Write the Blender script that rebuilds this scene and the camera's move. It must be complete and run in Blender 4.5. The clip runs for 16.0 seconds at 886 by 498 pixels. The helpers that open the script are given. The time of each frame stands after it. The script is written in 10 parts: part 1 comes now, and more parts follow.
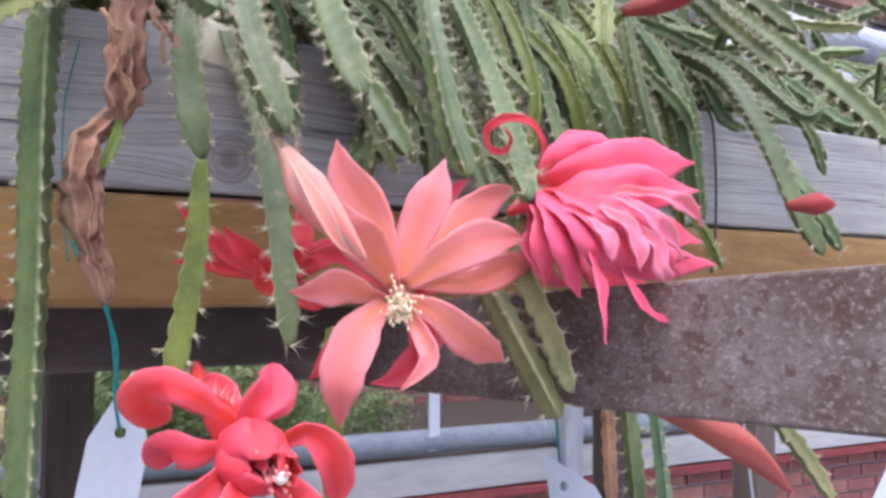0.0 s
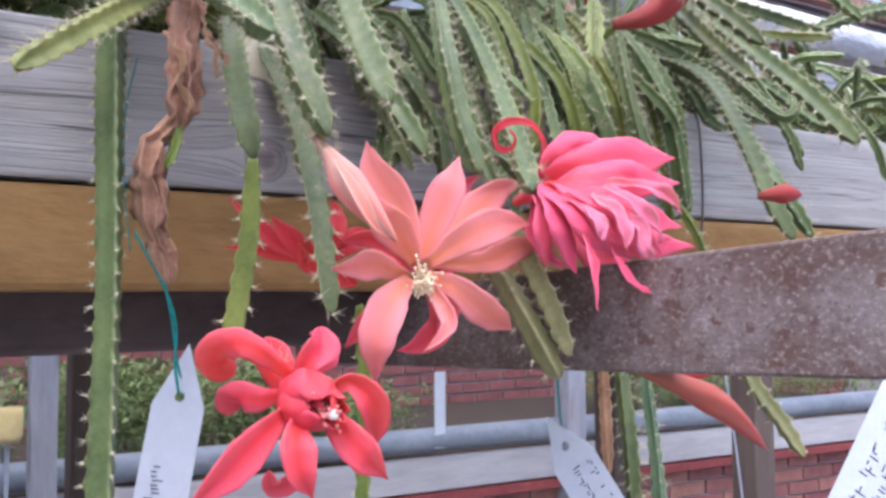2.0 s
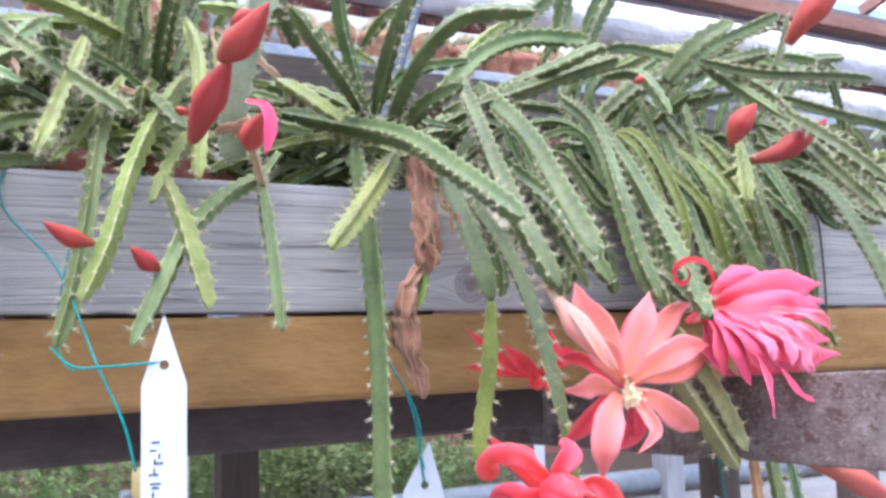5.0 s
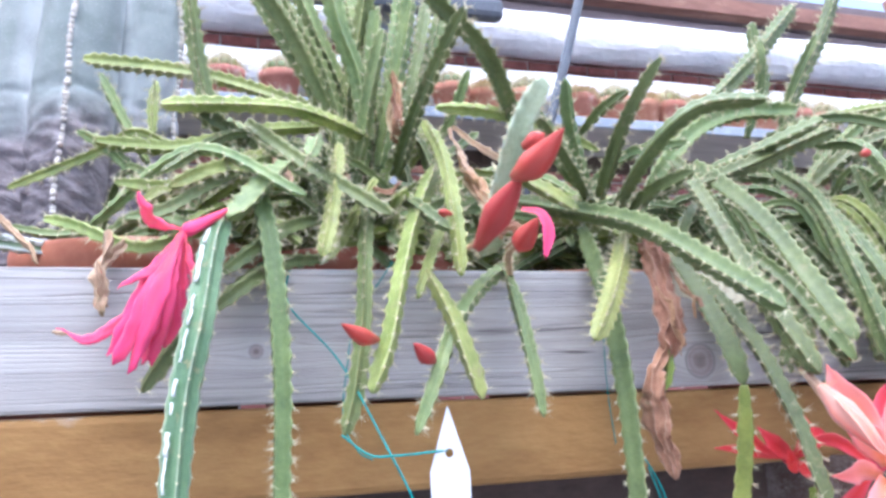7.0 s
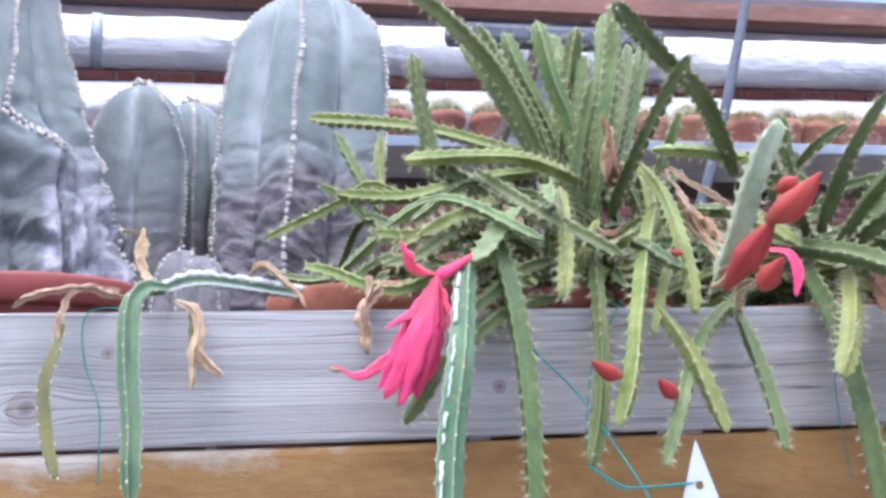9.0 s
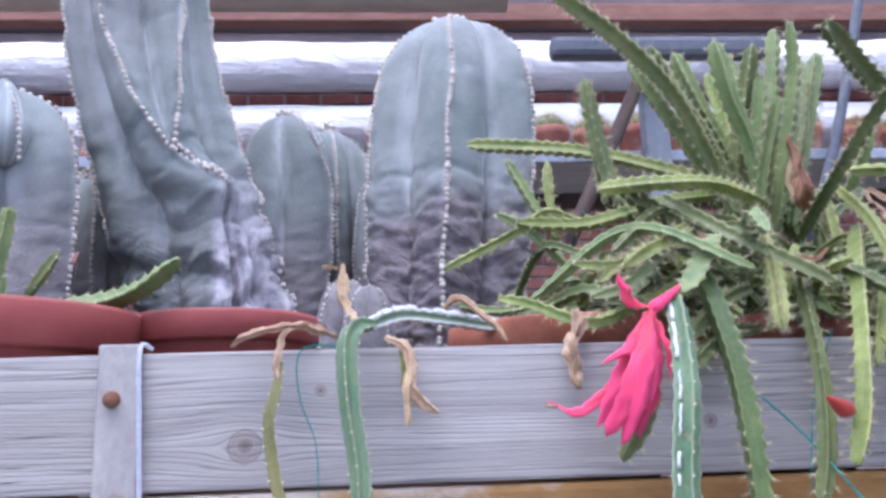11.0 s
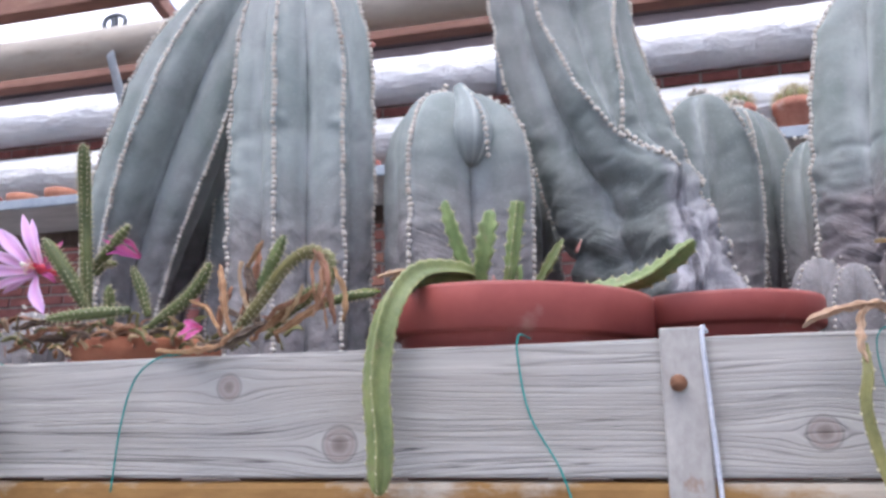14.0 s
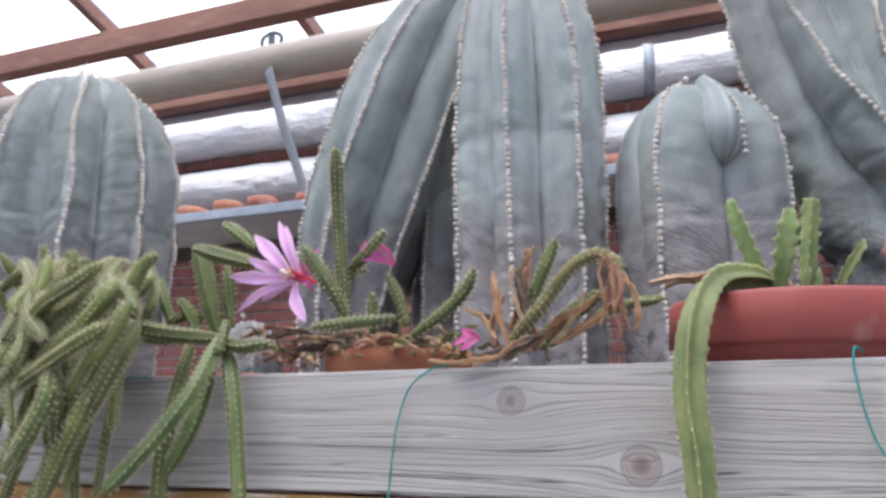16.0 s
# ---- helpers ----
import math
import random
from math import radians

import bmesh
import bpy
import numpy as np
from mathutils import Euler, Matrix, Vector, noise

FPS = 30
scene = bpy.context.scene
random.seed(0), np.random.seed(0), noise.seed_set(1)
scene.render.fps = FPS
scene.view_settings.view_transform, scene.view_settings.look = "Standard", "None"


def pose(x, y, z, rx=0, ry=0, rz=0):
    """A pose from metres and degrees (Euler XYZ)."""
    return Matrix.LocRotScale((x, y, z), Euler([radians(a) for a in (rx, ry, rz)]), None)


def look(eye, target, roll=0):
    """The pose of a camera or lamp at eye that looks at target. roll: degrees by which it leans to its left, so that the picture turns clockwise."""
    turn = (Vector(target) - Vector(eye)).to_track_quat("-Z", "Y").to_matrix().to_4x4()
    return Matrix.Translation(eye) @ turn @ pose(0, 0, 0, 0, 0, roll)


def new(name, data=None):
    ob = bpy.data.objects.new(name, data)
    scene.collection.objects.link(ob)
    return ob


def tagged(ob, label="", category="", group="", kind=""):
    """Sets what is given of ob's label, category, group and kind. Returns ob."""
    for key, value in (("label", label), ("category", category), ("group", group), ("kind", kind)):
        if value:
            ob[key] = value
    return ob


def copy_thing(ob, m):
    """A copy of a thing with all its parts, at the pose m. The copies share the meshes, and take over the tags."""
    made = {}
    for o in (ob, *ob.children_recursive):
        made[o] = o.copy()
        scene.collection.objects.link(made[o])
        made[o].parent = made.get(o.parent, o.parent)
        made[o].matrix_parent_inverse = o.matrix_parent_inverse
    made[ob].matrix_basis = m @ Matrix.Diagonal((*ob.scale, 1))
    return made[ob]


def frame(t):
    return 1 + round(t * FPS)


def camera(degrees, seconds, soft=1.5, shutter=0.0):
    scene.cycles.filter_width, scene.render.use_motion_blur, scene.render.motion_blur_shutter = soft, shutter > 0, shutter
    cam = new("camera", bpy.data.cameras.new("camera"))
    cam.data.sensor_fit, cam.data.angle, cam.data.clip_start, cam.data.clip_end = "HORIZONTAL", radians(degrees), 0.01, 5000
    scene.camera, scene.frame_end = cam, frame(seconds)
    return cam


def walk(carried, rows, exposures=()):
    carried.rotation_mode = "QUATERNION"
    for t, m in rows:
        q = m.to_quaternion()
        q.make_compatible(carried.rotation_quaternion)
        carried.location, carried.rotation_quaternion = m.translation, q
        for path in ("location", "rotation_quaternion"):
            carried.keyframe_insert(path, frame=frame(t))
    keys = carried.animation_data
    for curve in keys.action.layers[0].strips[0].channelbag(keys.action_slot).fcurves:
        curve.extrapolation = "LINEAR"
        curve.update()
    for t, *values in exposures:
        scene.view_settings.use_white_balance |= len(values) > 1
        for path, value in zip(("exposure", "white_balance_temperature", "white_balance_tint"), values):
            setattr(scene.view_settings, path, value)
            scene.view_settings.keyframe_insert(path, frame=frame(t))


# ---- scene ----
cam = camera(54.8, 16.0, soft=3.1)
PATH = [
    (0, (0.004, -0.013, 1.202), (1.052, 1.688, 1.298), 0.3),
    (0.5, (0.002, -0.02, 1.199), (1.047, 1.682, 1.295), 0.2),
    (1, (-0.011, -0.033, 1.194), (1.034, 1.67, 1.295), -0.0),
    (1.5, (-0.025, -0.051, 1.191), (1.018, 1.652, 1.293), -0.2),
    (2, (-0.043, -0.073, 1.186), (1.001, 1.629, 1.293), -0.3),
    (2.5, (-0.067, -0.091, 1.182), (0.98, 1.609, 1.3), -0.2),
    (3, (-0.099, -0.11, 1.184), (0.937, 1.596, 1.325), -0.2),
    (3.2, (-0.111, -0.114, 1.187), (0.922, 1.592, 1.334), -0.3),
    (5.3, (-0.223, -0.157, 1.243), (0.637, 1.633, 1.481), -1.7),
    (5.5, (-0.236, -0.155, 1.244), (0.597, 1.644, 1.502), -1.7),
    (6, (-0.266, -0.159, 1.255), (0.5, 1.666, 1.54), -2.0),
    (6.5, (-0.288, -0.16, 1.271), (0.43, 1.684, 1.56), -2.2),
    (7, (-0.313, -0.159, 1.276), (0.31, 1.715, 1.593), -2.2),
    (7.5, (-0.339, -0.165, 1.278), (0.213, 1.726, 1.622), -2.2),
    (8, (-0.374, -0.173, 1.282), (0.104, 1.735, 1.646), -2.0),
    (8.5, (-0.394, -0.18, 1.28), (0.014, 1.741, 1.66), -1.8),
    (8.7, (-0.395, -0.186, 1.278), (-0.044, 1.744, 1.667), -1.6),
    (10.8, (-0.509, -0.175, 1.305), (-0.312, 1.768, 1.737), -2.1),
    (11, (-0.514, -0.169, 1.303), (-0.379, 1.779, 1.734), -1.9),
    (11.5, (-0.536, -0.16, 1.299), (-0.502, 1.793, 1.726), -2.1),
    (12, (-0.565, -0.153, 1.301), (-0.658, 1.8, 1.721), -2.1),
    (12.5, (-0.618, -0.152, 1.301), (-0.806, 1.795, 1.72), -1.9),
    (13, (-0.66, -0.157, 1.3), (-0.957, 1.775, 1.721), -1.5),
    (13.5, (-0.702, -0.169, 1.302), (-1.106, 1.743, 1.726), -1.2),
    (14, (-0.745, -0.171, 1.302), (-1.24, 1.719, 1.73), -0.7),
    (14.5, (-0.788, -0.162, 1.303), (-1.372, 1.701, 1.737), -0.3),
    (15, (-0.833, -0.167, 1.308), (-1.495, 1.668, 1.75), 0.1),
    (15.5, (-0.878, -0.17, 1.306), (-1.596, 1.641, 1.756), 0.5),
    (16, (-0.905, -0.164, 1.309), (-1.664, 1.631, 1.761), 0.6),
]
EXPOSURES = [(0.0, 1.4, 5600, 18), (3.2, 1.45, 5600, 17), (6.0, 1.97, 5400, 13.5), (7.2, 1.96, 5400, 14.5), (8.7, 1.64, 5400, 15), (10.8, 1.32, 5330, 21), (12.5, 1.22, 5420, 25), (14.0, 1.2, 5880, 14.5), (16.0, 1.11, 6050, 12)]
walk(cam, [(t, look(eye, target, roll)) for t, eye, target, roll in PATH], EXPOSURES)

# ---- light: an overcast sky through the glass roof ----
world = bpy.data.worlds.new("sky")
scene.world = world
world.use_nodes = True
_nt = world.node_tree
_bg = _nt.nodes["Background"]
_sky = _nt.nodes.new("ShaderNodeTexSky")
_sky.sky_type = "NISHITA"
_sky.sun_disc = False
_sky.sun_elevation, _sky.sun_rotation = radians(76), radians(210)
_sky.dust_density = 6.0
_sky.ozone_density = 0.6
_nt.links.new(_sky.outputs[0], _bg.inputs[0])
_bg.inputs[1].default_value = 0.15
sun = new("sun", bpy.data.lights.new("sun", "SUN"))
sun.data.energy, sun.data.angle, sun.data.color = 1.0, radians(40), (1.0, 0.96, 0.9)
sun.matrix_world = look((-0.8, -0.6, 4.0), (0, 0, 0))

# ---- tools ----
def mesh_from(name, verts, faces, mats, uvs=None, smooth=True, face_mats=None):
    me = bpy.data.meshes.new(name)
    me.from_pydata(np.asarray(verts, dtype=float).tolist(), [], faces.tolist() if isinstance(faces, np.ndarray) else [tuple(int(i) for i in f) for f in faces])
    for m in (mats if isinstance(mats, (list, tuple)) else [mats]):
        me.materials.append(m)
    if uvs is not None:
        layer = me.uv_layers.new(name="UVMap")
        loops = np.zeros(len(me.loops), dtype=np.int32)
        me.loops.foreach_get("vertex_index", loops)
        layer.data.foreach_set("uv", np.asarray(uvs, dtype=np.float32)[loops].ravel())
    if face_mats is not None:
        me.polygons.foreach_set("material_index", np.asarray(face_mats, dtype=np.int32))
    me.polygons.foreach_set("use_smooth", np.full(len(me.polygons), smooth))
    me.update()
    return me


def stands(ob):
    return ob.matrix_basis.copy() if ob.parent is None else stands(ob.parent) @ ob.matrix_parent_inverse @ ob.matrix_basis


def part(name, me, parent, label=""):
    ob = new(name, me)
    ob.parent = parent
    ob.matrix_parent_inverse = stands(parent).inverted()
    if label:
        ob["label"] = label
    return ob


def thing(name, label, category, group="", kind="", me=None, at=(0, 0, 0)):
    ob = new(name, me)
    ob.location = at
    return tagged(ob, label, category, group, kind)


def bm_mesh(name, bm, material, smooth=False):
    me = bpy.data.meshes.new(name)
    bm.to_mesh(me)
    bm.free()
    me.materials.append(material)
    if smooth:
        me.polygons.foreach_set("use_smooth", np.full(len(me.polygons), True))
    return me


def box_mesh(name, lo, hi, material, bevel=0.004, wobble=0.0, cuts=0):
    """A bevelled beam or board between two corners; wobble makes its sides uneven along its length."""
    bm = bmesh.new()
    bmesh.ops.create_cube(bm, size=1.0)
    lo, hi = Vector(lo), Vector(hi)
    for v in bm.verts:
        v.co = Vector([(lo[i] + hi[i]) / 2 + v.co[i] * (hi[i] - lo[i]) for i in range(3)])
    if bevel:
        bmesh.ops.bevel(bm, geom=bm.edges[:], offset=bevel, segments=2, affect="EDGES", profile=0.5)
    if cuts:
        axis = max(range(3), key=lambda i: hi[i] - lo[i])
        n = Vector([1.0 if i == axis else 0.0 for i in range(3)])
        for k in range(1, cuts):
            p = lo + (hi - lo) * (k / cuts)
            bmesh.ops.bisect_plane(bm, geom=bm.verts[:] + bm.edges[:] + bm.faces[:], plane_co=p, plane_no=n)
        for v in bm.verts:
            v.co += noise.noise_vector(v.co * Vector((3.0, 9.0, 9.0))) * wobble
    return bm_mesh(name, bm, material)


def spline(pts, step):
    """Points every step metres on a smooth line through pts."""
    p = [np.array(q, float) for q in pts]
    if len(p) == 2:
        p = [p[0], (p[0] + p[1]) / 2 + np.array((0, 0, 0.004)), p[1]]
    p = [2 * p[0] - p[1]] + p + [2 * p[-1] - p[-2]]
    u = np.linspace(0, 1, 24, endpoint=False)[:, None]
    fine = [0.5 * (2 * b + (c - a) * u + (2 * a - 5 * b + 4 * c - d) * u * u + (3 * b - a - 3 * c + d) * u ** 3) for a, b, c, d in zip(p, p[1:], p[2:], p[3:])]
    fine = np.concatenate(fine + [p[-2][None, :]])
    s = np.concatenate([[0], np.cumsum(np.linalg.norm(np.diff(fine, axis=0), axis=1))])
    n = max(3, int(s[-1] / step) + 1)
    t = np.linspace(0, s[-1], n)
    return np.stack([np.interp(t, s, fine[:, i]) for i in range(3)], 1), t


def frames_along(c):
    """Tangents and two cross directions along a line, with no needless turning."""
    tan = np.gradient(c, axis=0)
    tan /= np.linalg.norm(tan, axis=1)[:, None]
    a = np.cross(tan[0], (0.31, 0.92, 0.2))
    a /= np.linalg.norm(a)
    ns = []
    for t in tan:
        a = a - t * (a @ t)
        a /= np.linalg.norm(a)
        ns.append(a)
    ns = np.array(ns)
    return tan, ns, np.cross(tan, ns)


def tube_data(pts, radius, segs=8, step=0.01, taper=1.0, flat=1.0):
    c, s = spline(pts, step)
    tan, a, b = frames_along(c)
    u = s / s[-1]
    r = radius * (1 - (1 - taper) * u)
    ang = np.linspace(0, 2 * math.pi, segs, endpoint=False)
    v = c[:, None, :] + r[:, None, None] * (np.cos(ang)[None, :, None] * a[:, None, :] + flat * np.sin(ang)[None, :, None] * b[:, None, :])
    n = len(c)
    f = [(i * segs + j, i * segs + (j + 1) % segs, (i + 1) * segs + (j + 1) % segs, (i + 1) * segs + j) for i in range(n - 1) for j in range(segs)]
    f += [tuple(range(segs))[::-1], tuple((n - 1) * segs + j for j in range(segs))]
    return v.reshape(-1, 3), f


def tube_mesh(name, pts, radius, material, **kw):
    v, f = tube_data(pts, radius, **kw)
    return mesh_from(name, v, f, material)


def lathe_mesh(name, profile, material, segs=48, at=(0, 0, 0), uneven=0.0):
    """Turns (radius, height) pairs round the upright axis."""
    v, f = [], []
    for r, z in profile:
        for j in range(segs):
            a = 2 * math.pi * j / segs
            k = 1 + uneven * noise.noise((math.cos(a) * 1.5, math.sin(a) * 1.5, z * 4 + at[0] * 7))
            v.append((at[0] + r * k * math.cos(a), at[1] + r * k * math.sin(a), at[2] + z))
    n = len(profile)
    for i in range(n - 1):
        for j in range(segs):
            f.append((i * segs + j, i * segs + (j + 1) % segs, (i + 1) * segs + (j + 1) % segs, (i + 1) * segs + j))
    f.append(tuple(range(segs))[::-1])
    f.append(tuple((n - 1) * segs + j for j in range(segs)))
    return mesh_from(name, v, f, material)

# ---- materials ----
def material(name, rough=0.6, metal=0.0, subsurface=0.0):
    m = bpy.data.materials.new(name)
    m.use_nodes = True
    nt = m.node_tree
    b = nt.nodes["Principled BSDF"]
    b.inputs["Roughness"].default_value, b.inputs["Metallic"].default_value = rough, metal
    b.inputs["Specular IOR Level"].default_value = 0.35
    if subsurface:
        b.inputs["Subsurface Weight"].default_value = subsurface
        b.inputs["Subsurface Radius"].default_value = (0.004, 0.003, 0.0015)
        b.inputs["Subsurface Scale"].default_value = 1.0
    return m, nt, b


def node(nt, kind, **values):
    n = nt.nodes.new(kind)
    for k, v in values.items():
        n.inputs[k.replace("_", " ")].default_value = v
    return n


def coords(nt, stretch=(1, 1, 1), source="Object"):
    tc = nt.nodes.new("ShaderNodeTexCoord")
    mp = nt.nodes.new("ShaderNodeMapping")
    mp.inputs["Scale"].default_value = stretch
    nt.links.new(tc.outputs[source], mp.inputs["Vector"])
    return mp.outputs["Vector"]


def noise_tex(nt, vec, scale, detail=6.0, rough=0.6, distort=0.0):
    n = node(nt, "ShaderNodeTexNoise", Scale=scale, Detail=detail, Roughness=rough, Distortion=distort)
    nt.links.new(vec, n.inputs["Vector"])
    return n.outputs["Fac"]


def ramp(nt, fac, stops):
    r = nt.nodes.new("ShaderNodeValToRGB")
    els = r.color_ramp.elements
    while len(els) < len(stops):
        els.new(0.5)
    for e, (pos, col) in zip(els, stops):
        e.position = pos
        e.color = (*col, 1) if len(col) == 3 else col
    nt.links.new(fac, r.inputs["Fac"])
    return r.outputs["Color"]


def grey(a):
    return (a, a, a)


def mix(nt, fac, a, b, blend="MIX"):
    n = nt.nodes.new("ShaderNodeMix")
    n.data_type, n.blend_type = "RGBA", blend
    for sock, val in ((n.inputs["Factor"], fac), (n.inputs["A"], a), (n.inputs["B"], b)):
        if hasattr(val, "is_output"):
            nt.links.new(val, sock)
        elif isinstance(val, (int, float)):
            sock.default_value = val
        else:
            sock.default_value = (*val, 1)
    return n.outputs["Result"]


def calc(nt, op, a, b=0.0, c=0.0):
    n = nt.nodes.new("ShaderNodeMath")
    n.operation = op
    for sock, val in zip(n.inputs, (a, b, c)):
        if hasattr(val, "is_output"):
            nt.links.new(val, sock)
        else:
            sock.default_value = val
    return n.outputs[0]


def bump(nt, b, height, strength=0.3, distance=0.002):
    n = node(nt, "ShaderNodeBump", Strength=strength, Distance=distance)
    nt.links.new(height, n.inputs["Height"])
    nt.links.new(n.outputs["Normal"], b.inputs["Normal"])


def vary(nt, colour, amount=0.25, hue=0.03):
    """Shifts brightness from one object to the next."""
    info = nt.nodes.new("ShaderNodeObjectInfo")
    hsv = nt.nodes.new("ShaderNodeHueSaturation")
    nt.links.new(calc(nt, "MULTIPLY_ADD", info.outputs["Random"], amount, 1 - amount / 2), hsv.inputs["Value"])
    nt.links.new(calc(nt, "MULTIPLY_ADD", info.outputs["Random"], hue, 0.5 - hue / 2), hsv.inputs["Hue"])
    nt.links.new(colour, hsv.inputs["Color"])
    return hsv.outputs["Color"]


def surface(name, dark, light, scale=20.0, rough=0.7, stretch=(1, 1, 1), bumps=0.3, deep=0.002, metal=0.0, spots=None, spot_scale=8.0, spot_at=0.62, random=0.0, subsurface=0.0, fine=6.0):
    """A stained, grained surface: two sizes of noise between two colours, with spots of a third."""
    m, nt, b = material(name, rough, metal, subsurface)
    vec = coords(nt, stretch)
    big, small = noise_tex(nt, vec, scale), noise_tex(nt, vec, scale * fine, 4.0, 0.7)
    both = calc(nt, "MULTIPLY_ADD", small, 0.45, calc(nt, "MULTIPLY", big, 0.6))
    colour = ramp(nt, both, [(0.36, dark), (0.68, light)])
    if spots:
        where = noise_tex(nt, vec, spot_scale, 7.0, 0.7)
        colour = mix(nt, ramp(nt, where, [(spot_at - 0.05, grey(0)), (spot_at + 0.05, grey(1))]), colour, spots)
    if random:
        colour = vary(nt, colour, random)
    nt.links.new(colour, b.inputs["Base Color"])
    nt.links.new(calc(nt, "MULTIPLY_ADD", big, 0.3, rough - 0.15), b.inputs["Roughness"])
    bump(nt, b, both, bumps, deep)
    return m


def board_wood(name, tones, knots, cracks=True):
    """Weathered board along x: grain that bends round the knots, with drying cracks."""
    m, nt, b = material(name, 0.85)
    geo = nt.nodes.new("ShaderNodeTexCoord")
    sep = nt.nodes.new("ShaderNodeSeparateXYZ")
    nt.links.new(geo.outputs["Object"], sep.inputs[0])
    x, y, z = sep.outputs
    shift, ring = 0.0, None
    for kx, kz, size in knots:
        dx = calc(nt, "DIVIDE", calc(nt, "SUBTRACT", x, kx), size * 3.2)
        dz = calc(nt, "DIVIDE", calc(nt, "SUBTRACT", z, kz), size * 1.5)
        d2 = calc(nt, "ADD", calc(nt, "MULTIPLY", dx, dx), calc(nt, "MULTIPLY", dz, dz))
        push = calc(nt, "MULTIPLY", calc(nt, "DIVIDE", dz, calc(nt, "ADD", d2, 0.35)), -size * 0.75)
        shift = calc(nt, "ADD", shift, push)
        ex = calc(nt, "DIVIDE", calc(nt, "SUBTRACT", x, kx), size)
        ez = calc(nt, "DIVIDE", calc(nt, "SUBTRACT", z, kz), size)
        e = calc(nt, "SQRT", calc(nt, "ADD", calc(nt, "MULTIPLY", ex, ex), calc(nt, "MULTIPLY", ez, ez)))
        ring = e if ring is None else calc(nt, "MINIMUM", ring, e)
    com = nt.nodes.new("ShaderNodeCombineXYZ")
    nt.links.new(calc(nt, "MULTIPLY", x, 1.15), com.inputs[0])
    nt.links.new(calc(nt, "MULTIPLY", y, 12.0), com.inputs[1])
    zz = calc(nt, "ADD", z, shift) if knots else z
    nt.links.new(calc(nt, "MULTIPLY", zz, 42.0), com.inputs[2])
    grain = noise_tex(nt, com.outputs[0], 1.4, 8.0, 0.62, 0.35)
    fine = noise_tex(nt, com.outputs[0], 6.0, 5.0, 0.7)
    stain = noise_tex(nt, coords(nt, (2, 2, 5)), 1.7, 4.0)
    both = calc(nt, "MULTIPLY_ADD", fine, 0.4, calc(nt, "MULTIPLY", grain, 0.65))
    colour = ramp(nt, both, [(0.30, tuple(0.3 * a + 0.7 * b for a, b in zip(tones[0], tones[1]))), (0.5, tones[1]), (0.70, tones[2])])
    colour = mix(nt, calc(nt, "MULTIPLY", ramp(nt, stain, [(0.45, grey(0)), (0.7, grey(1))]), 0.3), colour, tones[3])
    # raised late-wood lines, thin dark furrows between them
    drift = noise_tex(nt, com.outputs[0], 0.55, 3.0, 0.55)
    phase = calc(nt, "MULTIPLY_ADD", zz, 230.0, calc(nt, "MULTIPLY_ADD", drift, 15.0, calc(nt, "MULTIPLY", grain, 2.0)))
    furrow = ramp(nt, calc(nt, "ABSOLUTE", calc(nt, "SUBTRACT", calc(nt, "FRACT", phase), 0.5)), [(0.0, grey(1)), (0.09, grey(0.3)), (0.2, grey(0))])
    worn = ramp(nt, noise_tex(nt, coords(nt, (2.2, 1, 16)), 1.6, 4.0, 0.6), [(0.34, grey(0.25)), (0.60, grey(1.0))])
    furrow = calc(nt, "MULTIPLY", furrow, worn)
    colour = mix(nt, calc(nt, "MULTIPLY", furrow, 0.62), colour, tones[0])
    height = calc(nt, "SUBTRACT", both, calc(nt, "MULTIPLY", furrow, 0.8))
    if cracks:
        far = nt.nodes.new("ShaderNodeMapping")
        far.inputs["Scale"].default_value = (0.45, 1, 1)
        nt.links.new(com.outputs[0], far.inputs["Vector"])
        lines = noise_tex(nt, far.outputs[0], 3.2, 2.0, 0.45, 0.3)
        open_ = ramp(nt, calc(nt, "ABSOLUTE", calc(nt, "SUBTRACT", lines, 0.5)), [(0.0, grey(1)), (0.013, grey(0))])
        there = ramp(nt, noise_tex(nt, coords(nt, (2.5, 1, 10)), 1.3, 2.0), [(0.45, grey(0)), (0.58, grey(1))])
        crack = calc(nt, "MULTIPLY", open_, there)
        colour = mix(nt, calc(nt, "MULTIPLY", crack, 0.9), colour, (0.045, 0.038, 0.042))
        height = calc(nt, "SUBTRACT", height, crack)
    if knots:
        ragged = calc(nt, "ADD", ring, calc(nt, "MULTIPLY_ADD", noise_tex(nt, coords(nt), 70.0, 4.0), 0.5, -0.25))
        halo = ramp(nt, ragged, [(0.95, grey(0)), (1.15, grey(0.55)), (1.9, grey(0))])
        colour = mix(nt, halo, colour, tones[2])
        wave = calc(nt, "MULTIPLY_ADD", calc(nt, "SINE", calc(nt, "MULTIPLY", ragged, 15.0)), 0.14, 0.4)
        heart = mix(nt, wave, tones[4], tones[1])
        heart = mix(nt, ramp(nt, ragged, [(0.1, grey(0.9)), (0.55, grey(0))]), heart, (0.10, 0.065, 0.055))
        colour = mix(nt, ramp(nt, ring, [(0.75, grey(0.8)), (1.1, grey(0))]), colour, heart)
        rim = ramp(nt, calc(nt, "ABSOLUTE", calc(nt, "SUBTRACT", ring, 0.95)), [(0.0, grey(0.6)), (0.12, grey(0))])
        colour = mix(nt, rim, colour, tones[0])
    nt.links.new(colour, b.inputs["Base Color"])
    bump(nt, b, height, 0.55, 0.0025)
    return m


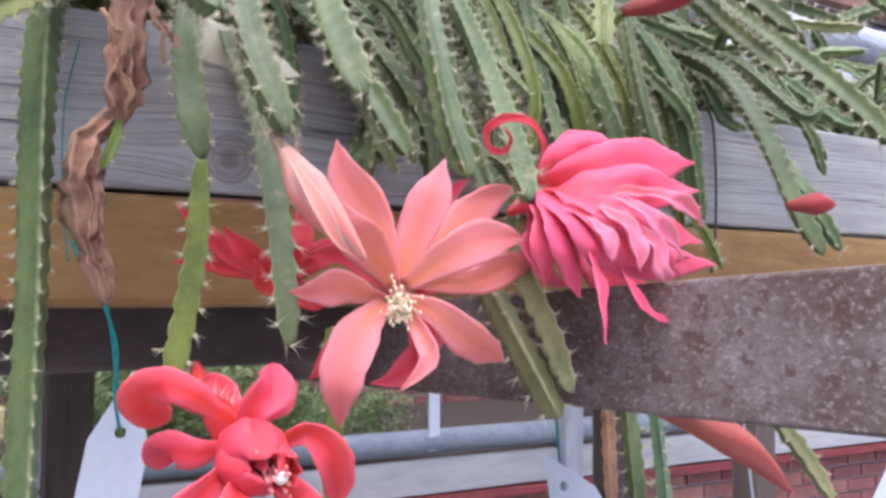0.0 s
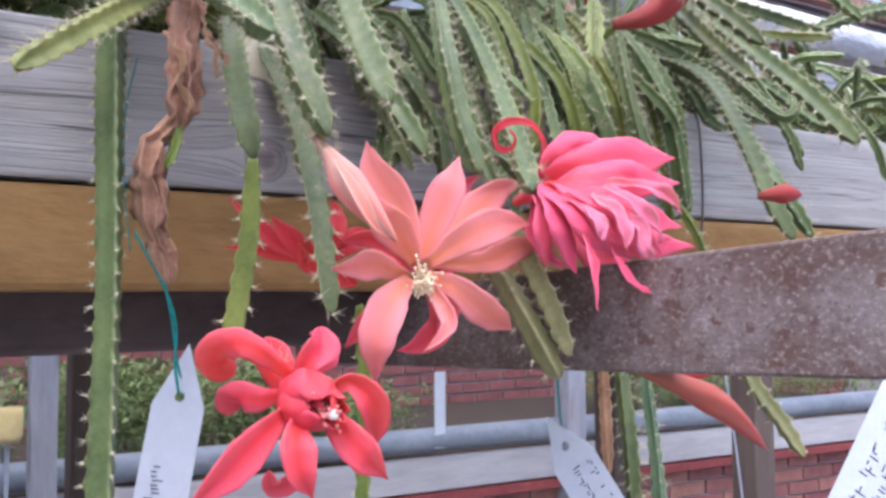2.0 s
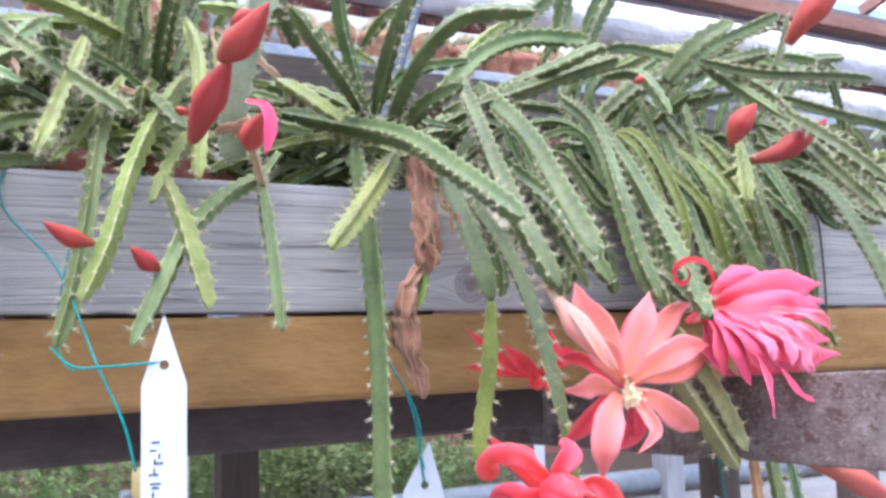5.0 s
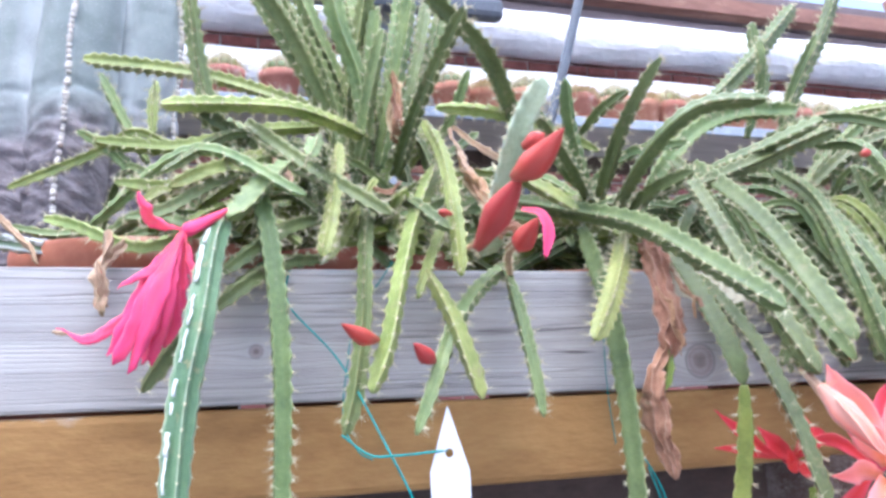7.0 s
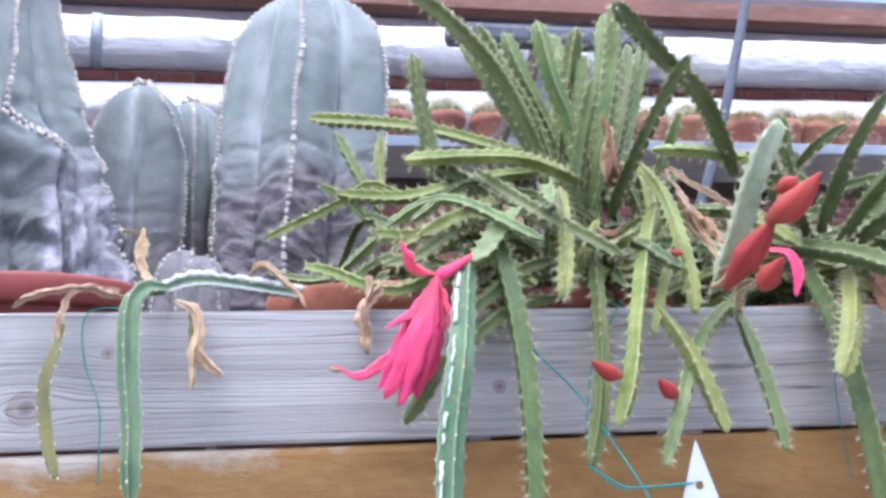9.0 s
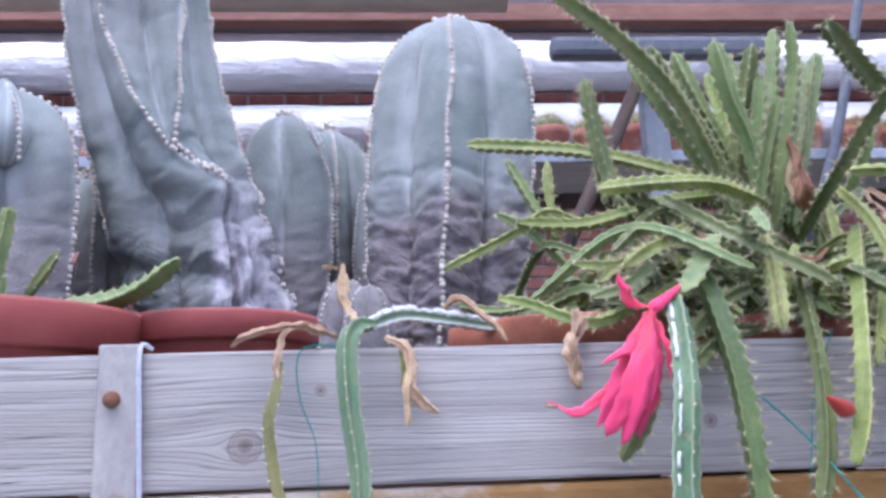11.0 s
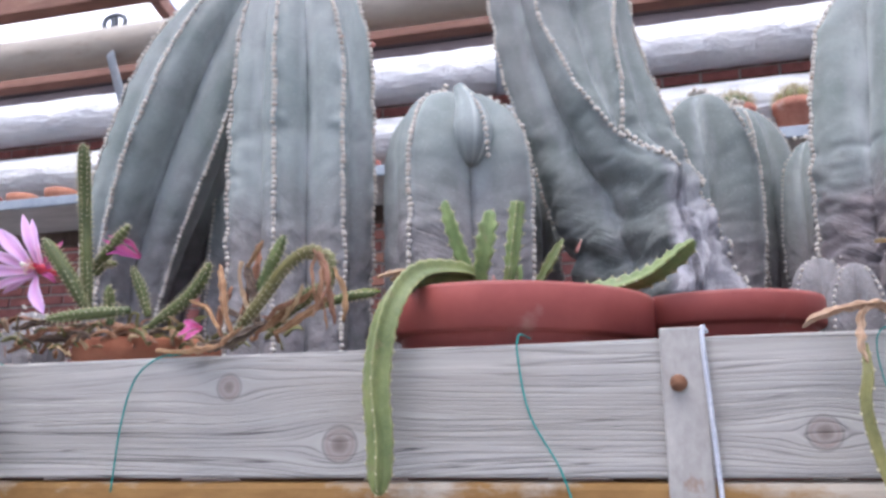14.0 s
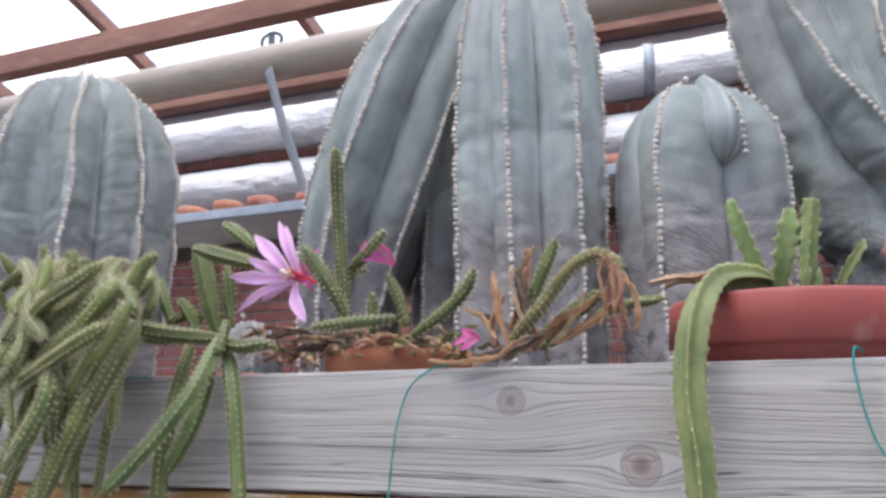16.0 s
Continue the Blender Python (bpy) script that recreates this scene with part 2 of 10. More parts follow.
KNOTS = [(0.185, 1.291, 0.017), (-0.239, 1.31, 0.006), (-0.632, 1.301, 0.014), (-1.034, 1.296, 0.017), (-1.145, 1.349, 0.013), (-0.57, 1.345, 0.005)]
WOOD_GREY = board_wood("weathered_grey_wood", [(0.11, 0.10, 0.093), (0.355, 0.342, 0.322), (0.49, 0.472, 0.442), (0.38, 0.33, 0.275), (0.20, 0.14, 0.125)], KNOTS)
OCHRE, _nt, _b = material("ochre_weathered_board", 0.8)
_v = coords(_nt, (0.35, 1, 1.2))
_n1, _n2 = noise_tex(_nt, _v, 9.0), noise_tex(_nt, _v, 60.0, 4.0, 0.7)
_c = ramp(_nt, calc(_nt, "MULTIPLY_ADD", _n2, 0.45, calc(_nt, "MULTIPLY", _n1, 0.6)), [(0.36, (0.185, 0.092, 0.026)), (0.68, (0.34, 0.195, 0.066))])
_sep = _nt.nodes.new("ShaderNodeSeparateXYZ")
_nt.links.new(coords(_nt), _sep.inputs[0])
_n3 = noise_tex(_nt, coords(_nt, (0.5, 1, 1)), 26.0, 7.0, 0.7)
_lime = calc(_nt, "MULTIPLY_ADD", _sep.outputs[2], 9.0, calc(_nt, "MULTIPLY_ADD", noise_tex(_nt, coords(_nt, (1, 0.1, 0.1)), 4.0, 2.0), 1.3, -11.85))
_lime = ramp(_nt, calc(_nt, "MULTIPLY_ADD", _n3, 1.1, _lime), [(0.72, grey(0)), (0.95, grey(0.8))])
_lime = calc(_nt, "MULTIPLY", _lime, ramp(_nt, calc(_nt, "MULTIPLY", _sep.outputs[0], -1.0), [(0.2, grey(0)), (0.34, grey(1))]))
_c = mix(_nt, _lime, _c, (0.46, 0.42, 0.36))
_nt.links.new(_c, _b.inputs["Base Color"])
bump(_nt, _b, calc(_nt, "ADD", calc(_nt, "ADD", _n1, _n2), calc(_nt, "MULTIPLY", _lime, _n3)), 0.6, 0.0025)
DARK_WOOD = surface("dark_bench_wood", (0.05, 0.036, 0.033), (0.115, 0.085, 0.075), 14.0, 0.85, (0.4, 1, 1), 0.4)
POST_WOOD = surface("brown_post_wood", (0.07, 0.05, 0.04), (0.14, 0.105, 0.085), 10.0, 0.8, (1, 1, 0.12), 0.3)
GREY_POST = surface("painted_grey_post", (0.22, 0.22, 0.24), (0.36, 0.36, 0.38), 7.0, 0.7, (1, 1, 0.2), 0.2, spots=(0.2, 0.13, 0.11), spot_at=0.66)
BLUE_STEEL = surface("galvanised_blue_grey_steel", (0.24, 0.275, 0.32), (0.38, 0.42, 0.465), 6.0, 0.5, (1, 1, 1), 0.15, metal=0.35)
PALE_PLANK = surface("pale_weathered_plank", (0.3, 0.29, 0.28), (0.48, 0.46, 0.45), 5.0, 0.85, (0.2, 1, 1), 0.3)
RED_PAINT = surface("faded_red_paint", (0.16, 0.03, 0.03), (0.26, 0.06, 0.055), 6.0, 0.7)
ROOF_WOOD = surface("red_brown_roof_timber", (0.17, 0.085, 0.065), (0.31, 0.17, 0.13), 4.0, 0.75, (0.25, 1, 1), 0.3, spots=(0.34, 0.22, 0.17), spot_at=0.64)
EAVE_WOOD = surface("dark_eave_timber", (0.09, 0.075, 0.085), (0.17, 0.135, 0.14), 3.0, 0.7, (0.3, 1, 1), 0.3)
PVC = surface("beige_plastic_pipe", (0.30, 0.265, 0.225), (0.40, 0.36, 0.31), 3.0, 0.5, (0.4, 1, 1), 0.1, spots=(0.27, 0.23, 0.19), spot_at=0.66)
TERRACOTTA = surface("terracotta", (0.30, 0.085, 0.055), (0.44, 0.155, 0.10), 14.0, 0.75, (1, 1, 1), 0.2, spots=(0.48, 0.29, 0.23), spot_scale=9.0, spot_at=0.68, random=0.25)
PLASTIC_POT = surface("red_brown_plastic_pot", (0.27, 0.075, 0.052), (0.34, 0.105, 0.07), 7.0, 0.5, (1, 1, 1), 0.1, spots=(0.40, 0.21, 0.16), spot_scale=6.0, spot_at=0.66, random=0.12)
SOIL = surface("dry_potting_soil", (0.02, 0.014, 0.01), (0.10, 0.075, 0.055), 60.0, 0.95, (1, 1, 1), 0.9, 0.006)
CONCRETE = surface("grey_concrete", (0.20, 0.195, 0.19), (0.32, 0.312, 0.305), 2.5, 0.9, (1, 1, 1), 0.4, 0.004)
BRICK = surface("red_brick", (0.19, 0.075, 0.062), (0.36, 0.155, 0.125), 12.0, 0.9, (1, 1, 1), 0.5, 0.004, random=0.45)
MORTAR = surface("pale_mortar", (0.22, 0.20, 0.19), (0.36, 0.33, 0.31), 18.0, 0.95, (1, 1, 1), 0.5)
STRAP = surface("galvanised_strap", (0.30, 0.28, 0.26), (0.46, 0.44, 0.41), 25.0, 0.6, (1, 1, 0.6), 0.3, metal=0.2, spots=(0.26, 0.13, 0.06), spot_scale=22.0, spot_at=0.63)
BOLT = surface("rusty_bolt", (0.12, 0.055, 0.03), (0.28, 0.14, 0.08), 90.0, 0.8, (1, 1, 1), 0.6, 0.001, metal=0.2)
# terracotta of the far shelf pots, haze over them mixed into the colour
TERRACOTTA_PALE = surface("haze_paled_terracotta", (0.36, 0.13, 0.09), (0.54, 0.25, 0.18), 18.0, 0.8, (1, 1, 1), 0.2, spots=(0.58, 0.42, 0.36), spot_scale=14.0, spot_at=0.6, random=0.3)
LABEL_WHITE = surface("white_plant_label", (0.50, 0.53, 0.56), (0.58, 0.61, 0.64), 30.0, 0.45, (1, 1, 1), 0.05)
LABEL_CREAM = surface("cream_plant_label", (0.55, 0.50, 0.33), (0.66, 0.61, 0.42), 30.0, 0.5, (1, 1, 1), 0.05)
INK = surface("faded_ink", (0.04, 0.04, 0.06), (0.09, 0.09, 0.12), 60.0, 0.6, (1, 1, 1), 0.0)
TEAL = surface("teal_string", (0.0, 0.14, 0.13), (0.02, 0.30, 0.27), 200.0, 0.5, (1, 1, 1), 0.3, 0.0004)
CORD = surface("pale_grey_cord", (0.36, 0.38, 0.44), (0.56, 0.58, 0.63), 250.0, 0.8, (1, 1, 1), 0.4, 0.0005)
YELLOW = surface("yellow_plastic", (0.55, 0.42, 0.16), (0.68, 0.55, 0.26), 12.0, 0.5)

# rusty iron: grey zinc left in patches, brown along the edges, pitted
RUST, _nt, _b = material("rusty_zinc_iron", 0.6, 0.25)
_v = coords(_nt, (1, 0.7, 1))
_sep = _nt.nodes.new("ShaderNodeSeparateXYZ")
_nt.links.new(coords(_nt), _sep.inputs[0])
_n1, _n2, _n3 = noise_tex(_nt, _v, 20.0, 8.0, 0.72), noise_tex(_nt, _v, 150.0, 4.0, 0.7), noise_tex(_nt, _v, 420.0, 4.0, 0.7)
_edge = calc(_nt, "MULTIPLY", calc(_nt, "ABSOLUTE", calc(_nt, "ADD", _sep.outputs[2], 0.034)), 7.5)
_c = ramp(_nt, calc(_nt, "MULTIPLY_ADD", _n2, 0.4, calc(_nt, "SUBTRACT", calc(_nt, "MULTIPLY", _n1, 1.1), calc(_nt, "MULTIPLY", _edge, 0.35))), [(0.50, (0.12, 0.066, 0.047)), (0.66, (0.15, 0.105, 0.088)), (0.92, (0.275, 0.235, 0.22))])
_c = mix(_nt, ramp(_nt, noise_tex(_nt, _v, 95.0, 3.0, 0.6), [(0.60, grey(0)), (0.66, grey(0.85))]), _c, (0.115, 0.065, 0.048))
_c = mix(_nt, ramp(_nt, _n3, [(0.54, grey(0)), (0.64, grey(0.5))]), _c, (0.46, 0.42, 0.40))
_c = mix(_nt, ramp(_nt, noise_tex(_nt, _v, 480.0, 2.0, 0.5), [(0.60, grey(0)), (0.68, grey(0.6))]), _c, (0.09, 0.06, 0.05))
_nt.links.new(_c, _b.inputs["Base Color"])
bump(_nt, _b, calc(_nt, "ADD", _n1, calc(_nt, "MULTIPLY", _n2, 0.6)), 0.6, 0.0015)

# crumpled aluminium foil
FOIL, _nt, _b = material("crumpled_foil", 0.4, 0.68)
_v = coords(_nt, (0.5, 1, 1))
_vor = node(_nt, "ShaderNodeTexVoronoi", Scale=11.0)
_nt.links.new(_v, _vor.inputs["Vector"])
_crumple = calc(_nt, "ADD", noise_tex(_nt, _v, 20.0, 6.0, 0.7, 1.2), calc(_nt, "MULTIPLY", _vor.outputs["Distance"], 0.6))
_nt.links.new(ramp(_nt, noise_tex(_nt, _v, 3.0), [(0.4, (0.66, 0.68, 0.72)), (0.65, (0.84, 0.855, 0.88))]), _b.inputs["Base Color"])
bump(_nt, _b, _crumple, 0.8, 0.03)

# greenhouse glass: lets light through, milky white standing in for the bright sky
GLASS, _nt, _b = material("sky_white_roof_glass", 0.4)
_out = _nt.nodes["Material Output"]
_milk, _clear, _mixer = _nt.nodes.new("ShaderNodeBsdfTranslucent"), _nt.nodes.new("ShaderNodeBsdfTransparent"), _nt.nodes.new("ShaderNodeMixShader")
_nt.links.new(ramp(_nt, noise_tex(_nt, coords(_nt), 1.5), [(0.3, (0.84, 0.86, 0.88)), (0.7, (0.93, 0.94, 0.95))]), _milk.inputs["Color"])
_mixer.inputs[0].default_value = 0.25
_nt.links.new(_milk.outputs[0], _mixer.inputs[1])
_nt.links.new(_clear.outputs[0], _mixer.inputs[2])
_nt.links.new(_mixer.outputs[0], _out.inputs["Surface"])


def plant_skin(name, dark, light, ridge, rough=0.45, bumps=0.25, rib_from=0.72, rib_mix=0.6):
    """Stem skin: mottled green, paler along the ribs (UV x runs from groove 0 to rib 1)."""
    m, nt, b = material(name, rough, 0.0, 0.08)
    uv = nt.nodes.new("ShaderNodeUVMap")
    sep = nt.nodes.new("ShaderNodeSeparateXYZ")
    nt.links.new(uv.outputs[0], sep.inputs[0])
    vec = coords(nt)
    big, small = noise_tex(nt, vec, 28.0, 5.0, 0.6), noise_tex(nt, vec, 260.0, 4.0, 0.7)
    colour = ramp(nt, calc(nt, "MULTIPLY_ADD", small, 0.35, calc(nt, "MULTIPLY", big, 0.7)), [(0.38, dark), (0.66, light)])
    colour = mix(nt, ramp(nt, sep.outputs[0], [(rib_from, grey(0)), (1.0, grey(rib_mix))]), colour, ridge)
    scar = ramp(nt, noise_tex(nt, vec, 60.0, 5.0, 0.65), [(0.60, grey(0)), (0.70, grey(0.65))])
    colour = mix(nt, scar, colour, (0.26, 0.22, 0.12))
    nt.links.new(vary(nt, colour, 0.3), b.inputs["Base Color"])
    bump(nt, b, calc(nt, "ADD", big, small), bumps, 0.0012)
    return m


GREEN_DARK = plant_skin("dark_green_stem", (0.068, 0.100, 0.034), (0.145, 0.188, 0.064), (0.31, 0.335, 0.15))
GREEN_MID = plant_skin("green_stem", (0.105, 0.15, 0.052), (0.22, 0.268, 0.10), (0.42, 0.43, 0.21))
# darker copy of the stem green, mainly dims the right-hand clumps as shade would
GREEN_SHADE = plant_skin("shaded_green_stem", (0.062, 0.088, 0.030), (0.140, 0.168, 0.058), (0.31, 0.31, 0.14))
GREEN_PALE = plant_skin("yellow_green_stem", (0.15, 0.19, 0.045), (0.32, 0.355, 0.11), (0.56, 0.54, 0.25))
# stem green paled in its colour to look overexposed
GREEN_OVERLIT = plant_skin("overlit_green_stem", (0.22, 0.27, 0.15), (0.40, 0.45, 0.29), (0.60, 0.62, 0.46))
GREEN_BLUE = plant_skin("blue_green_stem", (0.075, 0.14, 0.07), (0.15, 0.235, 0.12), (0.46, 0.50, 0.36))
OLIVE = plant_skin("olive_stem", (0.10, 0.13, 0.02), (0.20, 0.24, 0.045), (0.30, 0.33, 0.11))
STEEL_GREY = surface("dull_blue_grey_steel", (0.17, 0.19, 0.215), (0.27, 0.295, 0.325), 6.0, 0.6, (1, 1, 1), 0.15, metal=0.2)
STEEL_DARK = surface("dull_dark_steel", (0.085, 0.095, 0.115), (0.145, 0.16, 0.185), 6.0, 0.6, (1, 1, 1), 0.15, metal=0.2)
OLIVE_PALE = plant_skin("pale_olive_stem", (0.15, 0.155, 0.06), (0.28, 0.27, 0.115), (0.40, 0.36, 0.19))
OLIVE_BROWN = plant_skin("brownish_olive_stem", (0.10, 0.10, 0.035), (0.20, 0.18, 0.065), (0.26, 0.22, 0.10))
WHITE_EDGE = plant_skin("white_scaled_stem", (0.085, 0.13, 0.07), (0.17, 0.22, 0.12), (0.72, 0.74, 0.70), rib_from=0.25, rib_mix=0.95)
CHALK = surface("chalky_white_scale", (0.50, 0.52, 0.48), (0.78, 0.79, 0.75), 90.0, 0.85, (1, 1, 1), 0.4, 0.001)
RAT = plant_skin("rat_tail_stem", (0.095, 0.12, 0.032), (0.225, 0.25, 0.085), (0.38, 0.37, 0.18))
RAT_GREEN = plant_skin("green_rat_tail_stem", (0.07, 0.095, 0.03), (0.17, 0.20, 0.07), (0.33, 0.33, 0.16))
DRY = plant_skin("dry_brown_stem", (0.18, 0.08, 0.04), (0.44, 0.245, 0.145), (0.54, 0.36, 0.24), 0.85, 0.9)
STRAW = plant_skin("dry_straw_stem", (0.30, 0.19, 0.10), (0.56, 0.40, 0.26), (0.62, 0.48, 0.33), 0.85, 0.8)
DRY_DARK = plant_skin("dark_dry_litter", (0.07, 0.048, 0.035), (0.20, 0.145, 0.11), (0.30, 0.24, 0.19), 0.9, 0.9)
SPINE = surface("pale_spines", (0.46, 0.40, 0.24), (0.70, 0.64, 0.46), 300.0, 0.6, (1, 1, 1), 0.0)
SPINE_TAN = surface("tan_spines", (0.38, 0.27, 0.13), (0.60, 0.47, 0.27), 300.0, 0.6, (1, 1, 1), 0.0)
LEAF = plant_skin("fresh_leaf", (0.11, 0.17, 0.05), (0.24, 0.32, 0.11), (0.34, 0.40, 0.16))
WOOL = surface("woolly_areole", (0.52, 0.47, 0.41), (0.74, 0.69, 0.62), 220.0, 0.95, (1, 1, 1), 0.6, 0.001, spots=(0.36, 0.24, 0.17), spot_scale=70.0, spot_at=0.62)
PINK_FLESH = surface("pink_shoot", (0.36, 0.14, 0.12), (0.52, 0.26, 0.22), 90.0, 0.6, (1, 1, 1), 0.2)


def petal_skin(name, base, middle, edge, tip, rough=0.55):
    """Petal: UV y from base to tip, UV x from midrib 0 to edge 1; fine veins along it."""
    m, nt, b = material(name, rough, 0.0, 0.25)
    uv = nt.nodes.new("ShaderNodeUVMap")
    sep = nt.nodes.new("ShaderNodeSeparateXYZ")
    nt.links.new(uv.outputs[0], sep.inputs[0])
    colour = ramp(nt, sep.outputs[1], [(0.0, base), (0.45, middle), (1.0, tip)])
    colour = mix(nt, ramp(nt, sep.outputs[0], [(0.08, grey(0)), (0.9, grey(0.85))]), colour, edge)
    st = nt.nodes.new("ShaderNodeMapping")
    st.inputs["Scale"].default_value = (20, 1.6, 1)
    nt.links.new(uv.outputs[0], st.inputs["Vector"])
    veins = noise_tex(nt, st.outputs[0], 1.0, 3.0)
    colour = mix(nt, calc(nt, "MULTIPLY", ramp(nt, veins, [(0.4, grey(0)), (0.7, grey(1))]), 0.4), colour, base)
    colour = vary(nt, colour, 0.14, 0.006)
    nt.links.new(colour, b.inputs["Base Color"])
    bump(nt, b, veins, 0.35, 0.0007)
    glow = nt.nodes.new("ShaderNodeBsdfTranslucent")
    nt.links.new(colour, glow.inputs["Color"])
    both = nt.nodes.new("ShaderNodeMixShader")
    both.inputs[0].default_value = 0.12
    nt.links.new(b.outputs[0], both.inputs[1])
    nt.links.new(glow.outputs[0], both.inputs[2])
    nt.links.new(both.outputs[0], nt.nodes["Material Output"].inputs["Surface"])
    return m


SALMON = petal_skin("salmon_petal", (0.82, 0.27, 0.125), (0.78, 0.205, 0.165), (0.80, 0.26, 0.285), (0.75, 0.165, 0.185))
PINK = petal_skin("hot_pink_petal", (0.80, 0.075, 0.07), (0.82, 0.062, 0.125), (0.84, 0.125, 0.225), (0.84, 0.10, 0.20))
RED = petal_skin("coral_red_petal", (0.60, 0.030, 0.03), (0.58, 0.024, 0.03), (0.58, 0.05, 0.06), (0.50, 0.016, 0.025))
PINK_PALE = petal_skin("pale_pink_petal", (0.82, 0.16, 0.17), (0.84, 0.17, 0.26), (0.86, 0.27, 0.38), (0.85, 0.22, 0.34))
CORAL = petal_skin("coral_pink_petal", (0.76, 0.045, 0.035), (0.76, 0.035, 0.058), (0.79, 0.115, 0.165), (0.68, 0.045, 0.085))
SCARLET = petal_skin("bright_scarlet_petal", (0.78, 0.045, 0.045), (0.80, 0.045, 0.06), (0.80, 0.09, 0.12), (0.80, 0.055, 0.08))
MAGENTA = petal_skin("magenta_petal", (0.72, 0.085, 0.08), (0.80, 0.045, 0.13), (0.80, 0.075, 0.22), (0.80, 0.05, 0.20))
BUD_RED = petal_skin("red_bud", (0.30, 0.09, 0.045), (0.42, 0.032, 0.03), (0.40, 0.06, 0.05), (0.38, 0.02, 0.024))
FADED_RED = petal_skin("brownish_red_bud", (0.28, 0.13, 0.07), (0.48, 0.075, 0.06), (0.46, 0.11, 0.085), (0.46, 0.035, 0.04))
FADED = petal_skin("fading_petal", (0.46, 0.27, 0.19), (0.74, 0.22, 0.17), (0.62, 0.34, 0.27), (0.72, 0.10, 0.09))
LILAC = petal_skin("lilac_petal", (0.62, 0.22, 0.46), (0.68, 0.37, 0.64), (0.72, 0.50, 0.71), (0.70, 0.42, 0.67))
MAUVE = petal_skin("mauve_pink_petal", (0.60, 0.08, 0.20), (0.62, 0.10, 0.36), (0.62, 0.17, 0.42), (0.60, 0.10, 0.34))
STAMEN = surface("cream_stamen", (0.80, 0.62, 0.36), (0.86, 0.76, 0.52), 200.0, 0.6, (1, 1, 1), 0.0)
STAMEN_PINK = surface("pink_stamen", (0.74, 0.16, 0.14), (0.84, 0.34, 0.30), 200.0, 0.6, (1, 1, 1), 0.0)
STAMEN_RED = surface("red_stamen", (0.55, 0.02, 0.05), (0.75, 0.06, 0.12), 200.0, 0.6, (1, 1, 1), 0.0)
PISTIL = surface("pale_stigma", (0.74, 0.66, 0.56), (0.84, 0.78, 0.68), 200.0, 0.5, (1, 1, 1), 0.1)

# bishop's cap skin: grey-green with chalky flecks, violet-grey patches, corky and violet-brown towards the foot
def bishop_skin(name, scarred, chalk=1.0, worn=0.45):
    m, nt, b = material(name, 0.75)
    v = coords(nt)
    sep = nt.nodes.new("ShaderNodeSeparateXYZ")
    nt.links.new(v, sep.inputs[0])
    uv = nt.nodes.new("ShaderNodeUVMap")
    rib = nt.nodes.new("ShaderNodeSeparateXYZ")
    nt.links.new(uv.outputs[0], rib.inputs[0])
    big, small = noise_tex(nt, v, 7.0, 6.0, 0.6, 0.4), noise_tex(nt, v, 420.0, 2.0)
    c = ramp(nt, big, [(lv, tuple(q * chalk for q in tone)) for lv, tone in ((0.30, (0.150, 0.180, 0.172)), (0.50, (0.225, 0.255, 0.245)), (0.70, (0.300, 0.330, 0.318)))])
    violet = ramp(nt, noise_tex(nt, v, 3.6, 4.0, 0.6), [(0.46, grey(0)), (0.64, grey(0.5))])
    c = mix(nt, violet, c, (0.275 * chalk, 0.255 * chalk, 0.26 * chalk))
    # pale chalk in the grooves, and veins that rise from them to the ribs
    groove = ramp(nt, rib.outputs[0], [(0.0, grey(1.0)), (0.08, grey(0.75)), (0.36, grey(0))])
    c = mix(nt, calc(nt, "MULTIPLY", groove, ramp(nt, noise_tex(nt, coords(nt, (1, 1, 0.3)), 30.0, 4.0), [(0.35, grey(0)), (0.6, grey(1))])), c, (0.50, 0.53, 0.53))
    rise = calc(nt, "SUBTRACT", sep.outputs[2], calc(nt, "MULTIPLY", rib.outputs[0], 0.04))
    com = nt.nodes.new("ShaderNodeCombineXYZ")
    nt.links.new(calc(nt, "MULTIPLY_ADD", sep.outputs[0], 9.0, calc(nt, "MULTIPLY", rib.outputs[0], 2.0)), com.inputs[0])
    nt.links.new(calc(nt, "MULTIPLY", sep.outputs[1], 9.0), com.inputs[1])
    nt.links.new(calc(nt, "MULTIPLY", rise, 60.0), com.inputs[2])
    crinkle = calc(nt, "ABSOLUTE", calc(nt, "SUBTRACT", noise_tex(nt, com.outputs[0], 1.0, 4.0, 0.55, 0.4), 0.5))
    crease = ramp(nt, crinkle, [(0.0, grey(1)), (0.05, grey(0.25)), (0.11, grey(0))])
    foot = ramp(nt, calc(nt, "MULTIPLY_ADD", big, 0.25, sep.outputs[2]), [(0.22, grey(1)), (0.42, grey(0.05))])
    crease = calc(nt, "MULTIPLY", crease, foot)
    crease = calc(nt, "MULTIPLY", crease, 0.15 + 0.85 * worn)
    c = mix(nt, calc(nt, "MULTIPLY", crease, 0.4), c, (0.11, 0.105, 0.11))
    c = mix(nt, ramp(nt, rib.outputs[0], [(0.90, grey(0)), (1.0, grey(0.75))]), c, (0.40, 0.43, 0.42))
    c = mix(nt, calc(nt, "MULTIPLY", ramp(nt, noise_tex(nt, v, 14.0, 5.0), [(0.54, grey(0)), (0.68, grey(1))]), 0.35), c, (0.125, 0.145, 0.138))
    cork = ramp(nt, noise_tex(nt, v, 30.0, 6.0), [(0.35, (0.10, 0.108, 0.095) if scarred else (0.15, 0.12, 0.122)), (0.65, (0.235, 0.24, 0.225) if scarred else (0.31, 0.265, 0.27))])
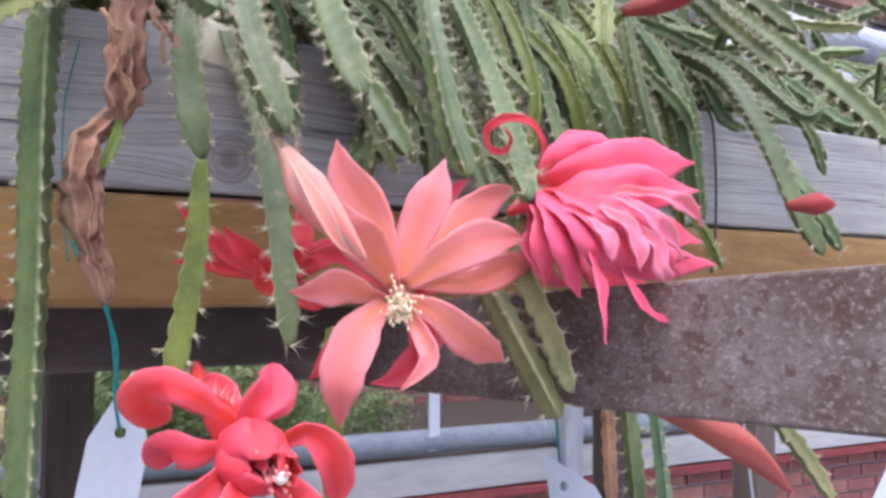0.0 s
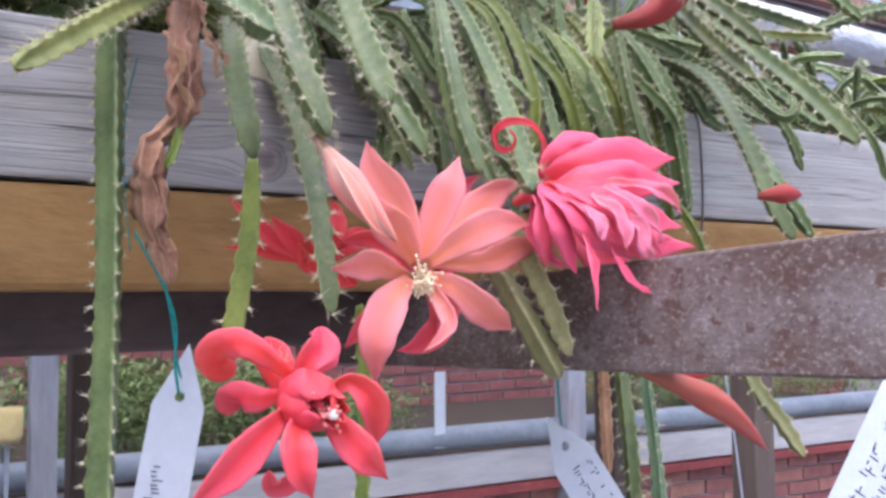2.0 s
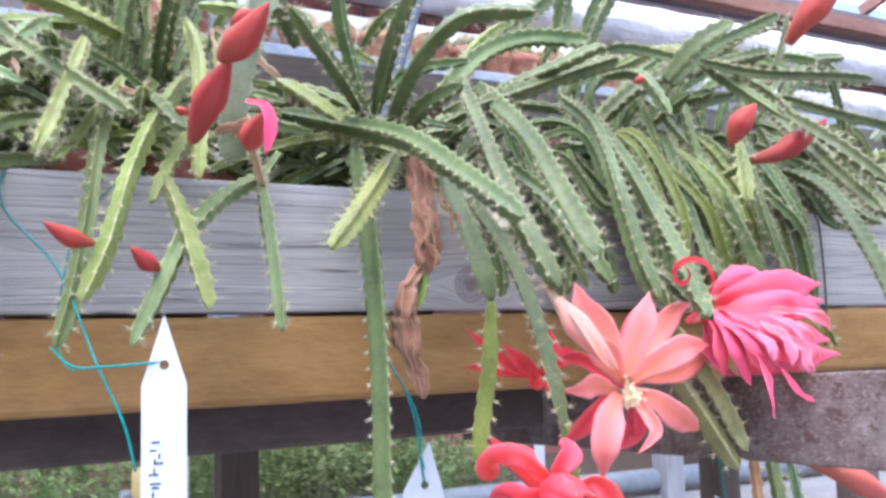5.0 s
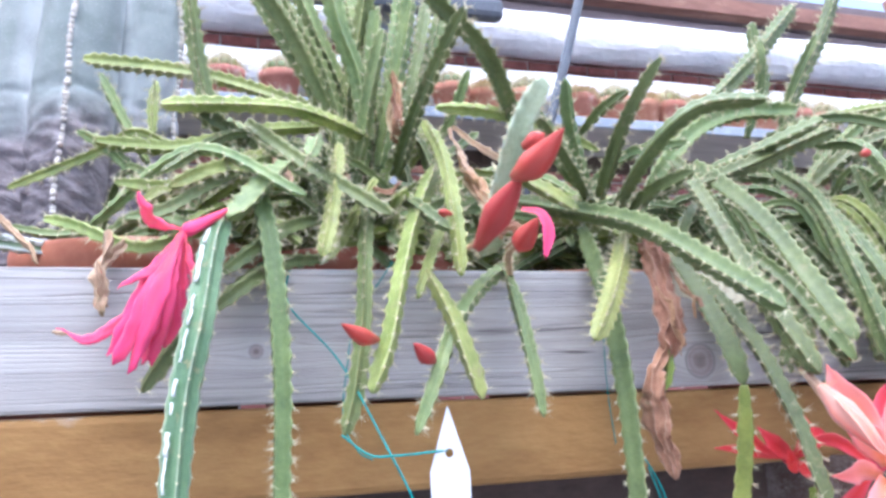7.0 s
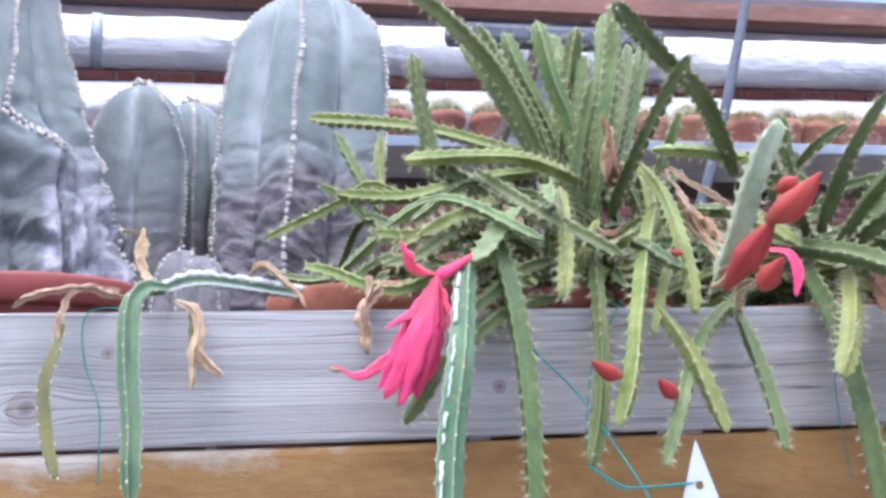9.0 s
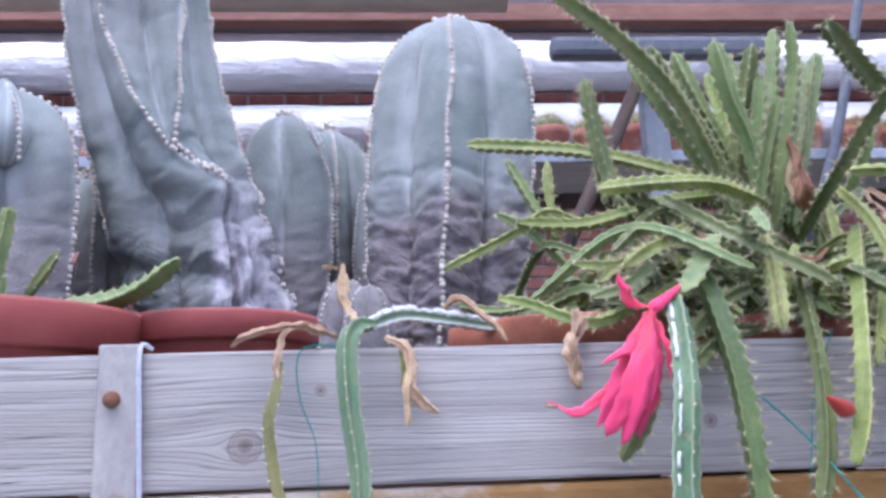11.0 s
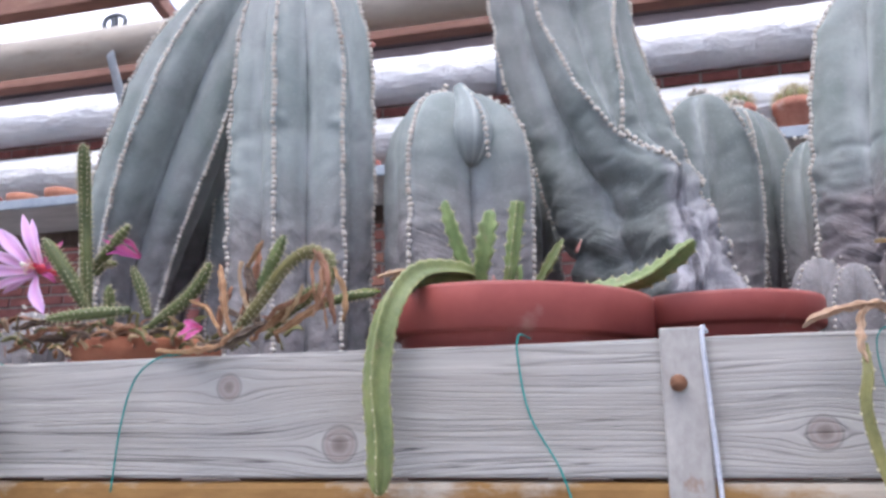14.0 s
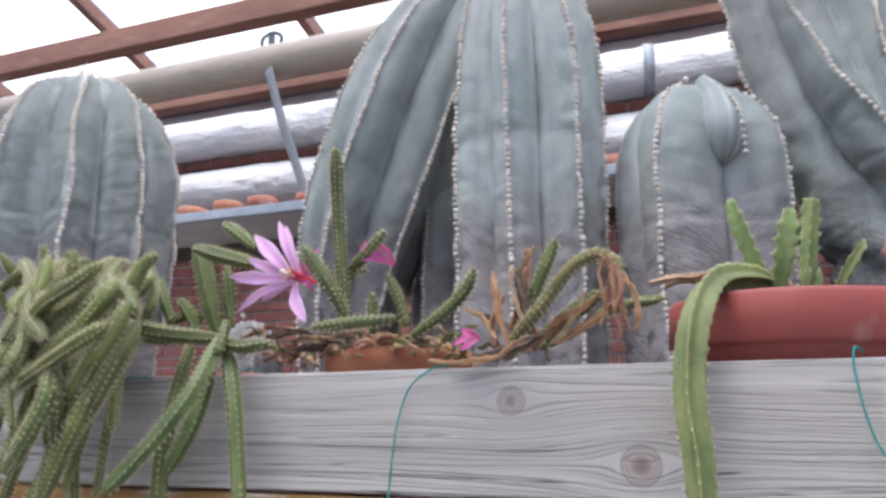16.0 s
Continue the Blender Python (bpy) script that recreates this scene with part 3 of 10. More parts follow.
    low = ramp(nt, calc(nt, "ADD", calc(nt, "MULTIPLY", sep.outputs[2], 2.2), calc(nt, "MULTIPLY", big, 0.7)), [(0.62 + 0.22 * worn, grey(0.5 + 0.4 * worn)), (0.95 + 0.2 * worn, grey(0))])
    c = mix(nt, low, c, cork)
    if scarred:
        where = calc(nt, "ADD", calc(nt, "MULTIPLY_ADD", sep.outputs[0], 9.0, 0.05), calc(nt, "MULTIPLY", big, 0.5))
        where = calc(nt, "MULTIPLY", ramp(nt, where, [(0.30, grey(0)), (0.45, grey(1))]), ramp(nt, calc(nt, "MULTIPLY_ADD", big, 0.25, sep.outputs[2]), [(0.33, grey(1)), (0.46, grey(0))]))
        pale = ramp(nt, noise_tex(nt, coords(nt, (1, 1, 0.6)), 42.0, 7.0, 0.7, 0.8), [(0.34, (0.19, 0.18, 0.195)), (0.60, (0.48, 0.465, 0.49))])
        c = mix(nt, where, c, pale)
    c = mix(nt, ramp(nt, small, [(0.60, grey(0)), (0.68, grey(0.4))]), c, (0.46, 0.49, 0.48))
    nt.links.new(vary(nt, c, 0.14), b.inputs["Base Color"])
    bump(nt, b, calc(nt, "SUBTRACT", calc(nt, "MULTIPLY", small, 0.05), crease), 0.55, 0.003)
    return m


ASTRO, ASTRO_CORKY = bishop_skin("blue_grey_cactus_skin", False), bishop_skin("scarred_cactus_skin", True, 0.82, 0.5)
ASTRO_WORN = bishop_skin("wrinkled_blue_grey_cactus_skin", False, 1.08, 1.0)
ASTRO_CHALK = bishop_skin("chalky_pale_cactus_skin", False, 1.14)
ASTRO_DARK = bishop_skin("dark_green_grey_cactus_skin", False, 0.78)

# ---- the large structure ----
def structure(name, label, category, me):
    return thing(name, label, category, kind="structure", me=me)


structure("floor", "grey stained concrete greenhouse floor", "floor", box_mesh("floor", (-9, -4, -0.1), (9, 5.1, 0.0), CONCRETE, 0))
structure("wall_north", "pale mortar bed of the red brick back wall", "wall", box_mesh("wall_north", (-9, 4.905, 0), (9, 5.1, 3.95), MORTAR, 0))
structure("wall_south", "low plastered greenhouse wall behind the aisle", "wall", box_mesh("wall_south", (-9, -4.1, 0), (9, -4.0, 0.9), CONCRETE, 0))
structure("wall_east", "plain plastered end wall", "wall", box_mesh("wall_east", (9, -4.1, 0), (9.1, 5.1, 2.2), CONCRETE, 0))
structure("wall_west", "plain plastered end wall", "wall", box_mesh("wall_west", (-9.1, -4.1, 0), (-9, 5.1, 2.2), CONCRETE, 0))

# bench: grey front board on an ochre one, dark frame and top behind
structure("bench_front_board", "weathered silver-grey wooden board with knots and drying cracks", "board",
          box_mesh("bench_front_board", (-2.9, 0.56, 1.2665), (1.9, 0.59, 1.379), WOOD_GREY, 0.003, 0.0012, 60))
structure("bench_lower_board", "ochre-brown weathered board under the grey one", "board",
          box_mesh("bench_lower_board", (-2.9, 0.558, 1.189), (1.9, 0.60, 1.2635), OCHRE, 0.006, 0.0015, 50))
structure("bench_top", "dark slatted bench top", "bench", box_mesh("bench_top", (-2.9, 0.602, 1.205), (1.9, 1.95, 1.235), DARK_WOOD, 0.004))
structure("bench_rear_beam", "dark beam under the back of the bench", "beam", box_mesh("bench_rear_beam", (-2.9, 1.86, 1.10), (1.9, 1.93, 1.203), DARK_WOOD, 0.005))
structure("bench_front_beam", "dark beam behind the ochre board", "beam", box_mesh("bench_front_beam", (-2.9, 0.66, 1.14), (1.9, 0.72, 1.203), DARK_WOOD, 0.005))
for _x in (-2.2, -0.95, 0.285, 1.82):
    structure("bench_leg", "square brown wooden bench leg", "leg", box_mesh("bench_leg", (_x - 0.045, 1.90, 0), (_x + 0.045, 1.99, 1.203), POST_WOOD, 0.006))

# rusty arm that comes out from the bench
_arm = thing("iron_arm", "rusty pitted galvanised iron angle bar under the bench front", "iron bar", kind="structure")
part("web", box_mesh("web", (-0.004, -0.35, -0.068), (0.004, 0.86, 0.0), RUST, 0.002, 0.0006, 30), _arm).matrix_basis = pose(0.331, 0, 1.2232, -3.1, 0, 0)
part("flange", box_mesh("flange", (0.005, -0.35, -0.068), (0.06, 0.86, -0.060), RUST, 0.002), _arm).matrix_basis = pose(0.331, 0, 1.2232, -3.1, 0, 0)

# strap with its bolt, and the cord beside it
_strap = thing("metal_strap", "galvanised metal strap with rust stains screwed on the grey board", "strap")
part("plate", box_mesh("plate", (-0.752, 0.5545, 1.245), (-0.7165, 0.5585, 1.387), STRAP, 0.0015, 0.0005, 8), _strap)
part("bolt", lathe_mesh("bolt", [(0.0, 0.0065), (0.004, 0.006), (0.0068, 0.003), (0.007, 0.0)][::-1], BOLT, 20), _strap, "rusty round bolt head").matrix_basis = pose(-0.739, 0.5545, 1.342, 90, 0, 0)

# far rail, posts and the second bench in front of the brick wall
_rail = thing("lower_bench", "low far bench with a steel rail, pale plank and brick base", "bench", kind="structure")
part("rail", tube_mesh("rail", [(-4, 3.0, 0.60), (0, 3.0, 0.60), (5, 3.0, 0.60)], 0.05, STEEL_GREY, segs=14, step=0.4), _rail)
part("plank", box_mesh("plank", (-4, 2.96, 0.40), (5, 3.0, 0.535), PALE_PLANK, 0.006, 0.004, 20), _rail)
part("edge", box_mesh("edge", (-4, 2.953, 0.352), (5, 3.0, 0.392), RED_PAINT, 0.004), _rail, "narrow faded red batten")
part("bed", box_mesh("bed", (-4, 3.06, 0.40), (5, 4.6, 0.52), SOIL, 0.01), _rail)
_base = part("base", box_mesh("base", (-4, 3.012, 0.0), (5, 3.11, 0.398), MORTAR, 0), _rail, "pale mortar of the brick base")
_unit = box_mesh("brick", (0.005, 3.0, 0.004), (0.220, 3.03, 0.066), BRICK, 0.004)
for _row in range(5):
    for _col in range(24):
        part("brick", _unit, _base).location = (0.2 + _col * 0.2275 + (0.11 if _row % 2 else 0), 0, 0.001 + _row * 0.0715)
_rail.matrix_basis = Matrix.Translation((1.2, 3.03, -0.01)) @ Matrix.Rotation(radians(-4.5), 4, "Z") @ Matrix.Translation((-1.2, -3.0, 0))
for _x, _y, _h, _w, _m, _l in ((0.30, 2.9, 1.06, 0.04, GREY_POST, "pale peeling grey wooden post"), (2.44, 2.9, 1.9, 0.05, GREY_POST, "pale peeling grey wooden post"),
                               (0.15, 2.86, 0.78, 0.03, BLUE_STEEL, "blue-grey metal post"), (2.66, 2.1, 1.6, 0.055, POST_WOOD, "square brown wooden post")):
    thing("post", _l, "post", kind="structure", me=box_mesh("post", (_x - _w, _y - _w, 0), (_x + _w, _y + _w, _h), _m, 0.006))
structure("post_cap", "flat grey cap on the post", "cap", box_mesh("post_cap", (0.215, 2.83, 1.062), (0.385, 2.97, 1.085), GREY_POST, 0.004))

# steel shelf high up that holds the row of little pots
_shelf = thing("high_shelf", "blue-grey steel shelf along the wall for small pots", "shelf", kind="structure")
part("front_rail", box_mesh("front_rail", (-6, 2.40, 2.148), (4, 2.42, 2.185), BLUE_STEEL, 0.004), _shelf, "pale blue-grey steel edge")
part("deck", box_mesh("deck", (-6, 2.422, 2.16), (4, 2.80, 2.18), PALE_PLANK, 0.003), _shelf)
part("back_rail", box_mesh("back_rail", (-6, 2.80, 2.10), (4, 2.84, 2.18), POST_WOOD, 0.003), _shelf)
part("post", box_mesh("post", (0.295, 2.29, 1.2), (0.375, 2.34, 2.50), STEEL_GREY, 0.006), _shelf, "square blue-grey steel post")
part("strut", tube_mesh("strut", [(0.03, 2.3, 1.85), (0.25, 2.26, 2.30), (0.30, 2.25, 2.42)], 0.022, POST_WOOD, segs=10, step=0.1), _shelf)
part("arm", box_mesh("arm", (0.005, 2.22, 2.43), (0.72, 2.285, 2.50), STEEL_DARK, 0.02), _shelf)
part("hanger", tube_mesh("hanger", [(0.807, 2.340, 1.861), (0.968, 2.360, 2.281), (1.170, 2.380, 2.944)], 0.017, STEEL_DARK, segs=8, step=0.1), _shelf)
part("curved_strap", tube_mesh("curved_strap", [(-2.800, 2.93, 2.20), (-2.862, 2.93, 2.366), (-2.986, 2.93, 2.670), (-3.049, 2.93, 2.842), (-3.110, 2.93, 3.02)], 0.030, STEEL_GREY, segs=8, step=0.03, flat=0.25), _shelf, "perforated steel strap hung from the pipe")

# pipes
def foil_pipe(z, r, label):
    pts, _ = spline([(-8.5, 4.6, z), (0, 4.6, z), (8.5, 4.6, z + 0.02)], 0.05)
    v, f, segs = [], [], 28
    for i, p in enumerate(pts):
        for j in range(segs):
            a = 2 * math.pi * j / segs
            q = Vector((p[0] * 2.3, math.cos(a) * 1.1, math.sin(a) * 1.1 + z))
            k = r * (1 + 0.05 * noise.noise(q) + 0.045 * noise.noise(q * 3.7) + 0.03 * abs(noise.noise(q * 9.0)))
            v.append((p[0], p[1] + k * math.cos(a), p[2] + k * math.sin(a)))
    for i in range(len(pts) - 1):
        for j in range(segs):
            f.append((i * segs + j, i * segs + (j + 1) % segs, (i + 1) * segs + (j + 1) % segs, (i + 1) * segs + j))
    return thing("foil_pipe", label, "pipe", "foil pipes", kind="structure", me=mesh_from("foil_pipe", v, f, FOIL, smooth=False))


foil_pipe(3.48, 0.145, "heating pipe lagged with crumpled silver foil")
foil_pipe(3.08, 0.145, "lower heating pipe lagged with crumpled silver foil")
_b2 = thing("pipe_clamp", "dark metal clamp round the foil pipe", "clamp", kind="structure", me=lathe_mesh("pipe_clamp", [(0.146, -0.03), (0.158, -0.03), (0.158, 0.03), (0.146, 0.03)], BLUE_STEEL, 28))
_b2.matrix_basis = pose(-1.62, 4.6, 3.48, 0, 90, 12)
structure("plastic_pipe", "long beige plastic drain pipe hung under the roof", "pipe", tube_mesh("plastic_pipe", [(-8.5, 3.0, 3.095), (-3, 3.0, 3.09), (0, 3.0, 3.085)], 0.088, PVC, segs=24, step=0.3))
_hg = thing("pipe_hanger", "small grey metal pipe hanger", "hanger", kind="structure")
part("rod", box_mesh("rod", (-3.165, 2.99, 3.17), (-3.135, 3.01, 3.235), STEEL_DARK, 0.002), _hg)
part("clip", tube_mesh("clip", [(-3.20, 3, 3.175), (-3.205, 3, 3.225), (-3.15, 3, 3.25), (-3.095, 3, 3.225), (-3.10, 3, 3.175)], 0.011, STEEL_DARK, step=0.02), _hg)

# roof: wall plate, purlins, rafters and glass
structure("wall_plate", "dark eave beam on top of the brick wall", "beam", box_mesh("wall_plate", (-9, 4.74, 3.66), (9, 4.9, 3.78), EAVE_WOOD, 0.01))
structure("fascia_beam", "dark weathered eave timber", "beam", box_mesh("fascia_beam", (-9, 4.70, 3.79), (9, 4.9, 4.02), EAVE_WOOD, 0.01))


def roof_z(y):
    return 4.05 + (4.9 - y) * 0.28


structure("pipe_purlin", "red-brown timber purlin over the plastic pipe", "purlin", box_mesh("pipe_purlin", (-9, 3.15, 3.44), (9, 3.25, 3.57), ROOF_WOOD, 0.006))
structure("lower_purlin", "red-brown timber batten behind the plastic pipe", "purlin", box_mesh("lower_purlin", (-9, 3.9, 3.42), (9, 4.0, 3.52), ROOF_WOOD, 0.006))
for _y in (2.1, 0.4, -1.5):
    structure("purlin", "red-brown timber purlin under the roof glass", "purlin", box_mesh("purlin", (-9, _y - 0.05, roof_z(_y) - 0.17), (9, _y + 0.05, roof_z(_y) - 0.055), ROOF_WOOD, 0.006))
for _i in range(12):
    _x = -8.4 + 1.5 * _i
    _me = box_mesh("rafter", (-0.035, -4.6, -0.05), (0.035, 4.6, 0.05), ROOF_WOOD, 0.006)
    _r = structure("rafter", "red-brown roof rafter", "rafter", _me)
    _r.matrix_basis = pose(_x, 0.35, roof_z(0.35), -math.degrees(math.atan(0.28)), 0, 0)
for _i in range(11):
    _x = -7.65 + 1.5 * _i
    _g = structure("roof_pane", "pale roof glass pane, milky white in place of bright sky", "glass", box_mesh("roof_pane", (-0.71, -4.6, -0.003), (0.71, 4.6, 0.003), GLASS, 0))
    _g.matrix_basis = pose(_x, 0.35, roof_z(0.35) + 0.06, -math.degrees(math.atan(0.28)), 0, 0)
    _g.visible_shadow = False
structure("plant_wire", "thin dark wire hanging over the grey board", "wire", tube_mesh("plant_wire", [(0.660, 0.565, 1.384), (0.660, 0.5535, 1.372), (0.664, 0.553, 1.33), (0.664, 0.553, 1.27), (0.655, 0.551, 1.22)], 0.0013, DARK_WOOD, segs=6, step=0.01))

# ---- plant shapes ----
def needles(spots, ways, length, radius, rng, count, spread, tufts=0.0):
    """Clusters of thin spines at the spots, pointing roughly along the ways; tufts: size of the woolly cushion."""
    n = len(spots)
    P0 = np.repeat(spots, count, axis=0)
    D = np.repeat(ways, count, axis=0) + rng.normal(0, spread, (n * count, 3))
    D /= np.linalg.norm(D, axis=1)[:, None]
    L = length * rng.uniform(0.55, 1.25, n * count)
    A = np.cross(D, rng.normal(0, 1, (n * count, 3)))
    A /= np.linalg.norm(A, axis=1)[:, None]
    B = np.cross(D, A)
    base = P0 - D * 0.0008
    v = np.stack([base + A * radius, base - A * radius * 0.5 + B * radius * 0.87, base - A * radius * 0.5 - B * radius * 0.87, base + D * L[:, None]], 1).reshape(-1, 3)
    k = np.arange(n * count)[:, None, None] * 4
    f = (k + np.array([[0, 1, 3], [1, 2, 3], [2, 0, 3]])[None]).reshape(-1, 3)
    if tufts:
        o = len(v)
        six = np.array([(1, 0, 0), (-1, 0, 0), (0, 1, 0), (0, -1, 0), (0, 0, 1), (0, 0, -1)], float)
        tv = (spots[:, None, :] + six[None] * tufts * rng.uniform(0.7, 1.2, (n, 1, 1))).reshape(-1, 3)
        tri = np.array([(0, 2, 4), (2, 1, 4), (1, 3, 4), (3, 0, 4), (2, 0, 5), (1, 2, 5), (3, 1, 5), (0, 3, 5)])
        tf = (np.arange(n)[:, None, None] * 6 + tri[None]).reshape(-1, 3) + o
        v, f = np.concatenate([v, tv]), np.concatenate([f, tf])
    return v, f


def stem(plant, width, skin, *pts, ribs=4, period=13.0, spine=8.5, count=8, tip=True, crumple=0.0, tooth=0.36, name="stem", foot=0.6, spine_skin=None, turn=None, valley=0.42, face=None, tuft=1.2):
    """One ribbed, notched cactus stem along a smooth line, with spines on its ribs. Width, period and spine in millimetres."""
    seed = int(abs(sum(a * (7 + 13 * i) for i, p in enumerate(pts) for a in p)) * 9973) % 100003
    rng = np.random.RandomState(seed)
    R, per = width / 2000.0, period / 1000.0
    c, s = spline(pts, per / 4)
    tan, a, b = frames_along(c)
    n, u = len(c), s / s[-1]
    env = np.minimum(1.0, foot + (1 - foot) * np.minimum(1, s / 0.03)) * (1 + 0.07 * np.sin(s / 0.05 + rng.uniform(0, 6)))
    if tip:
        k = np.clip((s - (s[-1] - 0.03)) / 0.03, 0, 1)
        env = env * np.sqrt(np.clip(1 - 0.96 * k ** 2.4, 0.02, 1))
    start = rng.uniform(0, 2 * math.pi) if turn is None else turn
    twist = rng.uniform(-0.5, 0.5) * u
    if face is not None:
        way = np.array(face, float)
        start, twist = math.atan2(way @ b[n // 2], way @ a[n // 2]), 0.0 * u
    offs = [(0.0, 1.0, 1.0), (0.17, 0.80, 0.7), (0.5, valley + 0.12, 0.25), (1.0, valley, 0.0), (1.5, valley + 0.12, 0.25), (1.83, 0.80, 0.7)]
    half = math.pi / ribs
    verts, uvs, tips, ways = [], [], [], []
    for r in range(ribs):
        phase = rng.uniform(0, 1)
        own = rng.uniform(0.55, 1.3) + 0.25 * np.sin(s / 0.017 + rng.uniform(0, 6)) if crumple else 1.0
        fr = (s / per + phase) % 1.0
        saw = np.where(fr < 0.7, fr / 0.7, (1 - fr) / 0.3) - 0.5
        for da, rad, rid in offs:
            ang = start + twist + half * (2 * r + da)
            rr = R * env * own * (rad + (tooth * saw if da in (0.0, 0.17, 1.83) else 0.0))
            way = np.cos(ang)[:, None] * a + np.sin(ang)[:, None] * b
            p = c + way * rr[:, None]
            if crumple:
                p = p + np.array([np.array(noise.noise_vector(Vector(q) * 55.0)) * crumple + np.array(noise.noise_vector(Vector(q) * 160.0)) * crumple * 0.5 for q in p])
            verts.append(p)
            uvs.append(np.stack([np.full(n, rid), u], 1))
            if da == 0.0:
                top = np.where((saw > 0.30) & (np.arange(n) > 2))[0]
                tips.append(p[top])
                ways.append(way[top] + 0.25 * tan[top])
    m = len(verts)
    v = np.stack(verts, 1).reshape(-1, 3)
    uv = np.stack(uvs, 1).reshape(-1, 2)
    f = [(i * m + j, i * m + (j + 1) % m, (i + 1) * m + (j + 1) % m, (i + 1) * m + j) for i in range(n - 1) for j in range(m)]
    f += [tuple(range(m))[::-1], tuple((n - 1) * m + j for j in range(m))]
    ob = part(name, mesh_from(name, v, f, skin, uv), plant)
    if spine and tips:
        sv, sf = needles(np.concatenate(tips), np.concatenate(ways), spine / 1000.0, 0.00027, rng, count, 0.6, tuft / 1000.0)
        part("spine_cover", mesh_from("spine_cover", sv, sf, spine_skin or SPINE, smooth=False), ob)["kind"] = "stuff"
    return ob


def petal(flower, skin, width, face, *pts, cup=0.25, point=1.15, ripple=0.04, name="petal", base_w=0.3, crumple=0.0006):
    """A petal along a smooth line: widest past the middle, cupped towards face, pointed at its end."""
    seed = int(abs(sum(a * (5 + 11 * i) for i, p in enumerate(pts) for a in p)) * 9973) % 100003
    rng = np.random.RandomState(seed)
    c, s = spline(pts, max(0.002, np.linalg.norm(np.array(pts[-1]) - np.array(pts[0])) / 16))
    tan = np.gradient(c, axis=0)
    tan /= np.linalg.norm(tan, axis=1)[:, None]
    face = np.array(face, float)
    side = np.cross(tan, face)
    side /= np.linalg.norm(side, axis=1)[:, None]
    for i in range(1, len(side)):
        if side[i] @ side[i - 1] < 0:
            side[i:] *= -1
    nor = np.cross(side, tan)
    u = s / s[-1]
    w = 0.76 * width / 2000.0 * (base_w + (1 - base_w) * np.sin(np.minimum(1, u * 1.25) * math.pi / 2) ** 1.3) * np.clip(1 - np.clip((u - 0.42) / 0.58, 0, 1) ** 1.8, 0.0, 1) ** point
    w = np.maximum(w, 0.0003) * (1 + 0.05 * np.sin(u * 17 + rng.uniform(0, 6)) * u)
    lean = (rng.uniform(-0.35, 0.35) * u ** 1.5)[:, None]
    side, nor = side * np.cos(lean) + nor * np.sin(lean), nor * np.cos(lean) - side * np.sin(lean)
    cols = 9
    ph = rng.uniform(0, 6)
    verts, uv = [], []
    for k in range(cols):
        x = 2 * k / (cols - 1) - 1
        wave = ripple * np.sin(u * 11 + ph + 2.4 * x) * abs(x)
        mid = -0.06 * (1 - min(1, abs(x) * 4))
        verts.append(c + side * (w * x)[:, None] + nor * (w * (cup * x * x + wave + mid))[:, None])
        uv.append(np.stack([np.full(len(u), abs(x)), u], 1))
    n = len(c)
    v, uv = np.stack(verts, 1).reshape(-1, 3), np.stack(uv, 1).reshape(-1, 2)
    v = v + np.array([np.array(noise.noise_vector(Vector(q) * 110.0)) + 0.5 * np.array(noise.noise_vector(Vector(q) * 260.0)) for q in v]) * crumple
    f = [(i * cols + j, i * cols + j + 1, (i + 1) * cols + j + 1, (i + 1) * cols + j) for i in range(n - 1) for j in range(cols - 1)]
    ob = part(name, mesh_from(name, v, f, skin, uv), flower)
    th = ob.modifiers.new("thickness", "SOLIDIFY")
    th.thickness, th.offset = 0.0005, 0.0
    return ob


def bud(parent, width, skin, *pts, name="bud", segs=10, swirl=1.2, fat=0.55, sharp=True):
    """A closed flower: a spindle wrapped in overlapping scales."""
    c, s = spline(pts, 0.003)
    tan, a, b = frames_along(c)
    u = s / s[-1]
    r = width / 2000.0 * (np.minimum(1, 0.35 + u / fat * 0.65) * np.clip(1 - np.clip((u - fat) / (1 - fat), 0, 1) ** (1.5 if sharp else 1.7), 0.004, 1) ** (0.85 if sharp else 0.5))
    m = segs * 2
    ang = np.linspace(0, 2 * math.pi, m, endpoint=False)
    fold = 1 + 0.11 * np.abs(np.sin((ang[None, :] * 2.5 + swirl * u[:, None] * 3))) ** 0.6 - 0.05
    v = c[:, None, :] + (r[:, None] * fold)[:, :, None] * (np.cos(ang)[None, :, None] * a[:, None, :] + np.sin(ang)[None, :, None] * b[:, None, :])
    n = len(c)
    uv = np.stack([np.broadcast_to(np.abs(np.sin(ang * 2.5))[None, :], (n, m)), np.broadcast_to(u[:, None], (n, m))], 2).reshape(-1, 2)
    f = [(i * m + j, i * m + (j + 1) % m, (i + 1) * m + (j + 1) % m, (i + 1) * m + j) for i in range(n - 1) for j in range(m)]
    f += [tuple(range(m))[::-1], tuple((n - 1) * m + j for j in range(m))]
    return part(name, mesh_from(name, v.reshape(-1, 3), f, skin, uv), parent)


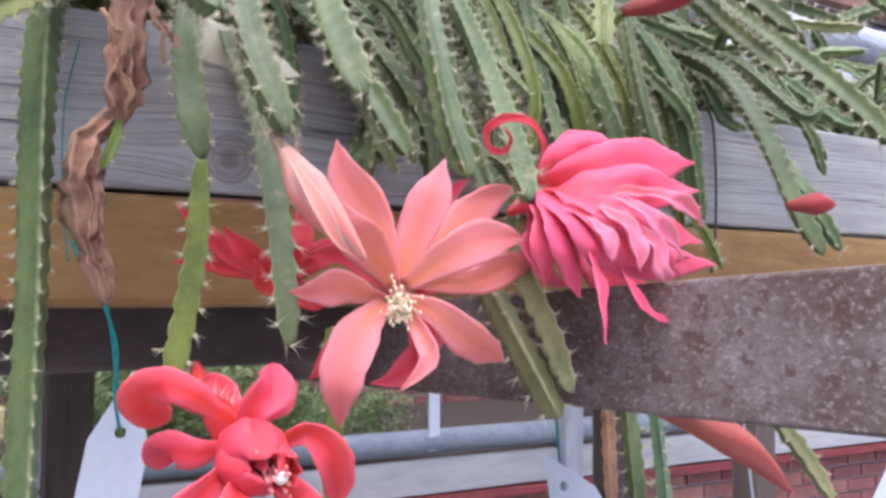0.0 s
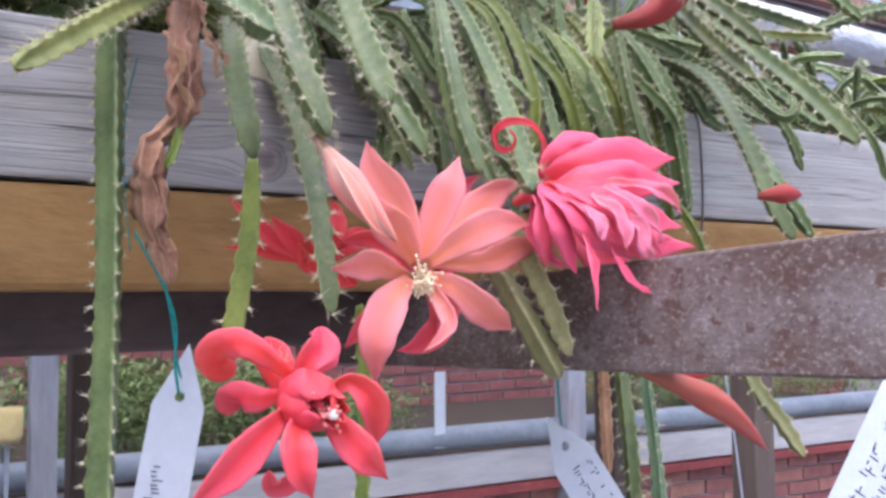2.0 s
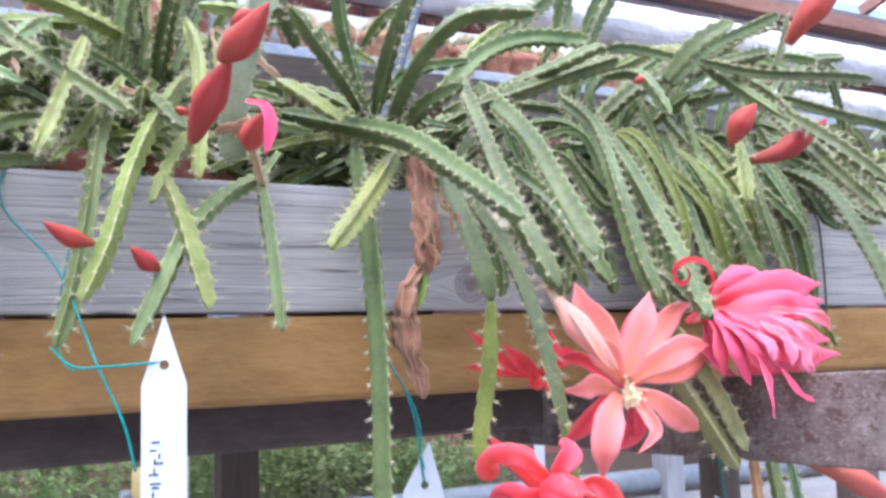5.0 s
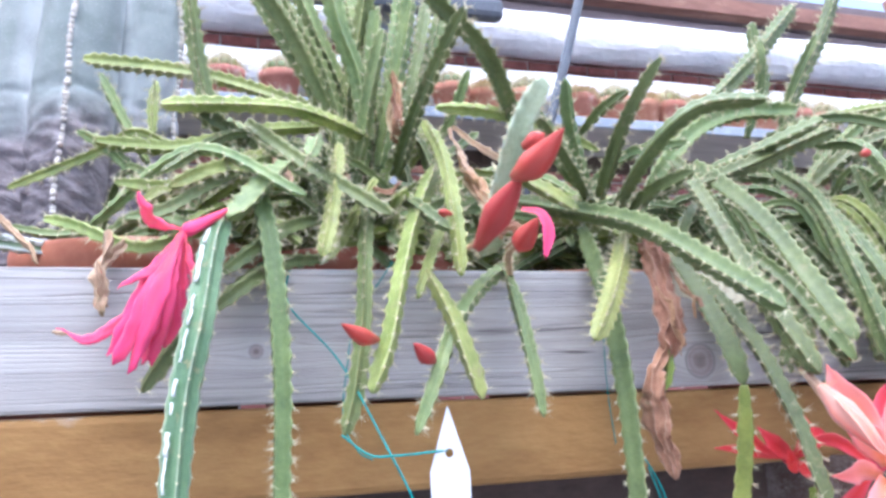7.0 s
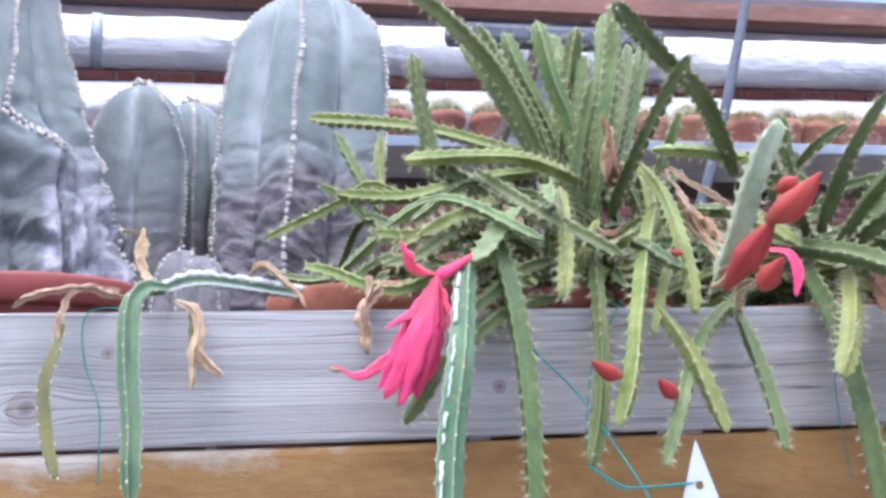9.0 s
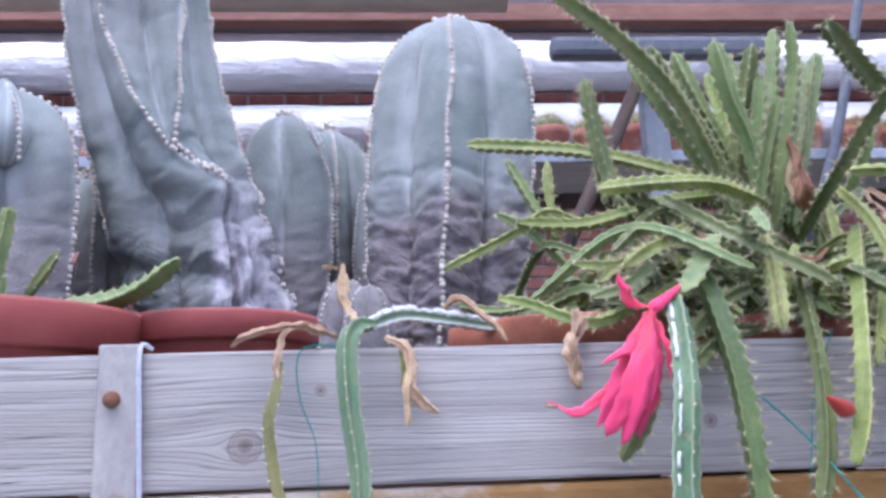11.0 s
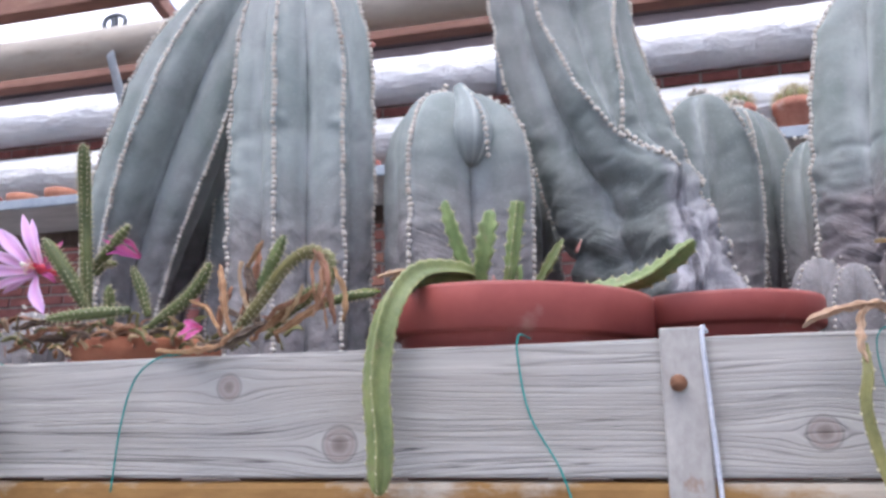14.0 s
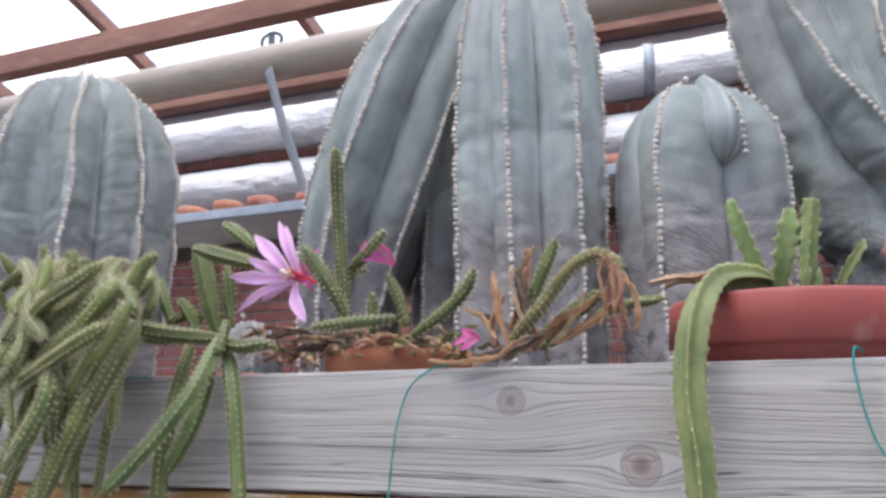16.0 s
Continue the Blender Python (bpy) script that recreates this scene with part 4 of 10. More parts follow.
def stamens(flower, base, axis, length, spread, n, skin, heads, stigma=True):
    """A brush of filaments with anthers, and the stigma in its middle."""
    rng = np.random.RandomState(int(abs(base[0] * 7919 + base[2] * 104729) * 10) % 99991)
    base, axis = np.array(base), np.array(axis) / np.linalg.norm(axis)
    vs, fs, hv, hf = [], [], [], []
    o = ho = 0
    for i in range(n):
        d = axis + rng.normal(0, spread, 3)
        d /= np.linalg.norm(d)
        L = length * rng.uniform(0.55, 1.1)
        end = base + d * L
        v, f = tube_data([base + rng.normal(0, 0.002, 3), base + d * L * 0.55 + rng.normal(0, 0.0015, 3), end], 0.00035, 4, L / 4)
        vs.append(v)
        fs += [tuple(x + o for x in q) for q in f]
        o += len(v)
        bm = bmesh.new()
        bmesh.ops.create_icosphere(bm, subdivisions=1, radius=0.0009)
        pv = np.array([p.co[:] for p in bm.verts]) * (1, 1, 1.35) + end
        hf += [tuple(p.index + ho for p in q.verts) for q in bm.faces]
        bm.free()
        hv.append(pv)
        ho += len(pv)
    fil = part("stamen_brush", mesh_from("stamen_brush", np.concatenate(vs), fs, skin), flower)
    fil["kind"] = "stuff"
    part("anther_brush", mesh_from("anther_brush", np.concatenate(hv), hf, heads), flower)["kind"] = "stuff"
    if stigma:
        part("stigma", lathe_mesh("stigma", [(0.0008, 0), (0.001, 0.003), (0.0022, 0.006), (0.0028, 0.008), (0.0018, 0.0095), (0.0004, 0.010)], PISTIL, 12), flower, "pale cream stigma").matrix_basis = Matrix.Translation(base + axis * length * 0.7) @ Vector(axis).to_track_quat("Z", "Y").to_matrix().to_4x4()


def blossom(plant, label, name="flower"):
    ob = part(name, None, plant, label)
    return ob


def plant(name, label, category, at, group=""):
    return thing(name, label, category, group, at=at)


# ---- other small shapes ----
def pot(label, x, y, z, r, h, skin, rim=0.03, soil=True, group="", cat="plant pot"):
    """Round pot with a thick rim; z is the height of its rim."""
    p = thing("plant_pot", label, cat, group, at=(x, y, z - h))
    prof = [(r * 0.72, 0), (r * 0.90, h - rim - 0.002), (r * 0.965, h - rim), (r, h - rim + 0.003), (r, h - 0.004), (r * 0.99, h), (r * 0.95, h), (r * 0.935, h - 0.006), (r * 0.92, h - rim), (r * 0.88, h - rim - 0.02)]
    part("body", lathe_mesh("body", prof, skin, 56, (x, y, z - h), 0.006), p)
    if soil:
        part("soil", lathe_mesh("soil", [(r * 0.905, h - 0.02), (r * 0.6, h - 0.014), (r * 0.2, h - 0.012), (0.001, h - 0.012)], SOIL, 40, (x, y, z - h), 0.05), p)
    return p


def string(label, *pts, r=0.0009, skin=None, name="string"):
    return thing(name, label, "string", "teal strings", me=tube_mesh(name, pts, r, skin or TEAL, segs=7, step=0.004))


def plant_label(label, hole, down, face, width, length, marks=(), neck=0.006, tip=0.036, skin=None):
    """A plastic tag with a pointed, holed end; marks: bars for the writing, (along, across, length, height)."""
    down, face = Vector(down).normalized(), Vector(face)
    face = (face - down * face.dot(down)).normalized()
    side = down.cross(face).normalized()
    t = thing("plant_label", label, "plant label", "plant labels", at=hole)
    hole = Vector(hole)
    w, rh, segs = width / 2, 0.0033, 14
    outline = [(0, -tip), (w, neck), (w, length), (-w, length), (-w, neck)]
    bm = bmesh.new()
    def at(x, d, k):
        return hole + side * x + down * d + face * k
    # ring of the hole joined to the outline by fans
    ring = [(rh * math.cos(2 * math.pi * i / segs), rh * math.sin(2 * math.pi * i / segs)) for i in range(segs)]
    dense = []
    for (x0, d0), (x1, d1) in zip(outline, outline[1:] + outline[:1]):
        dense += [(x0 + (x1 - x0) * k / 6, d0 + (d1 - d0) * k / 6) for k in range(6)]
    for k in (0.0004, -0.0004):
        inner = [bm.verts.new(at(x, d, k)) for x, d in ring]
        outer = [bm.verts.new(at(x, d, k)) for x, d in dense]
        ia = [math.atan2(d, x) for x, d in ring]
        for i in range(len(dense)):
            j = (i + 1) % len(dense)
            near = lambda q: min(range(segs), key=lambda z: abs((ia[z] - math.atan2(q[1], q[0]) + math.pi) % (2 * math.pi) - math.pi))
            p, q = near(dense[i]), near(dense[j])
            try:
                bm.faces.new([outer[i], outer[j], inner[q], inner[p]] if p != q else [outer[i], outer[j], inner[p]])
            except ValueError:
                pass
    bmesh.ops.recalc_face_normals(bm, faces=bm.faces[:])
    sheet = part("tag", bm_mesh("tag", bm, skin or LABEL_WHITE), t)
    for along, across, ln, hh in marks:
        bm = bmesh.new()
        q = [at(across - ln / 2, along, 0.0009), at(across + ln / 2, along, 0.0009), at(across + ln / 2, along + hh, 0.0009), at(across - ln / 2, along + hh, 0.0009)]
        bm.faces.new([bm.verts.new(p) for p in q])
        ext = bmesh.ops.extrude_face_region(bm, geom=bm.faces[:])
        bmesh.ops.translate(bm, verts=[v for v in ext["geom"] if isinstance(v, bmesh.types.BMVert)], vec=-face * 0.0003)
        part("writing", bm_mesh("writing", bm, INK), sheet)
    return t

# ---- bishop's cap cacti and their pots ----
def bishop_cap(label, axis, radius, ribs=5, turn=0.0, twist=0.0, groove=0.70, wrinkle=0.006, dome=0.25, foot=0.85, ribs_at=None, reach=1.7, folds=0.0, skin=None):
    """A sharp-ribbed columnar cactus along an axis line, woolly areoles on its ribs; wrinkled towards the foot."""
    root = np.array(axis[0], float)
    cactus = thing("bishop_cap_cactus", label, "cactus", "blue-grey cacti", at=tuple(root))
    c, s = spline([np.array(p) - root for p in axis], 0.0037)
    tan, a, b = frames_along(c)
    a = np.array([1.0, 0, 0]) - tan * tan[:, :1]
    a /= np.linalg.norm(a, axis=1)[:, None]
    b = np.cross(tan, a)
    H, u = s[-1], s / s[-1]
    k = np.clip((u - (1 - dome)) / dome, 0, 1)
    prof = np.sqrt(np.clip(1 - k ** 3.0, 0.0, 1)) * (foot + (1 - foot) * np.minimum(1, u * 2.2))
    per = 28
    if ribs_at:
        levels = [lv for lv, _ in ribs_at]
        table = np.radians(np.array([deg for _, deg in ribs_at], float))
        ribs = table.shape[1]
        lines = np.stack([np.interp(u, levels, table[:, q]) for q in range(ribs)], 1)
    else:
        lines = np.stack([turn + twist * u + 2 * math.pi * q / ribs for q in range(ribs)], 1)
    m = ribs * per
    verts, uvs = [], []
    ridge_pts = [[] for _ in range(ribs)]
    # steps close together at the rib's edge and in the groove
    half = per // 2
    across = [0.5 * (1 - math.cos(math.pi * q / half)) for q in range(half + 1)]
    places = [(across[q] / 2, across[q]) for q in range(half + 1)] + [(1 - across[per - q] / 2, across[per - q]) for q in range(half + 1, per)]
    for i in range(len(c)):
        w = wrinkle * max(0.0, 1 - u[i] * reach) ** 0.6
        pinch = 1 - 0.018 * max(0.0, 1 - abs(s[i] / H - 0.52) / 0.02) - 0.012 * max(0.0, 1 - abs(s[i] / H - 0.33) / 0.018)
        for j in range(m):
            ph, d = places[j % per]
            q0 = j // per
            seed = q0 * 7.3 + root[0] * 40
            gap = (lines[i][(q0 + 1) % ribs] - lines[i][q0]) % (2 * math.pi)
            wide = min(1.0, gap / 1.2)
            ang = lines[i][q0] + gap * ph + 0.07 * noise.noise(Vector((q0 * 3.1 + root[0] * 9, s[i] * 10, 0.0))) * (1 - d)
            g = 1 - (1 - groove - 0.2 * (1 - groove) * k[i]) * wide
            rr = (1 - d) + g * d + 0.085 * wide * math.sin(math.pi * d ** 0.85) + 0.03 * max(0.0, 1 - d / 0.08) - 0.022 * wide * max(0.0, (d - 0.88) / 0.12) ** 2
            way = math.cos(ang) * a[i] + math.sin(ang) * b[i]
            p = c[i] + way * radius * max(prof[i], 0.02) * rr * pinch
            q = Vector(p + root)
            r2 = 0.004 * noise.noise(Vector((seed, s[i] * 38, 1.0))) * max(0.0, 1 - d * 2.0) + 0.003 * noise.noise(q * 8)
            # faint veins that rise from the groove to the rib, deep folds near the foot
            run = s[i] - 0.036 * (1 - d)
            vein = abs(noise.noise(Vector((run * 36, d * 1.6, seed + 2))))
            r2 += 0.0042 * min(0.35, vein) * math.sin(math.pi * d)
            if w > 0:
                fold = abs(noise.noise(Vector((run * 48 + 0.5 * noise.noise(q * 30), d * 2.6, seed))))
                fine = abs(noise.noise(Vector((run * 130, d * 5.0, seed + 4))))
                r2 += w * (min(1.0, fold * 3.2) - 0.75 + 0.45 * min(1.0, fine * 3)) * (0.55 if d < 0.08 else 1.0)
            if folds and u[i] < 0.56:
                fade = min(1.0, (0.56 - u[i]) * 4)
                r2 += folds * fade * (min(1.0, abs(noise.noise(Vector((q.x * 10 + 3, q.y * 10, q.z * 13)))) * 3.0) - 0.6 + 0.3 * min(1.0, abs(noise.noise(q * 34)) * 3))
            p = p + way * r2 + np.array((0, 0, 0.3 * r2))
            verts.append(p)
            uvs.append((1 - d, u[i]))
            if j % per == 0 and prof[i] > 0.12 and int(s[i] / 0.0068) > int(max(0.0, s[i] - s[1]) / 0.0068) and (folds < 0.012 or u[i] > 0.36 or q0 > 2):
                ridge_pts[q0].append((p, way))
    n = len(c)
    f = [(i * m + j, i * m + (j + 1) % m, (i + 1) * m + (j + 1) % m, (i + 1) * m + j) for i in range(n - 1) for j in range(m)]
    f += [tuple(range(m))[::-1], tuple((n - 1) * m + j for j in range(m))]
    me = mesh_from("body", verts, f, skin or ASTRO, uvs)
    body = part("body", me, cactus)
    body.matrix_parent_inverse = Matrix()
    rng = np.random.RandomState(int(abs(root[0]) * 1000))
    bm = bmesh.new()
    bmesh.ops.create_icosphere(bm, subdivisions=1, radius=1.0)
    ball = np.array([v.co[:] for v in bm.verts])
    tri = np.array([[v.index for v in q.verts] for q in bm.faces])
    bm.free()
    av, af, o = [], [], 0
    for line in ridge_pts:
        for p, way in line:
            size = rng.uniform(0.0031, 0.0038) * min(1.3, 0.4 + radius / 0.15)
            av.append(ball * size * rng.uniform(0.8, 1.2, 3) + p + way * 0.0008 + rng.normal(0, 0.0003, 3))
            af.append(tri + o)
            o += len(ball)
    top = c[-1]
    for _ in range(16 if radius > 0.05 else 3):
        size = rng.uniform(0.003, 0.0062) * min(1.0, radius / 0.08)
        av.append(ball * size + top + rng.normal(0, 1, 3) * (0.012, 0.010, 0.004) + (0, 0, 0.004))
        af.append(tri + o)
        o += len(ball)
    ar = part("areole_line", mesh_from("areole_line", np.concatenate(av), np.concatenate(af), WOOL), cactus, "cream woolly areoles along the ribs")
    ar.matrix_parent_inverse = Matrix()
    ar["kind"] = "stuff"
    return cactus


# the short broad one with a cleft top
_cleft = bishop_cap("short broad blue-grey bishop's cap cactus with a cleft crown", [(-1.012, 0.921, 1.36), (-1.010, 0.921, 1.50), (-1.012, 0.921, 1.65), (-1.016, 0.916, 1.765)], 0.105, groove=0.66, dome=0.34, wrinkle=0.003, foot=0.94,
                    ribs_at=[(0, (-190, -109, -11, 50, 112)), (1, (-190, -109, -11, 50, 112))])
bud(_cleft, 50, ASTRO, (-0.996, 0.885, 1.762), (-0.978, 0.862, 1.723), (-0.971, 0.850, 1.683), (-0.976, 0.858, 1.641), name="crown_lobe", sharp=False, segs=14, swirl=0.0, fat=0.62)
_c, _ = spline([(-0.985, 0.868, 1.754), (-0.961, 0.838, 1.717), (-0.950, 0.829, 1.684), (-0.948, 0.834, 1.646)], 0.0085)
_v, _f = needles(_c, np.array([(0.2, -0.9, 0.2)] * len(_c)), 0.002, 0.0008, np.random.RandomState(2), 3, 0.5, 0.0036)
part("areole_line", mesh_from("areole_line", _v, _f, WOOL), _cleft)["kind"] = "stuff"
# tall pale column
_tall = bishop_cap("tall pale grey ribbed column cactus, chalky and dented", [(-1.232, 0.906, 1.36), (-1.232, 0.906, 1.6), (-1.234, 0.906, 1.85), (-1.245, 0.906, 2.02)], 0.101, groove=0.60, dome=0.5, wrinkle=0.003, foot=0.95, skin=ASTRO_CHALK,
           ribs_at=[(0, (-140, -84, -33, 6, 75, 140)), (0.6, (-139, -88, -36, 4, 75, 140)), (1, (-135, -92, -42, 4, 75, 140))])
_v, _f = needles(np.array([(-1.146 + 0.008 * math.cos(q * 2.1), 0.925 + 0.006 * math.sin(q * 1.3), 1.836 + 0.005 * q) for q in range(7)]), np.array([(0.6, -0.3, 0.5)] * 7), 0.006, 0.002, np.random.RandomState(12), 4, 0.6, 0.0062)
part("fruit_cluster", mesh_from("fruit_cluster", _v, _f, PINK_FLESH), _tall, "small dull pink fruits on the rib")["kind"] = "stuff"
# leaning column beside it
bishop_cap("leaning grey ribbed column cactus resting against its neighbour", [(-1.550, 0.975, 1.36), (-1.528, 0.97, 1.57), (-1.445, 0.96, 1.80), (-1.35, 0.97, 2.02)], 0.104, groove=0.58, dome=0.45, wrinkle=0.003, foot=0.52, skin=ASTRO_CHALK,
           ribs_at=[(0, (-150, -95, -30, 40, 120)), (1, (-150, -95, -30, 40, 120))])
bishop_cap("narrow blue-grey column cactus behind the tall ones", [(-1.402, 1.05, 1.36), (-1.394, 1.05, 1.55), (-1.397, 1.05, 1.745)], 0.072, groove=0.62, dome=0.5, wrinkle=0.002, foot=0.95, skin=ASTRO_CHALK,
           ribs_at=[(0, (-178, -110, -40, 45, 110)), (1, (-178, -110, -40, 45, 110))])
# bent and scarred one: two ribs run together half way down
bishop_cap("bent dark grey column cactus, twisted, scarred and corky at the foot", [(-0.742, 1.0, 1.36), (-0.752, 1.0, 1.50), (-0.793, 1.0, 1.63), (-0.822, 1.0, 1.72), (-0.86, 1.007, 1.86), (-0.885, 1.01, 2.05)], 0.097, groove=0.60, wrinkle=0.006, folds=0.015, dome=0.18, foot=0.97, reach=1.6, skin=ASTRO_CORKY,
           ribs_at=[(0, (-170, -72, -66, -4, 100)), (0.28, (-170, -60, -54, -2, 100)), (0.37, (-170, -52, -46, 0, 100)), (0.47, (-172, -81, -74, 4, 100)), (0.58, (-172, -97, -58, 6, 100)), (0.75, (-172, -104, -40, 8, 100)), (1, (-172, -106, -38, 8, 100))])
# paired short ones
bishop_cap("rounded blue-grey bishop's cap cactus with a brown-edged crown", [(-0.668, 1.165, 1.36), (-0.668, 1.165, 1.6), (-0.669, 1.165, 1.825)], 0.079, groove=0.60, dome=0.40, wrinkle=0.004, foot=0.78, skin=ASTRO_DARK,
           ribs_at=[(0, (-155, -34, 30, 90, 150)), (0.7, (-155, -27, 30, 90, 150)), (1, (-155, -60, 30, 90, 150))])
bishop_cap("smaller dark blue-grey bishop's cap cactus tucked behind another", [(-0.612, 1.27, 1.36), (-0.612, 1.27, 1.6), (-0.614, 1.27, 1.835)], 0.088, groove=0.60, dome=0.42, foot=0.7, wrinkle=0.003, skin=ASTRO_DARK,
           ribs_at=[(0, (-165, -75, -8, 70, 140)), (1, (-165, -75, -8, 70, 140))])
bishop_cap("dark blue-grey cactus half hidden between two others", [(-0.955, 1.10, 1.36), (-0.955, 1.10, 1.5), (-0.958, 1.10, 1.70)], 0.060, 5, -1.1, 0.0, 0.66, dome=0.4)
bishop_cap("rounded blue-grey cactus behind the tall smooth one", [(-0.512, 1.20, 1.36), (-0.512, 1.20, 1.5), (-0.512, 1.20, 1.745)], 0.052, 5, -2.9, 0.0, 0.70, dome=0.4)
# tall smooth domed one
bishop_cap("tall smooth domed blue-grey cactus, wrinkled violet-brown at its foot", [(-0.432, 1.06, 1.36), (-0.422, 1.06, 1.55), (-0.406, 1.06, 1.77), (-0.401, 1.06, 1.935)], 0.122, 5, radians(-97), 0.0, 0.72, dome=0.36, wrinkle=0.013, folds=0.003, foot=0.84, reach=1.7, skin=ASTRO_WORN)
# far one with a pale crown, and small offsets
_far = bishop_cap("rounded blue-grey bishop's cap cactus with a dry shaggy crown", [(-2.045, 0.91, 1.36), (-2.045, 0.91, 1.6), (-2.05, 0.91, 1.945)], 0.155, groove=0.56, dome=0.45, wrinkle=0.006, reach=1.2, skin=ASTRO_DARK, ribs_at=[(0, (-140, -97, -52, -8, 42, 110)), (1, (-140, -97, -50, -10, 42, 110))])
_v, _f = needles(np.array([(-2.05 + 0.02 * math.cos(k), 0.90 + 0.02 * math.sin(k), 1.94) for k in range(9)]), np.array([(0.0, -0.1, 1.0)] * 9), 0.034, 0.0022, np.random.RandomState(8), 2, 0.35)
part("dry_crown", mesh_from("dry_crown", _v, _f, STRAW, np.zeros((len(_v), 2))), _far, "dry straw-coloured flower remains")["kind"] = "stuff"
for _x, _y, _z, _r in ((-0.565, 0.92, 1.505, 0.030), (-0.535, 0.88, 1.49, 0.026), (-1.70, 0.95, 1.50, 0.035)):
    bishop_cap("small round offset of a blue-grey cactus", [(_x, _y, 1.36), (_x, _y, (1.36 + _z) / 2), (_x, _y, _z)], _r * 1.4, 4, radians(-140), 0.0, 0.74, dome=0.75, wrinkle=0.0005)

# pots
_bowl = pot("wide red-brown plastic bowl on the edge of the grey board", -0.893, 0.698, 1.437, 0.135, 0.10, PLASTIC_POT, 0.043)
_bowl.rotation_euler = (0, radians(2.2), 0)
pot("wide red-brown plastic pot behind the board", -0.690, 0.765, 1.434, 0.102, 0.18, PLASTIC_POT, 0.03)
pot("red-brown pot of the tall blue cactus", -0.435, 1.06, 1.400, 0.132, 0.165, PLASTIC_POT)
pot("red-brown pot behind the board", -0.33, 0.72, 1.412, 0.12, 0.17, TERRACOTTA)
pot("red-brown pot under the sprawling cactus", -0.12, 0.74, 1.41, 0.12, 0.17, TERRACOTTA)
pot("red-brown pot under the flowering cactus", 0.13, 0.74, 1.39, 0.12, 0.15, TERRACOTTA)
pot("red-brown pot under the tangled cactus", 0.46, 0.76, 1.39, 0.14, 0.15, TERRACOTTA)
pot("red-brown pot under the tangled cactus", 0.78, 0.76, 1.39, 0.14, 0.15, TERRACOTTA)
pot("small terracotta pot with its rim above the board", -1.312, 0.678, 1.408, 0.080, 0.12, TERRACOTTA)
pot("terracotta pot behind the board", -1.53, 0.69, 1.387, 0.09, 0.13, TERRACOTTA)
pot("terracotta pot behind the board", -1.75, 0.72, 1.387, 0.10, 0.13, TERRACOTTA)
for _x, _y, _r in ((-1.0, 0.97, 0.125), (-1.245, 0.96, 0.115), (-1.545, 0.99, 0.11), (-0.745, 1.03, 0.115), (-0.64, 1.22, 0.10), (-2.03, 0.93, 0.17)):
    pot("large red-brown pot of a blue-grey cactus", _x, _y, 1.372, _r, 0.135, PLASTIC_POT)

# ---- orchid cacti over the bench front ----
cactus_a = plant("orchid_cactus", "sprawling orchid cactus with notched spiny stems and a magenta flower", "orchid cactus", (-0.092, 0.700, 1.390), "orchid cacti")
stem(cactus_a, 22.0, GREEN_MID, (-0.129, 0.710, 1.517), (-0.156, 0.700, 1.585), (-0.201, 0.680, 1.659), (-0.258, 0.660, 1.709), (-0.321, 0.640, 1.747), (-0.346, 0.630, 1.761), ribs=4)
stem(cactus_a, 20.0, GREEN_MID, (-0.131, 0.720, 1.520), (-0.158, 0.730, 1.595), (-0.191, 0.730, 1.653), (-0.231, 0.730, 1.719), ribs=4)
stem(cactus_a, 17.0, GREEN_MID, (-0.244, 0.700, 1.517), (-0.268, 0.700, 1.561), (-0.283, 0.700, 1.619), (-0.291, 0.700, 1.685), ribs=4)
stem(cactus_a, 22.0, GREEN_MID, (-0.128, 0.700, 1.502), (-0.125, 0.710, 1.581), (-0.112, 0.700, 1.657), (-0.106, 0.680, 1.715), ribs=4)
stem(cactus_a, 20.0, GREEN_MID, (-0.113, 0.700, 1.502), (-0.108, 0.700, 1.578), (-0.096, 0.690, 1.686), ribs=4)
stem(cactus_a, 19.0, GREEN_MID, (-0.096, 0.700, 1.508), (-0.079, 0.690, 1.594), (-0.064, 0.680, 1.681), (-0.065, 0.670, 1.738), ribs=4)
stem(cactus_a, 19.0, GREEN_MID, (-0.067, 0.720, 1.519), (-0.027, 0.740, 1.631), (0.006, 0.750, 1.738), ribs=4)
stem(cactus_a, 18.0, GREEN_MID, (-0.121, 0.680, 1.510), (-0.114, 0.660, 1.578), (-0.103, 0.640, 1.638), ribs=4)
stem(cactus_a, 17.0, GREEN_PALE, (-0.110, 0.750, 1.540), (-0.107, 0.770, 1.643), (-0.119, 0.780, 1.726), ribs=4)
stem(cactus_a, 22.0, GREEN_DARK, (0.035, 0.620, 1.526), (-0.023, 0.560, 1.585), (-0.080, 0.520, 1.609), (-0.129, 0.480, 1.628), (-0.140, 0.470, 1.636))
stem(cactus_a, 16.0, GREEN_DARK, (-0.088, 0.660, 1.491), (-0.090, 0.580, 1.528), (-0.082, 0.530, 1.562), (-0.074, 0.476, 1.591))
stem(cactus_a, 14.4, GREEN_MID, (-0.040, 0.660, 1.529), (-0.030, 0.640, 1.555), (-0.019, 0.620, 1.593))
stem(cactus_a, 14.4, GREEN_PALE, (0.066, 0.620, 1.540), (-0.008, 0.600, 1.543), (-0.063, 0.600, 1.544))
stem(cactus_a, 16.0, GREEN_PALE, (-0.111, 0.680, 1.533), (-0.188, 0.620, 1.538), (-0.250, 0.600, 1.534), (-0.317, 0.580, 1.523))
stem(cactus_a, 15.2, GREEN_PALE, (-0.137, 0.720, 1.557), (-0.219, 0.700, 1.542), (-0.294, 0.700, 1.521), (-0.341, 0.700, 1.520), (-0.377, 0.690, 1.520))
